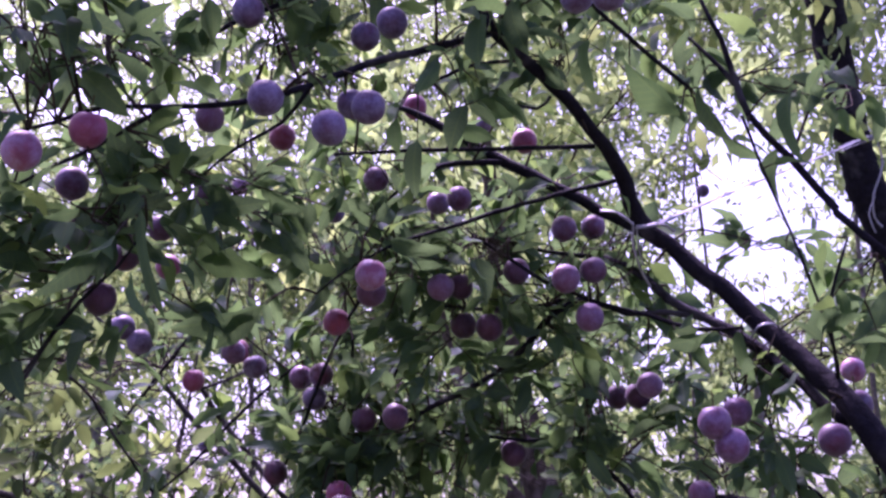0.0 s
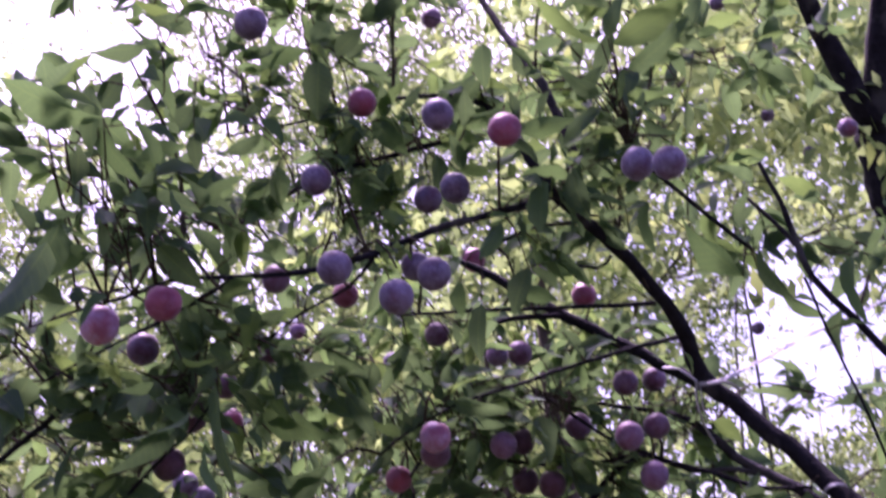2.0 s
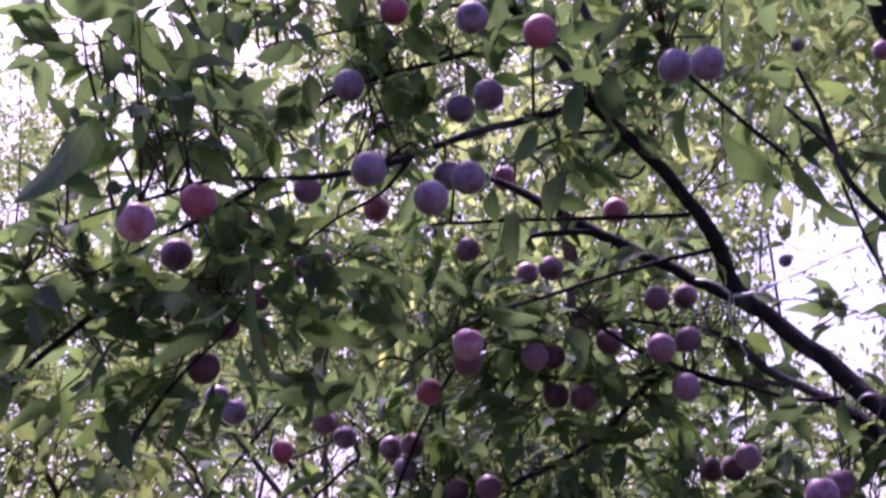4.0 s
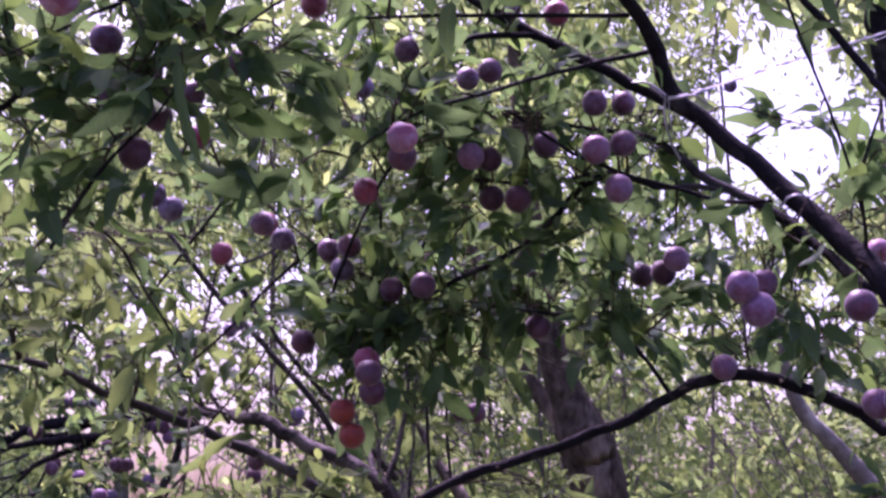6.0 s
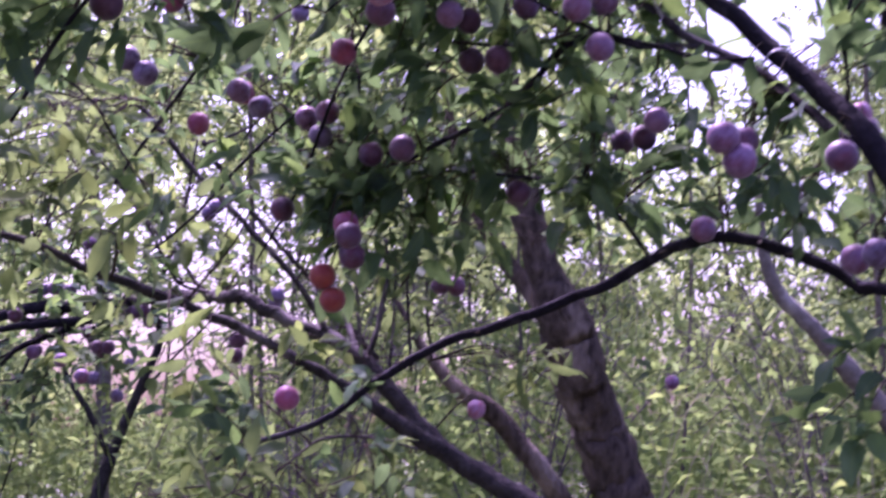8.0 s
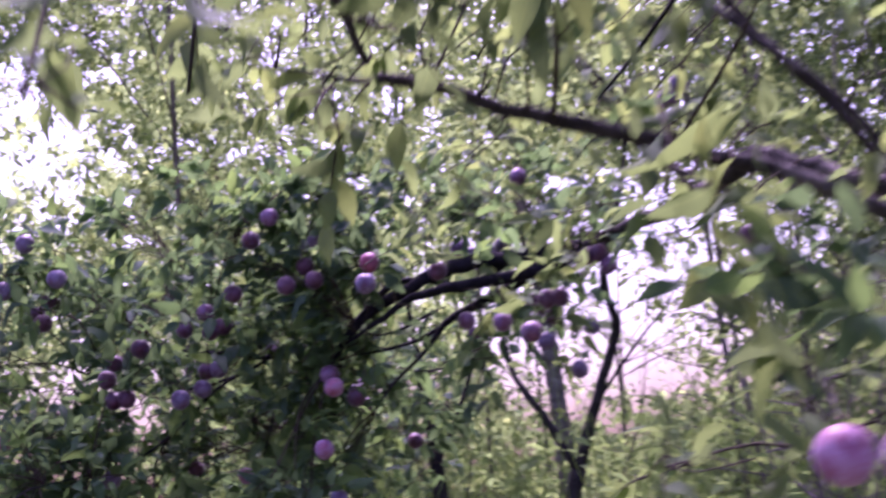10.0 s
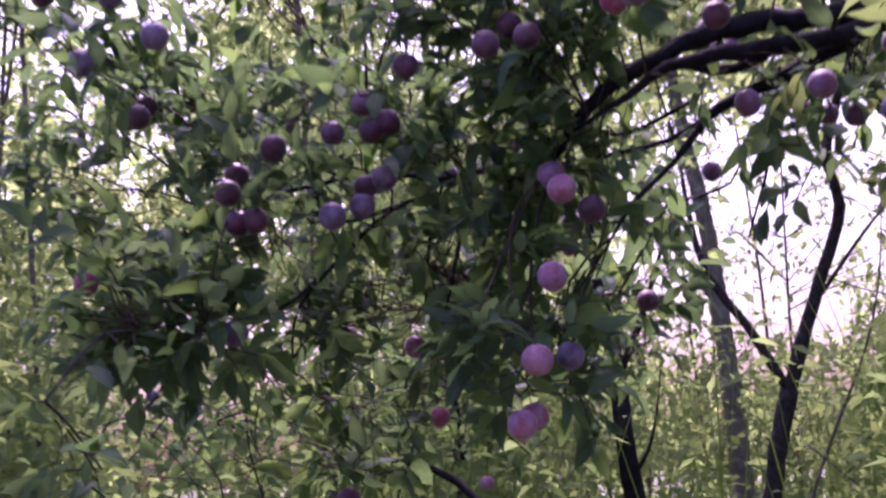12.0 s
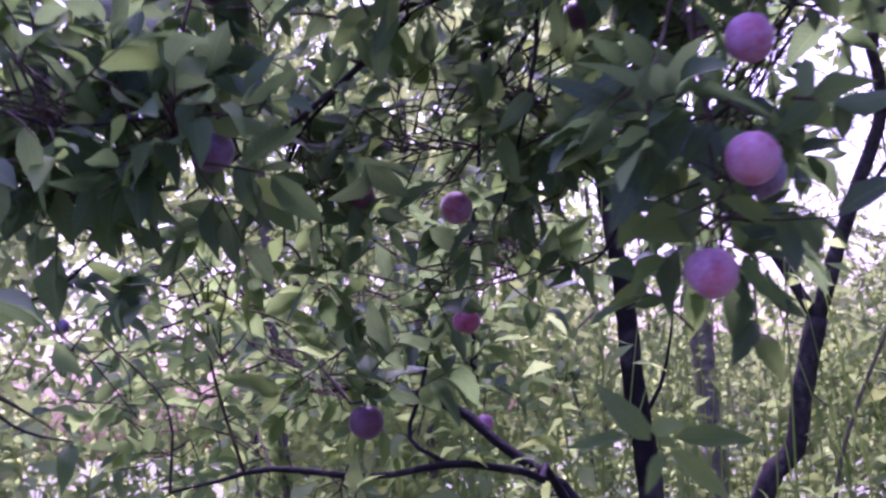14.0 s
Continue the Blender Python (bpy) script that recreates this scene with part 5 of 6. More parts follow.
plum(tree_d, (-1.886, 3.821, 1.935), DARK)
plum(tree_d, (-2.574, 3.584, 1.999), DARK)
plum(tree_d, (-2.397, 3.568, 1.949), BLUE)
plum(tree_d, (-2.279, 3.546, 1.840), BLUE)
plum(tree_d, (-2.460, 3.563, 1.833), BLUE)
plum(tree_d, (-2.446, 3.699, 1.765), DARK)
plum(tree_d, (-1.249, 4.357, 1.995), DARK)
plum(tree_d, (-1.768, 3.895, 1.863), DARK)
plum(tree_d, (-1.687, 3.871, 1.263), BLUE)
plum(tree_d, (-2.269, 3.750, 1.347), BLUE)
# leaves and a side limb at the far end of the fruiting bough
bough(tree_a, [(-0.568, 1.447, 2.085, 0.0055), (-0.608, 1.490, 2.030, 0.0050), (-0.686, 1.491, 1.953, 0.0042), (-0.739, 1.484, 1.874, 0.0030)])
clump(tree_a, (-0.680, 1.417, 2.111), 0.08, 9)
clump(tree_a, (-0.650, 1.488, 2.092), 0.09, 10)
clump(tree_a, (-0.684, 1.442, 2.037), 0.08, 9)
clump(tree_a, (-0.639, 1.516, 2.012), 0.08, 9)
clump(tree_a, (-0.685, 1.500, 1.990), 0.08, 8)
clump(tree_a, (-0.621, 1.572, 1.973), 0.08, 7)
clump(tree_a, (-0.717, 1.466, 1.931), 0.08, 7)
# leafy ends of the low spreading limbs
clump(tree_b, (-1.034, 2.327, 2.153), 0.16, 16)
clump(tree_b, (-0.946, 2.394, 2.123), 0.16, 16)
clump(tree_b, (-1.054, 2.409, 2.065), 0.15, 15)
clump(tree_b, (-0.945, 2.522, 2.055), 0.16, 16)
clump(tree_b, (-1.037, 2.493, 1.973), 0.16, 16)
clump(tree_b, (-0.949, 2.607, 1.959), 0.14, 13)
clump(tree_b, (-1.086, 2.522, 1.880), 0.14, 14)
clump(tree_b, (-0.863, 2.607, 2.128), 0.13, 11)
clump(tree_b, (-1.000, 2.634, 1.874), 0.12, 9)
clump(tree_b, (-0.850, 2.702, 1.847), 0.12, 8)
clump(tree_b, (-1.094, 2.335, 1.964), 0.16, 14)
# leaves over the limbs of the second tree
clump(tree_d, (-1.486, 4.264, 2.025), 0.10, 9)
clump(tree_d, (-1.386, 4.308, 2.043), 0.10, 9)
clump(tree_d, (-1.285, 4.383, 2.027), 0.10, 10)
clump(tree_d, (-1.183, 4.408, 2.032), 0.10, 10)
clump(tree_d, (-1.118, 4.448, 1.994), 0.10, 9)
clump(tree_d, (-1.224, 4.427, 2.113), 0.12, 11)
clump(tree_d, (-1.109, 4.428, 2.099), 0.12, 11)
clump(tree_d, (-1.342, 4.365, 2.131), 0.12, 11)
clump(tree_d, (-1.576, 4.308, 2.138), 0.12, 10)
# the limb is bare where the tape is tied
FRUIT.append((np.array((0.505, 1.842, 1.986)), 0.5, tree_a.front))
FRUIT.append((np.array((0.560, 1.815, 1.950)), 0.5, tree_a.front))
# the upper crown, over the lane: unseen, added to shade the limbs below
for pts in ([(0.93, 1.67, 1.3, 0.034), (1.01, 1.76, 2.0, 0.03), (0.98, 1.75, 2.8, 0.024), (0.6, 1.55, 3.4, 0.018), (0.0, 1.3, 3.75, 0.011), (-0.6, 1.2, 3.9, 0.005)],
            [(0.8, 1.65, 3.13, 0.016), (0.5, 1.1, 3.5, 0.012), (0.3, 0.5, 3.65, 0.008), (0.0, -0.1, 3.7, 0.004)],
            [(0.98, 1.75, 2.8, 0.018), (0.95, 1.7, 3.4, 0.014), (0.7, 1.9, 3.8, 0.009), (0.3, 2.0, 4.0, 0.004)]):
    bough(tree_a, pts)
up_rng = np.random.default_rng(3)
for k in range(42):
    x, y = -0.9 + 2.1 * up_rng.random(), 0.1 + 2.1 * up_rng.random()
    clump(tree_a, (x, y, max(3.5, 2.0 + 1.0 * math.hypot(x, y)) + 0.35 * up_rng.random()), 0.22, 22)
# large single leaves
blade(tree_a, (-0.529, 1.186, 2.159), (-0.569, 1.219, 2.055), 0.42)
blade(tree_a, (-0.278, 1.777, 2.021), (-0.417, 1.769, 1.959), 0.34)
blade(tree_a, (-0.294, 1.798, 2.022), (-0.351, 1.793, 1.952), 0.40)
blade(tree_a, (0.054, 1.497, 2.374), (0.043, 1.497, 2.295), 0.72)
blade(tree_a, (-0.038, 1.602, 2.223), (-0.057, 1.601, 2.145), 0.55)
blade(tree_a, (0.034, 1.585, 2.273), (0.001, 1.578, 2.211), 0.60)
blade(tree_a, (0.098, 1.490, 2.393), (0.095, 1.490, 2.315), 0.55)
blade(tree_a, (-0.378, 1.699, 2.096), (-0.266, 1.694, 2.027), 0.34)
blade(tree_a, (0.474, 1.839, 1.996), (0.471, 1.835, 1.918), 0.50)
blade(tree_a, (-0.403, 1.276, 1.941), (-0.444, 1.279, 1.871), 0.50)
blade(tree_a, (-0.374, 1.271, 1.956), (-0.428, 1.270, 1.895), 0.45)
blade(tree_a, (-0.362, 1.327, 2.009), (-0.360, 1.348, 1.881), 0.22)
blade(tree_a, (-0.369, 1.332, 1.932), (-0.361, 1.335, 1.860), 0.40)
blade(tree_a, (-0.085, 1.791, 2.133), (-0.011, 1.775, 2.093), 0.45)
blade(tree_a, (0.362, 1.635, 2.279), (0.259, 1.585, 2.343), 0.42)
blade(tree_a, (0.388, 1.620, 2.324), (0.399, 1.625, 2.227), 0.45)
blade(tree_a, (0.502, 1.552, 2.275), (0.479, 1.558, 2.180), 0.48)
blade(tree_a, (0.226, 1.642, 2.413), (0.206, 1.640, 2.334), 0.50)
blade(tree_a, (-0.203, 1.672, 2.481), (-0.227, 1.668, 2.403), 0.50)
blade(tree_a, (-0.167, 1.669, 2.490), (-0.200, 1.661, 2.424), 0.50)
blade(tree_a, (0.196, 1.713, 2.361), (0.140, 1.673, 2.390), 0.45)
blade(tree_a, (0.033, 1.692, 2.421), (-0.021, 1.661, 2.424), 0.50)
blade(tree_a, (-0.294, 1.763, 2.215), (-0.227, 1.751, 2.162), 0.40)
blade(tree_a, (-0.162, 1.810, 2.234), (-0.206, 1.804, 2.162), 0.40)
blade(tree_a, (-0.446, 1.355, 2.019), (-0.474, 1.341, 1.992), 0.50)
blade(tree_a, (-0.412, 1.346, 2.046), (-0.371, 1.329, 2.028), 0.40)
blade(tree_a, (-0.370, 1.350, 2.033), (-0.382, 1.339, 1.999), 0.50)
blade(tree_a, (-0.347, 1.465, 2.160), (-0.365, 1.458, 2.107), 0.50)
blade(tree_a, (-0.072, 1.637, 2.275), (-0.080, 1.626, 2.223), 0.50)
blade(tree_a, (-0.455, 0.982, 2.038), (-0.495, 1.004, 1.947), 0.42)
blade(tree_a, (-0.480, 1.144, 2.277), (-0.605, 1.112, 2.282), 0.34)
blade(tree_a, (-0.496, 1.153, 2.302), (-0.506, 1.156, 2.245), 0.50)
blade(tree_a, (-0.530, 1.210, 2.365), (-0.528, 1.222, 2.288), 0.45)
blade(tree_a, (-0.469, 1.232, 2.440), (-0.542, 1.216, 2.412), 0.40)
blade(tree_a, (0.146, 1.450, 2.583), (0.039, 1.402, 2.611), 0.30)
blade(tree_a, (0.156, 1.447, 2.590), (0.167, 1.395, 2.639), 0.35)
blade(tree_a, (0.163, 1.452, 2.581), (0.282, 1.404, 2.631), 0.30)
blade(tree_a, (0.178, 1.474, 2.537), (0.286, 1.419, 2.601), 0.28)
blade(tree_a, (0.171, 1.482, 2.520), (0.272, 1.471, 2.492), 0.30)
blade(tree_a, (0.144, 1.483, 2.513), (0.076, 1.447, 2.521), 0.34)
blade(tree_a, (0.143, 1.493, 2.494), (0.084, 1.485, 2.441), 0.34)
blade(tree_a, (0.182, 1.495, 2.540), (0.237, 1.504, 2.465), 0.34)
blade(tree_a, (-0.033, 1.501, 2.621), (-0.038, 1.502, 2.554), 0.60)
blade(tree_a, (-0.303, 1.584, 2.651), (-0.304, 1.597, 2.555), 0.50)
blade(tree_a, (-0.505, 1.243, 2.531), (-0.461, 1.240, 2.486), 0.40)
blade(tree_a, (0.111, 1.526, 2.421), (0.112, 1.532, 2.347), 0.50)
blade(tree_a, (-0.193, 1.661, 2.501), (-0.200, 1.663, 2.428), 0.50)
blade(tree_a, (-0.230, 1.664, 2.492), (-0.246, 1.661, 2.428), 0.50)
blade(tree_a, (-0.388, 1.589, 2.514), (-0.436, 1.578, 2.467), 0.50)
blade(tree_a, (-0.322, 1.575, 2.667), (-0.409, 1.557, 2.628), 0.40)
blade(tree_a, (-0.282, 1.622, 2.688), (-0.231, 1.579, 2.714), 0.45)
blade(tree_a, (-0.503, 1.190, 2.293), (-0.469, 1.202, 2.221), 0.40)
blade(tree_a, (-0.584, 1.245, 2.286), (-0.632, 1.220, 2.281), 0.30)
blade(tree_b, (-0.648, 2.274, 1.779), (-0.683, 2.259, 1.683), 0.40)
blade(tree_b, (-0.627, 2.371, 1.806), (-0.644, 2.349, 1.733), 0.35)
blade(tree_b, (-0.570, 2.596, 1.698), (-0.634, 2.563, 1.668), 0.35)
blade(tree_b, (-0.568, 2.608, 1.637), (-0.506, 2.561, 1.670), 0.30)
blade(tree_b, (-0.518, 2.610, 1.626), (-0.571, 2.581, 1.573), 0.30)
blade(tree_b, (0.212, 3.111, 1.632), (0.168, 3.085, 1.527), 0.35)
blade(tree_b, (0.257, 3.113, 1.618), (0.335, 3.077, 1.559), 0.30)
blade(tree_b, (-0.636, 2.431, 1.583), (-0.497, 2.431, 1.606), 0.24)
blade(tree_b, (-0.477, 2.466, 1.607), (-0.485, 2.448, 1.530), 0.30)
blade(tree_b, (-0.528, 2.463, 1.550), (-0.538, 2.443, 1.485), 0.30)
blade(tree_b, (-0.682, 2.476, 1.852), (-0.734, 2.456, 1.720), 0.30)
blade(tree_b, (-0.691, 2.524, 1.866), (-0.700, 2.508, 1.763), 0.25)
blade(tree_b, (-0.778, 1.822, 1.585), (-0.729, 1.822, 1.532), 0.30)
blade(tree_b, (-0.825, 1.759, 1.579), (-0.914, 1.724, 1.539), 0.26)
blade(tree_b, (-0.844, 1.756, 1.571), (-0.875, 1.740, 1.504), 0.30)
blade(tree_b, (-0.826, 1.846, 1.676), (-0.834, 1.811, 1.736), 0.35)
blade(tree_b, (-0.827, 1.808, 1.593), (-0.861, 1.778, 1.596), 0.30)
blade(tree_b, (-0.871, 2.428, 1.863), (-0.929, 2.392, 1.811), 0.35)
blade(tree_b, (-0.905, 2.411, 1.912), (-0.855, 2.387, 1.938), 0.40)
blade(tree_b, (-0.815, 2.513, 2.048), (-0.830, 2.489, 1.979), 0.45)
blade(tree_b, (-0.793, 2.535, 1.958), (-0.826, 2.504, 1.900), 0.40)
blade(tree_d, (-2.399, 3.646, 1.476), (-2.449, 3.615, 1.418), 0.40)
blade(tree_d, (-2.391, 3.706, 1.461), (-2.432, 3.675, 1.421), 0.40)
blade(tree_d, (-2.364, 3.752, 1.447), (-2.323, 3.753, 1.403), 0.45)
blade(tree_d, (-2.309, 3.797, 1.436), (-2.245, 3.808, 1.384), 0.36)
blade(tree_d, (-2.335, 3.790, 1.418), (-2.324, 3.782, 1.356), 0.40)
blade(tree_d, (-2.382, 3.726, 1.366), (-2.361, 3.727, 1.278), 0.40)
blade(tree_d, (-2.422, 3.666, 1.311), (-2.395, 3.667, 1.242), 0.40)
blade(tree_d, (-2.341, 3.775, 1.488), (-2.314, 3.770, 1.447), 0.60)
blade(tree_d, (-1.757, 3.656, 1.295), (-1.751, 3.636, 1.323), 0.50)
blade(tree_d, (-1.763, 3.655, 1.286), (-1.713, 3.658, 1.280), 0.28)
blade(tree_d, (-1.791, 3.695, 1.307), (-1.844, 3.651, 1.337), 0.30)
blade(tree_d, (-1.747, 3.660, 1.292), (-1.729, 3.647, 1.311), 0.45)
blade(tree_d, (-1.713, 3.741, 1.219), (-1.660, 3.748, 1.192), 0.35)
blade(tree_d, (-1.712, 3.708, 1.282), (-1.737, 3.687, 1.249), 0.45)
blade(tree_d, (-2.409, 3.605, 1.378), (-2.414, 3.593, 1.315), 0.50)
blade(tree_d, (-2.383, 3.673, 1.358), (-2.421, 3.636, 1.362), 0.35)
blade(tree_d, (-2.292, 3.821, 1.461), (-2.323, 3.784, 1.470), 0.40)
blade(tree_d, (-2.357, 3.785, 1.399), (-2.375, 3.763, 1.349), 0.40)
blade(tree_e, (-1.780, 3.644, 1.001), (-1.808, 3.609, 1.045), 0.36)
blade(tree_e, (-1.761, 3.650, 1.003), (-1.691, 3.662, 1.000), 0.24)
blade(tree_e, (-1.766, 3.650, 0.994), (-1.717, 3.661, 0.948), 0.26)
blade(tree_e, (-1.778, 3.643, 1.009), (-1.753, 3.635, 1.016), 0.60)
blade(tree_e, (-1.774, 3.647, 0.991), (-1.781, 3.634, 0.959), 0.40)
blade(tree_e, (-1.802, 3.656, 1.006), (-1.848, 3.622, 1.000), 0.24)
blade(tree_e, (-1.810, 3.652, 1.012), (-1.822, 3.633, 0.994), 0.40)
blade(tree_d, (-1.785, 4.073, 1.724), (-1.761, 4.043, 1.756), 0.80)
blade(tree_d, (-1.750, 4.090, 1.724), (-1.755, 4.065, 1.663), 0.60)
blade(tree_d, (-1.813, 4.040, 1.822), (-1.793, 4.030, 1.743), 0.60)
blade(tree_d, (-1.853, 4.081, 1.802), (-1.853, 4.037, 1.841), 0.50)
blade(tree_d, (-1.655, 4.050, 1.589), (-1.630, 4.038, 1.544), 0.70)
blade(tree_d, (-1.744, 4.021, 1.244), (-1.691, 4.024, 1.194), 0.30)
blade(tree_d, (-1.737, 3.960, 1.558), (-1.756, 3.928, 1.517), 0.40)
blade(tree_d, (-1.895, 4.038, 1.355), (-1.926, 3.978, 1.409), 0.40)
blade(tree_d, (-1.963, 3.991, 1.425), (-1.989, 3.953, 1.384), 0.40)
for tr in (tree_a, tree_b, tree_d, tree_e):
    finish(tr)


# ---------------- trees behind ----------------
# openings in the thicket: from, to, radius at each end, share of stray leaves
OPENINGS = [
    ((0.9, 5.6, 2.6), (2.9, 15.0, 4.3), 0.35, 1.2, 0.3),
    ((1.6, 5.5, 2.5), (4.6, 15.5, 4.5), 0.3, 1.15, 0.03),
    ((1.25, 4.2, 2.9), (4.4, 15.0, 7.3), 0.5, 1.3, 0.03),
    ((-1.2, 4.0, 1.65), (-2.1, 7.4, 1.8), 0.4, 0.95, 0.14),
    ((-1.75, 7.9, 2.4), (-3.4, 17.0, 4.1), 0.7, 1.8, 0.14),
    ((-3.1, 4.9, 1.2), (-10.8, 15.0, 2.0), 0.5, 1.8, 0.2),
    ((-1.9, 4.4, 4.6), (-6.0, 13.5, 11.0), 0.4, 1.7, 0.14),
    ((-3.7, 5.0, 2.6), (-11.2, 13.3, 6.4), 0.45, 1.4, 0.16),
    ((-1.75, 7.5, 2.2), (-2.1, 18.0, 4.9), 0.5, 1.3, 0.14),
    ((-1.15, 4.6, 1.7), (-4.2, 16.5, 3.3), 0.3, 1.55, 0.12),
    ((-2.05, 6.6, 2.1), (-4.0, 17.5, 4.6), 0.5, 1.5, 0.14),
    ((-1.75, 4.6, 1.0), (-2.55, 7.0, 1.1), 0.2, 0.38, 0.05),
    ((-1.7, 5.2, 1.1), (-2.1, 7.6, 1.05), 0.22, 0.36, 0.08),
    ((-1.8, 4.8, 1.3), (-2.58, 7.0, 1.5), 0.14, 0.24, 0.08),
]


def open_air(p, g, holes=OPENINGS):
    keep = np.ones(len(p), bool)
    for a, b, r0, r1, stray in holes:
        a, b = np.array(a), np.array(b)
        d = b - a
        t = ((p - a) @ d) / (d @ d)
        near = np.linalg.norm(p - (a + np.clip(t, 0, 1.05)[:, None] * d), axis=1)
        ragged = 0.95 + 0.4 * np.sin(p[:, 0] * 4.1 + 2.0 * np.sin(p[:, 2] * 3.3)) * np.sin(p[:, 2] * 4.7 + p[:, 1])
        inside = (near < (r0 + (r1 - r0) * np.clip(t, 0, 1.3)) * ragged) & (t > -0.05)
        keep &= ~inside | (g.random(len(p)) < stray)
    return keep


def knotted(verts, path, sides):
    """Bark plates, hollows and knots on a stout trunk."""
    out = []
    for i, p in enumerate(verts):
        c, r = path[i // sides, :3], path[i // sides, 3]
        low = noise.noise((p[0] * 9, p[1] * 9, p[2] * 5))
        plate = noise.noise((p[0] * 38, p[1] * 38, p[2] * 13))
        knot = max(0.0, noise.noise((p[0] * 6 + 31, p[1] * 6, p[2] * 6)) - 0.28)
        out.append(c + (p - c) * (1 + 0.09 * low + 0.09 * (abs(plate) - 0.25) + 0.55 * knot))
    return out


def wild_tree(name, label, stems, leaf, bark, clumps, per, leaf_len, spread, seed, group="trees of the thicket", thin_wood=False):
    """Trunk and limbs given as stems; crown of leaf clumps round given spots."""
    g = np.random.default_rng(seed)
    base = stems[0][0]
    ob = tagged(new(name), label=label, category="tree", group=group)
    ob.location = (base[0], base[1], 0)
    bpy.context.view_layer.update()
    for i, st in enumerate(stems):
        path = smooth_path(st, 0.022 if st[0][3] > 0.06 else 0.05 if st[0][3] > 0.03 else 0.09)
        if i and thin_wood and not open_air(path[:, :3], g).mean() > 0.75:
            continue
        path[1:-1, :3] += g.normal(size=(len(path) - 2, 3)) * np.minimum(path[1:-1, 3:4] * 0.05, 0.004)
        v, f = tube(path, 26 if st[0][3] > 0.06 else 12 if st[0][3] > 0.03 else 8, 0.02 if st[0][3] > 0.05 else 0.05, g)
        if st[0][3] > 0.06:
            v = knotted(v, path, 26)
        nm = "trunk" if i == 0 else "limb"
        part(nm, mesh_from(nm, v, f, bark), ob)
    P, D, N, S = [], [], [], []
    for c in clumps:
        k = int(per * (0.6 + 0.8 * g.random()))
        r = spread * (0.7 + 0.6 * g.random())
        sub = max(3, k // 14)
        cen = np.array(c[:3]) + g.normal(size=(sub, 3)) * np.array([r, r, r * 0.75]) * 0.55
        pick = g.integers(0, sub, k)
        dirs = g.normal(size=(sub, 3))
        along = g.random(k)[:, None]
        p = cen[pick] + dirs[pick] * along * 0.13 + g.normal(size=(k, 3)) * 0.045
        P.append(p)
        d = 0.6 * dirs[pick] + g.normal(size=(k, 3)) * 0.7
        d[:, 2] -= 0.4
        D.append(d)
        nn = g.normal(size=(k, 3)) * 0.6
        nn[:, 2] += 0.9
        N.append(nn)
        S.append(leaf_len * (0.65 + 0.7 * g.random(k)))
    P, D, N, S = np.concatenate(P), np.concatenate(D), np.concatenate(N), np.concatenate(S)
    ok = open_air(P, g) & (P[:, 2] > 0.1) & (off_lane(P) > 1.6)
    P, D, N, S = P[ok], D[ok], N[ok], S[ok]
    if len(P):
        shapes = TINY_LEAVES if leaf_len >= 0.1 or 0.064 < leaf_len < 0.069 else MID_LEAVES if leaf_len < 0.069 else FAR_LEAVES
        part("crown", joined_leaves("crown", shapes, P, frames(D, N), S, g.integers(0, len(shapes), len(P)), leaf), ob, "loose green foliage with gaps of sky", "stuff")
    return ob


def crown_spots(g, centre, rx, rz, n):
    q = g.normal(size=(n, 3))
    q /= np.linalg.norm(q, axis=1, keepdims=True)
    q *= (g.random(n) ** 0.4)[:, None]
    return np.array(centre) + q * np.array([rx, rx, rz])


def grown(g, x, y, h, lean, r):
    """Trunk and some limbs of a tree that nobody sees clearly."""
    top = (x + lean[0], y + lean[1], h)
    stems = [[(x, y, -0.05, r), (x + 0.3 * lean[0] + 0.1 * g.normal(), y + 0.3 * lean[1], 0.35 * h, r * 0.8), (x + 0.7 * lean[0] + 0.15 * g.normal(), y + 0.7 * lean[1], 0.7 * h, r * 0.5), (*top, r * 0.15)]]
    for k in range(int(g.integers(5, 8))):
        f = 0.3 + 0.6 * g.random()
        a = 2 * math.pi * g.random()
        s = np.array([x + f * lean[0], y + f * lean[1], f * h])
        l = (0.35 + 0.3 * g.random()) * h * 0.5
        e = s + l * np.array([math.cos(a), math.sin(a), 0.7])
        m = (s + e) / 2 + np.array([0, 0, -0.08 * l])
        stems.append([(*s, r * 0.42 * (1.2 - f)), (*m, r * 0.28 * (1.2 - f)), (*e, 0.006)])
    return stems


def clear_of_openings(stem):
    p = smooth_path(stem, 0.1)[:, :3]
    for a, b, r0, r1, stray in OPENINGS:
        a, b = np.array(a), np.array(b)
        t = ((p - a) @ (b - a)) / ((b - a) @ (b - a))
        near = np.linalg.norm(p - (a + np.clip(t, 0, 1)[:, None] * (b - a)), axis=1)
        if ((near < 0.6 * (r0 + (r1 - r0) * t)) & (t > 0) & (t < 1)).any():
            return False
    return True


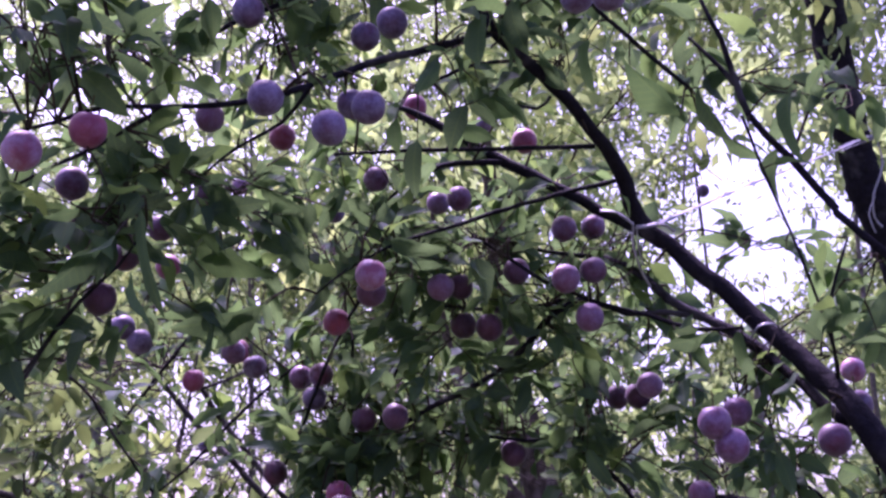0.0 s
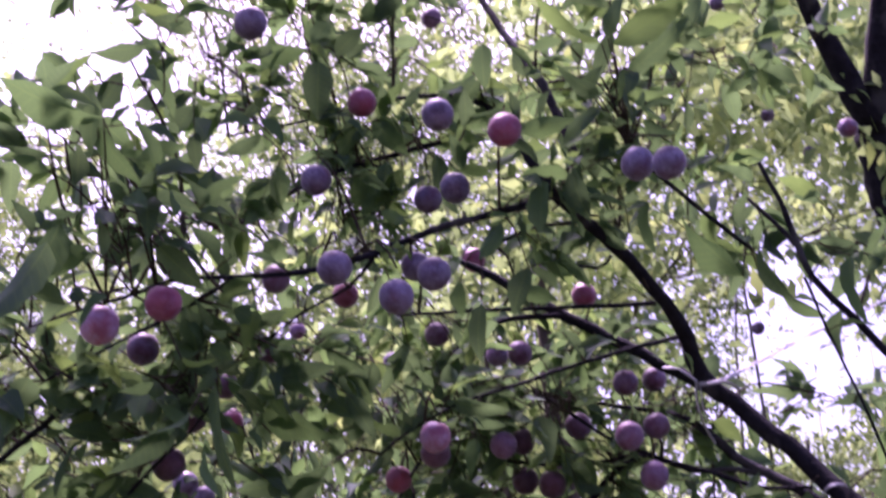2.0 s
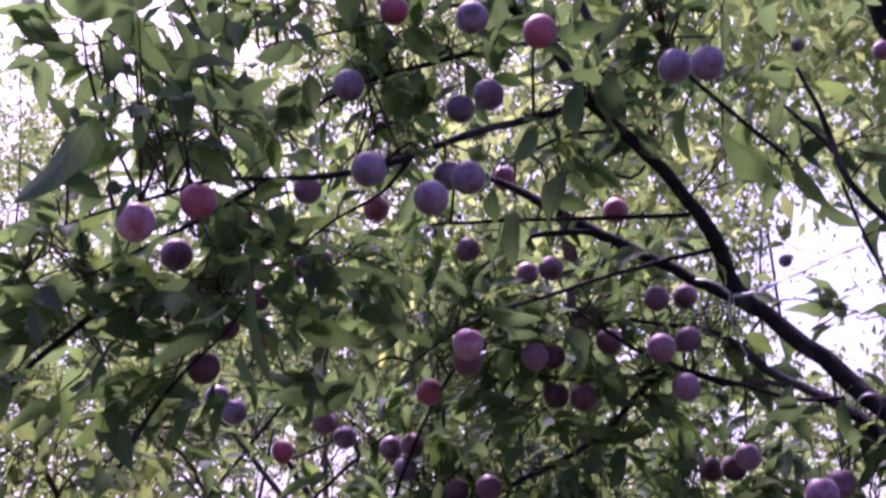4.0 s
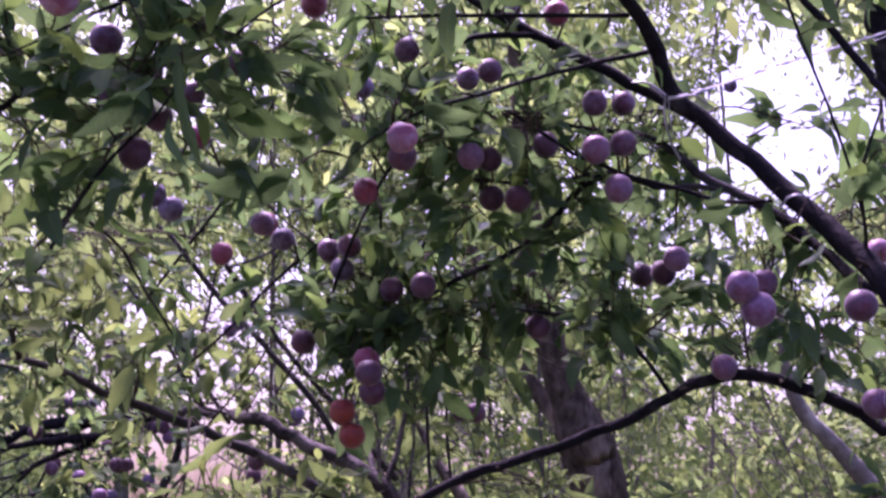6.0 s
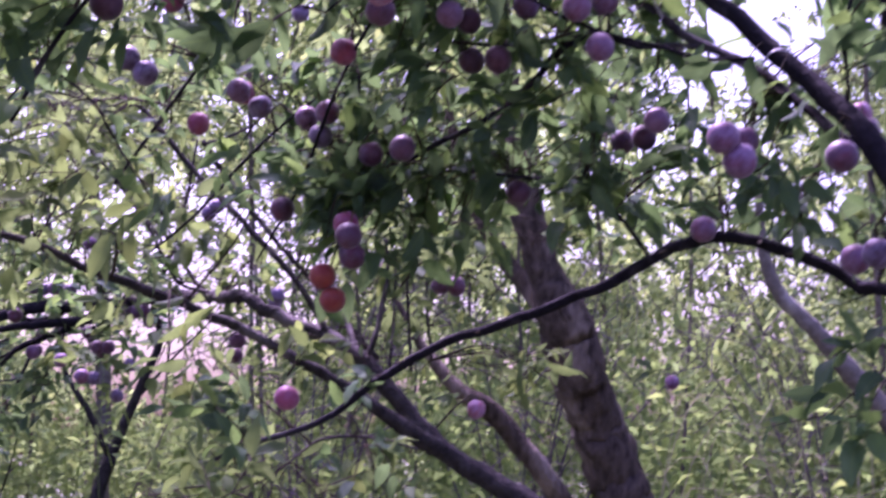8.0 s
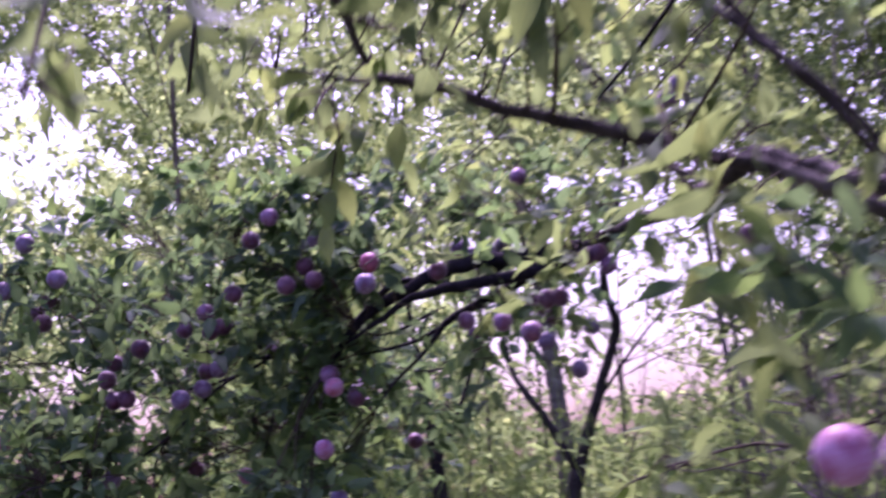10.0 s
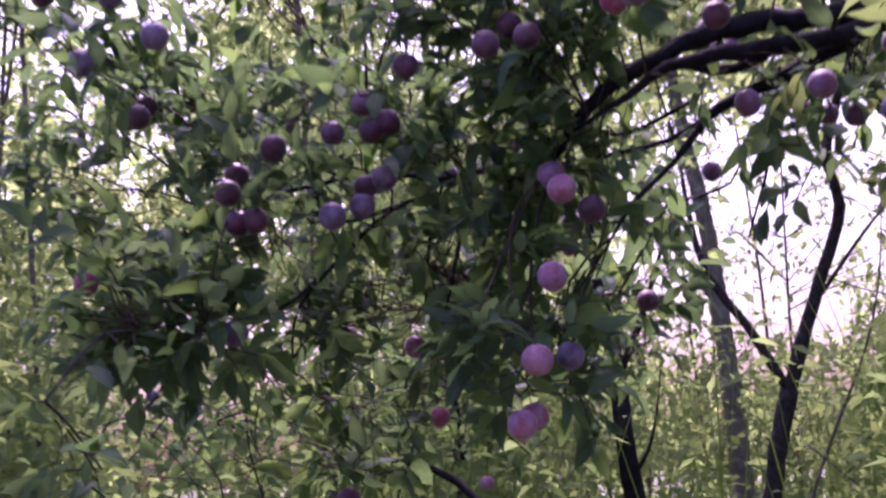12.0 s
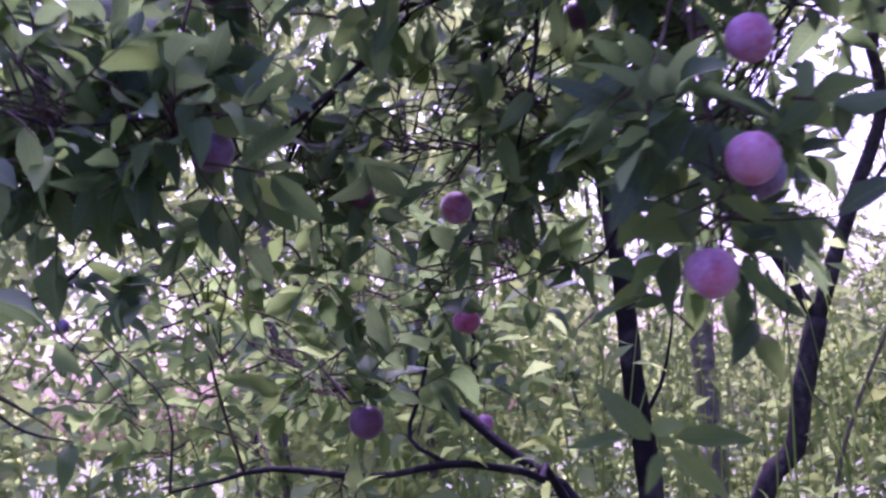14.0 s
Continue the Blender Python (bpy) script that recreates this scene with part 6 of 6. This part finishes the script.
# the stout trunks that can be made out one by one
g0 = np.random.default_rng(77)
# young tree takes the paler plum bark, haze put into its colour
wild_tree("young_tree", "slender dark tree forked low against the bright sky",
          [[(-2.304, 6.876, -0.050, 0.0450), (-2.204, 6.856, 0.250, 0.0430), (-2.084, 6.826, 0.776, 0.0400), (-1.975, 6.865, 0.914, 0.0380), (-1.916, 6.837, 1.143, 0.0354), (-1.852, 6.826, 1.350, 0.0371)],
           [(-1.863, 6.826, 1.311, 0.0280), (-1.759, 6.779, 1.572, 0.0272), (-1.671, 6.733, 1.769, 0.0253), (-1.563, 6.642, 2.013, 0.0217), (-1.579, 6.511, 2.155, 0.0191), (-1.532, 6.412, 2.286, 0.0178), (-1.466, 6.323, 2.411, 0.0146), (-1.381, 6.228, 2.621, 0.0108), (-1.309, 6.153, 3.025, 0.0051)],
           [(-1.847, 6.827, 1.328, 0.0216), (-1.981, 6.758, 1.614, 0.0195), (-2.102, 6.706, 1.819, 0.0164), (-2.159, 6.721, 2.076, 0.0117), (-2.193, 6.737, 2.385, 0.0077), (-2.275, 6.741, 2.773, 0.0038)],
           [(-1.678, 6.741, 1.698, 0.0089), (-1.567, 6.768, 1.846, 0.0081), (-1.461, 6.794, 1.974, 0.0062), (-1.346, 6.822, 2.102, 0.0040), (-1.183, 6.825, 2.353, 0.0019)]],
          LEAF_FAR, BARK_LIT, [(-1.35, 6.15, 3.11), (-2.27, 6.74, 2.94), (-1.01, 6.82, 2.52), (-1.77, 6.40, 3.19), (-2.36, 6.82, 2.52), (-1.18, 6.91, 2.10)], 60, 0.06, 0.35, 1)
wild_tree("thin_black_tree", "thin straight tree with black bark",
          [[(-2.389, 6.504, -0.050, 0.0468), (-2.389, 6.496, 0.492, 0.0424), (-2.398, 6.486, 0.884, 0.0402), (-2.408, 6.436, 1.107, 0.0384), (-2.404, 6.388, 1.352, 0.0332), (-2.407, 6.355, 1.514, 0.0297), (-2.425, 6.300, 1.740, 0.0227), (-2.431, 6.248, 1.984, 0.0139), (-2.475, 6.203, 2.384, 0.0058)],
           [(-2.408, 6.375, 1.412, 0.0190), (-2.338, 6.467, 1.601, 0.0143), (-2.279, 6.548, 1.819, 0.0090), (-2.174, 6.590, 2.126, 0.0044)],
           [(-2.400, 6.452, 1.034, 0.0077), (-2.332, 6.465, 1.144, 0.0071), (-2.287, 6.459, 1.285, 0.0044), (-2.260, 6.461, 1.438, 0.0022)]],
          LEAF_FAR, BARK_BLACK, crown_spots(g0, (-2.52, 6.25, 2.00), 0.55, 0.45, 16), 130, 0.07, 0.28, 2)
wild_tree("grey_tree", "slim upright tree with smooth bark, greyed in colour for haze",
          [[(-2.75, 9.85, -0.05, 0.075), (-2.72, 9.83, 0.8, 0.07), (-2.74, 9.81, 1.7, 0.064), (-2.78, 9.75, 2.6, 0.055), (-2.9, 9.7, 3.6, 0.04), (-2.95, 9.7, 5.0, 0.012)],
           [(-2.76, 9.8, 2.1, 0.03), (-3.1, 9.75, 2.7, 0.02), (-3.3, 9.7, 3.4, 0.008)]],
          LEAF_FAR, BARK_HAZED, crown_spots(g0, (-2.95, 9.7, 4.2), 0.9, 1.0, 14), 90, 0.08, 0.35, 6)
wild_tree("stout_tree", "stout leaning tree with flaking brown bark and knots",
          [[(0.820, 4.45, -0.05, 0.1250), (0.800, 4.38, 0.6, 0.1100), (0.61, 4.242, 1.307, 0.1), (0.54, 4.202, 1.509, 0.094), (0.463, 4.135, 1.7, 0.098), (0.408, 4.085, 1.851, 0.092), (0.351, 4.057, 1.993, 0.062), (0.309, 4.029, 2.137, 0.0576), (0.266, 3.999, 2.29, 0.0528), (0.232, 3.964, 2.462, 0.0468), (0.208, 3.926, 2.654, 0.0408), (0.182, 3.873, 2.922, 0.0324), (0.120, 3.9, 3.6, 0.0096)],
           [(0.49, 4.16, 1.62, 0.0374), (0.343, 4.178, 1.899, 0.0338), (0.222, 4.198, 2.062, 0.0304), (0.128, 4.216, 2.229, 0.0269), (0.073, 4.233, 2.401, 0.0220), (0.005, 4.234, 2.659, 0.0157), (-0.05, 4.25, 3.2, 0.0062)],
           [(0.6, 3.95, 0.9, 0.0374), (0.323, 3.487, 1.276, 0.0324), (0.223, 3.463, 1.401, 0.0314), (0.139, 3.445, 1.495, 0.0304), (0.057, 3.437, 1.541, 0.0253), (-0.027, 3.469, 1.638, 0.0175), (-0.097, 3.501, 1.739, 0.0115), (-0.2, 3.55, 1.95, 0.0043)]],
          LEAF_FAR, BARK_GREY, np.vstack([crown_spots(g0, (0.1, 4.4, 3.5), 1.1, 0.8, 14), crown_spots(g0, (0.3, 4.3, 4.2), 0.7, 0.6, 16), crown_spots(g0, (0.38, 4.7, 3.2), 0.6, 0.45, 16)]), 110, 0.07, 0.3, 3)
wild_tree("leaning_tree", "pale grey leaning trunk among green undergrowth",
          [[(2.680, 4.95, -0.05, 0.0682), (2.330, 4.82, 0.65, 0.0597), (1.878, 4.687, 1.321, 0.0501), (1.742, 4.648, 1.523, 0.0437), (1.606, 4.618, 1.681, 0.0400), (1.447, 4.583, 1.861, 0.0337), (1.312, 4.559, 1.992, 0.0288), (1.243, 4.53, 2.137, 0.0225), (1.216, 4.488, 2.353, 0.0162), (1.180, 4.4, 2.8, 0.0068)],
           [(2.480, 4.87, 0.45, 0.0341), (2.380, 5.0, 1.3, 0.0284), (2.280, 5.1, 2.2, 0.0199), (2.180, 5.2, 3.2, 0.0085)]],
          LEAF_FAR, BARK_HAZED, crown_spots(g0, (1.9, 4.9, 3.3), 0.8, 0.6, 6), 100, 0.07, 0.3, 4)
wild_tree("old_tree", "thick dark forked trunk with split reddish bark",
          [[(1.9, 3.7, -0.05, 0.1200), (1.75, 3.6, 1.2, 0.1000), (1.56, 3.46, 2.1, 0.0840), (1.432, 3.374, 2.453, 0.0736), (1.312, 3.286, 2.706, 0.0616), (1.231, 3.226, 2.88, 0.0535), (1.184, 3.161, 3.07, 0.0495), (1.12, 3.05, 3.36, 0.0528)],
           [(1.11, 3.03, 3.36, 0.0400), (1.014, 2.945, 3.539, 0.0348), (0.948, 2.892, 3.644, 0.0308), (0.907, 2.846, 3.733, 0.0281), (0.85, 2.757, 3.914, 0.0214), (0.7, 2.6, 4.4, 0.0080)],
           [(1.113, 3.04, 3.34, 0.0424), (1.128, 2.95, 3.54, 0.0374), (1.149, 2.871, 3.707, 0.0334), (1.184, 2.757, 3.948, 0.0268), (1.25, 2.6, 4.5, 0.0080)]],
          LEAF_FAR, BARK_DARK, [*crown_spots(g0, (1.45, 3.4, 4.3), 1.0, 0.7, 15), *crown_spots(g0, (0.85, 4.1, 4.35), 0.8, 0.6, 22), (1.1, 3.0, 3.15), (1.45, 3.1, 3.2)], 140, 0.07, 0.3, 5)

# the thicket: ring after ring of young trees
rng = np.random.default_rng(31)
ring = []
for az in np.linspace(-62, 40, 13):
    ring.append((az + 3 * rng.normal(), 5.6 + 0.7 * rng.random(), 5.8 + 1.8 * rng.random()))
for az in np.linspace(-66, 44, 16):
    ring.append((az + 3 * rng.normal(), 8.4 + 1.2 * rng.random(), 9.4 + 2.0 * rng.random()))
for az in (21, 33):
    ring.append((az, 9.4, 10.5 + 1.0 * rng.random()))
for az in np.linspace(-72, 48, 15):
    ring.append((az + 2 * rng.normal(), 14 + 4 * rng.random(), 6.5 + 2.5 * rng.random()))
for az in (75, 105, 140, 175, 210, 245, 275):
    ring.append((az + 5 * rng.normal(), 11 + 3 * rng.random(), 3.6 + 1.0 * rng.random()))
for i, (az, dist, h) in enumerate(ring):
    lean = 0.35 * rng.normal(size=2)
    near, remote = dist < 7, dist > 13
    girth = (0.009 if near else 0.014) + 0.012 * rng.random()
    for k in range(16):
        # the next free spot beside an opening
        a = radians(az + 2.0 * ((k + 1) // 2) * (1 if k % 2 else -1))
        x, y = -0.7 + dist * math.sin(a), 1.3 + dist * math.cos(a)
        stems = grown(rng, x, y, h, lean, girth)
        if remote or clear_of_openings(stems[0]):
            break
    n = (36 if az > 0 else 56) if near else 88
    spots = crown_spots(rng, (x + 0.5 * lean[0], y + 0.5 * lean[1], 0.56 * h), 1.15 if near else 2.3 if remote else 1.5, 0.48 * h, n)
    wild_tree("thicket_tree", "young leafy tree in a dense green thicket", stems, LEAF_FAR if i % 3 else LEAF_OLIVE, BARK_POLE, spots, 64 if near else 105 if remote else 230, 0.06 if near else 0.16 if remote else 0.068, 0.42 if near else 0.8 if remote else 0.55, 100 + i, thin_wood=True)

# thin saplings with small leaves that veil the bright gaps
def sapling(x, y, h, reach, n, seed):
    g = np.random.default_rng(seed)
    ob = tagged(new("sapling"), "thin bare-stemmed sapling with sparse small leaves", "tree", "saplings in the gaps")
    ob.location = (x, y, 0)
    bpy.context.view_layer.update()
    lean = 0.25 * g.normal(size=2)
    stem = smooth_path([(x, y, -0.05, 0.013), (x + 0.3 * lean[0], y + 0.3 * lean[1], 0.4 * h, 0.011), (x + lean[0], y + lean[1], h, 0.003)], 0.12)
    v, f = tube(stem, 7, 0.05, g)
    part("trunk", mesh_from("trunk", v, f, TWIG_GREY), ob)
    V, Fc, P, D, N, S = [], [], [], [], [], []
    for k in range(n):
        s = stem[int((0.22 + 0.75 * g.random()) * (len(stem) - 1)), :3]
        a = 2 * math.pi * g.random()
        d = np.array([math.cos(a), math.sin(a), 0.25 + 0.5 * g.random()])
        l = reach * (0.4 + 0.6 * g.random())
        path = smooth_path([(*s, 0.006), (*(s + 0.5 * l * d + 0.07 * g.normal(size=3)), 0.004), (*(s + l * d + 0.12 * g.normal(size=3) - np.array([0, 0, 0.12 * l])), 0.0015)], 0.1)
        twigs = [path]
        for j in range(4):
            q = path[int((0.3 + 0.65 * g.random()) * (len(path) - 1)), :3]
            e = g.normal(size=3)
            e /= np.linalg.norm(e)
            twigs.append(np.array([[*q, 0.003], [*(q + 0.12 * e + 0.02 * g.normal(size=3)), 0.0024], [*(q + (0.2 + 0.2 * g.random()) * e), 0.0012]]))
        for tw in twigs:
            v, f = tube(tw, 4, 0.0, g, cap=False)
            b = len(V)
            V += v
            Fc += [tuple(i + b for i in q) for q in f]
            for q in range(int(g.integers(3, 8))):
                at = tw[int(g.random() * len(tw)), :3]
                P.append(at + 0.015 * g.normal(size=3))
                D.append(g.normal(size=3) + np.array([0, 0, -0.2]))
                N.append(np.array([0, 0, 1]) + 0.6 * g.normal(size=3))
                S.append(0.045 + 0.03 * g.random())
    part("fine_wood", mesh_from("fine_wood", V, Fc, TWIG_GREY), ob, "thin grey twigs", "stuff")
    P, D, N, S = (np.array(q) for q in (P, D, N, S))
    part("crown", joined_leaves("crown", MID_LEAVES, P, frames(D, N), S, g.integers(0, len(MID_LEAVES), len(P)), LEAF_FAR), ob, "sparse small green leaves", "stuff")


for i, (x, y, h, reach, n) in enumerate(((-2.6, 11.1, 5.2, 1.3, 44), (-3.4, 11.8, 5.4, 1.3, 48), (-1.5, 10.6, 4.4, 1.1, 34), (2.9, 10.0, 4.6, 0.9, 20))):
    sapling(x, y, h, reach, n, 800 + i)

# low bushes between the trunks
for i in range(34):
    a = radians(-68 + 112 * (i + 0.5) / 34 + 3 * rng.normal())
    dist = 5.0 + 4.5 * rng.random()
    x, y = -0.7 + dist * math.sin(a), 1.3 + dist * math.cos(a)
    h = 1.9 + 0.8 * rng.random() + 0.08 * (dist - 5)
    spots = crown_spots(rng, (x, y, 0.54 * h), 0.95, 0.44 * h, 28)
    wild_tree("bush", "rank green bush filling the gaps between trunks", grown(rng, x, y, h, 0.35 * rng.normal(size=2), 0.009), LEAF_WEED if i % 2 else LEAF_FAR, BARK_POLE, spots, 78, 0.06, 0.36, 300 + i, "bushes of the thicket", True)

for i in range(18):
    a = radians(-70 + 116 * (i + 0.5) / 18 + 2 * rng.normal())
    dist = 10.8 + 3.0 * rng.random()
    x, y = -0.7 + dist * math.sin(a), 1.3 + dist * math.cos(a)
    h = 2.0 + 0.6 * rng.random()
    spots = crown_spots(rng, (x, y, 0.5 * h), 1.5, 0.5 * h, 34)
    wild_tree("bush", "rank green bush filling the gaps between trunks", grown(rng, x, y, h, 0.35 * rng.normal(size=2), 0.01), LEAF_WEED if i % 2 else LEAF_FAR, BARK_POLE, spots, 90, 0.12, 0.5, 400 + i, "bushes of the thicket", True)

# leafless bushes: a tangle of thin grey twigs
def bare_bush(x, y, h, seed):
    g = np.random.default_rng(seed)
    ob = tagged(new("leafless_bush"), "leafless bush, a tangle of thin grey twigs", "bush", "bushes of the thicket")
    ob.location = (x, y, 0)
    bpy.context.view_layer.update()
    V, Fc = [], []
    for k in range(9):
        a = 2 * math.pi * g.random()
        o = 0.45 * h * (0.4 + 0.6 * g.random())
        e = np.array([x + o * math.cos(a), y + o * math.sin(a), h * (0.75 + 0.3 * g.random())])
        m = np.array([x + 0.35 * o * math.cos(a), y + 0.35 * o * math.sin(a), 0.5 * h])
        path = smooth_path([(x + 0.05 * math.cos(a), y + 0.05 * math.sin(a), -0.03, 0.006), (*m, 0.0045), (*e, 0.0015)], 0.1)
        v, f = tube(path, 6, 0.05, g)
        part("stem", mesh_from("stem", v, f, TWIG_GREY), ob)
        for j in range(16):
            s = path[int((0.35 + 0.6 * g.random()) * (len(path) - 1)), :3]
            d = g.normal(size=3) + np.array([0, 0, 0.6])
            d /= np.linalg.norm(d)
            l = 0.15 + 0.45 * g.random()
            p2 = np.array([[*s, 0.0035], [*(s + 0.5 * l * d + 0.03 * g.normal(size=3)), 0.0026], [*(s + l * d + 0.06 * g.normal(size=3)), 0.0012]])
            v, f = tube(p2, 4, 0.0, g, cap=False)
            b = len(V)
            V += v
            Fc += [tuple(i + b for i in q) for q in f]
    part("fine_wood", mesh_from("fine_wood", V, Fc, TWIG_GREY), ob, "thin bare grey twigs", "stuff")


for i, (x, y, h) in enumerate(((-0.6, 5.5, 2.7), (1.9, 5.6, 2.9), (0.4, 5.9, 2.6))):
    bare_bush(x, y, h, 700 + i)

# ---------------- tall weeds ----------------
wr = np.random.default_rng(8)
V, Fc = [], []
P, D, N, S = [], [], [], []
for k in range(1000):
    a = radians(-70 + 118 * wr.random())
    dist = 4.6 + 5.5 * wr.random()
    x, y = -0.7 + dist * math.sin(a), 1.0 + dist * math.cos(a)
    h = 1.1 + 0.9 * wr.random() + 0.05 * (dist - 4)
    lean = 0.3 * wr.normal(size=2)
    path = np.array([[x, y, 0, 0.004], [x + 0.3 * lean[0], y + 0.3 * lean[1], h * 0.5, 0.003], [x + lean[0], y + lean[1], h, 0.001]])
    v, f = tube(path, 4, 0, wr, cap=False)
    b = len(V)
    V += v
    Fc += [tuple(i + b for i in q) for q in f]
    for j in range(18):
        t = 0.3 + 0.7 * j / 18
        ang = 2.4 * j + wr.random()
        P.append((x + lean[0] * t * t, y + lean[1] * t * t, h * t))
        D.append((math.cos(ang), math.sin(ang), 0.5 - 0.9 * wr.random()))
        N.append((0.3 * wr.normal(), 0.3 * wr.normal(), 1))
        S.append((0.07 + 0.09 * wr.random()) * (1.2 - 0.6 * t))
weeds = tagged(new("tall_weeds"), "tall yellow-green weeds crowding under the trees", "weeds", kind="stuff")
part("stems", mesh_from("stems", V, Fc, LEAF_WEED), weeds, "upright thin green weed stems", "stuff")
P, D, N, S = (np.array(q) for q in (P, D, N, S))
clear = (open_air(P, wr) | (P[:, 2] < 1.5)) & open_air(P, wr, OPENINGS[-3:])
P, D, N, S = P[clear], D[clear], N[clear], S[clear]
part("leaves", joined_leaves("leaves", FAR_LEAVES, P, frames(D, N), S, wr.integers(0, len(FAR_LEAVES), len(P)), LEAF_WEED), weeds, "narrow yellow-green weed leaves", "stuff")

V, Fc = [], []
for k in range(70):
    x, y = 0.6 + 2.6 * wr.random(), 3.9 + 2.0 * wr.random()
    h, o, a = 1.2 + 0.5 * wr.random(), 0.3 + 0.5 * wr.random(), 2 * math.pi * wr.random()
    e = np.array([math.cos(a), math.sin(a)]) * o
    path = smooth_path([(x, y, 0, 0.0025), (x + 0.15 * e[0], y + 0.15 * e[1], 0.6 * h, 0.0022), (x + 0.5 * e[0], y + 0.5 * e[1], h, 0.0018), (x + e[0], y + e[1], h * 0.93, 0.001)], 0.12)
    v, f = tube(path, 4, 0, wr, cap=False)
    b = len(V)
    V += v
    Fc += [tuple(i + b for i in q) for q in f]
part("dry_stalks", mesh_from("dry_stalks", V, Fc, STRAW), weeds, "pale dry arching grass stalks", "stuff")

# ---------------- string tied round the limb ----------------
def tape(pts, width, turn, seed):
    """Flat plastic tape that twists a little along its way, with a creased edge."""
    g = np.random.default_rng(seed)
    path = smooth_path([(*p, width) for p in pts], 0.02)
    pos = path[:, :3]
    tan = np.gradient(pos, axis=0)
    tan /= np.linalg.norm(tan, axis=1, keepdims=True) + 1e-9
    verts, faces = [], []
    for i, (p, d) in enumerate(zip(pos, tan)):
        u = np.cross(d, (0.35, 0.9, 0.05))
        u /= np.linalg.norm(u) + 1e-9
        w = np.cross(u, d)
        a = turn * math.sin(0.9 * i + seed) + 0.25 * g.normal()
        e, q = math.cos(a) * u + math.sin(a) * w, math.cos(a) * w - math.sin(a) * u
        h = 0.5 * width * (1 + 0.12 * g.normal())
        verts += [p - h * e - 0.0003 * q, p + 0.0009 * q, p + h * e - 0.0003 * q, p - 0.0005 * q]
        if i:
            for k in range(4):
                c, d2 = 4 * (i - 1) + k, 4 * (i - 1) + (k + 1) % 4
                faces.append((c, d2, d2 + 4, c + 4))
    return mesh_from("strand", verts, faces, STRING)


twine = tagged(new("plastic_string"), "frayed white plastic tape tied from limb to trunk", "string")
for k, (pts, width, turn) in enumerate((
        ([(0.326, 1.879, 2.187), (0.356, 1.862, 2.186), (0.438, 1.963, 2.25), (0.626, 2.226, 2.408), (0.847, 2.486, 2.573), (1.17, 2.97, 2.853)], 0.0078, 0.25),
        ([(0.318, 1.859, 2.186), (0.320, 1.870, 2.178), (0.322, 1.888, 2.160), (0.340, 1.931, 2.128), (0.362, 1.969, 2.109)], 0.0045, 0.5),
        ([(0.325, 1.865, 2.186), (0.330, 1.885, 2.155), (0.342, 1.915, 2.132)], 0.003, 0.6),
        ([(0.357, 1.863, 2.188), (0.373, 1.850, 2.179), (0.386, 1.853, 2.170)], 0.005, 0.6),
        ([(0.320, 1.859, 2.184), (0.293, 1.870, 2.211), (0.268, 1.889, 2.220)], 0.0045, 0.5),
        ([(0.500, 1.862, 1.988), (0.504, 1.832, 1.999), (0.517, 1.821, 2.002), (0.538, 1.827, 1.999), (0.541, 1.848, 1.992)], 0.0042, 0.4),
        ([(1.088, 2.982, 2.823), (1.131, 2.976, 2.840), (1.182, 2.971, 2.855)], 0.008, 0.6),
        ([(1.096, 2.985, 2.815), (1.140, 2.978, 2.832), (1.190, 2.972, 2.849)], 0.005, 0.6),
        ([(1.187, 2.968, 2.862), (1.209, 2.996, 2.781), (1.184, 3.024, 2.701), (1.187, 3.044, 2.642), (1.209, 3.053, 2.617)], 0.006, 0.5),
        ([(1.191, 3.035, 2.700), (1.171, 3.041, 2.649), (1.190, 3.058, 2.602)], 0.005, 0.5))):
    part("strand", tape(pts, width, turn, k), twine)
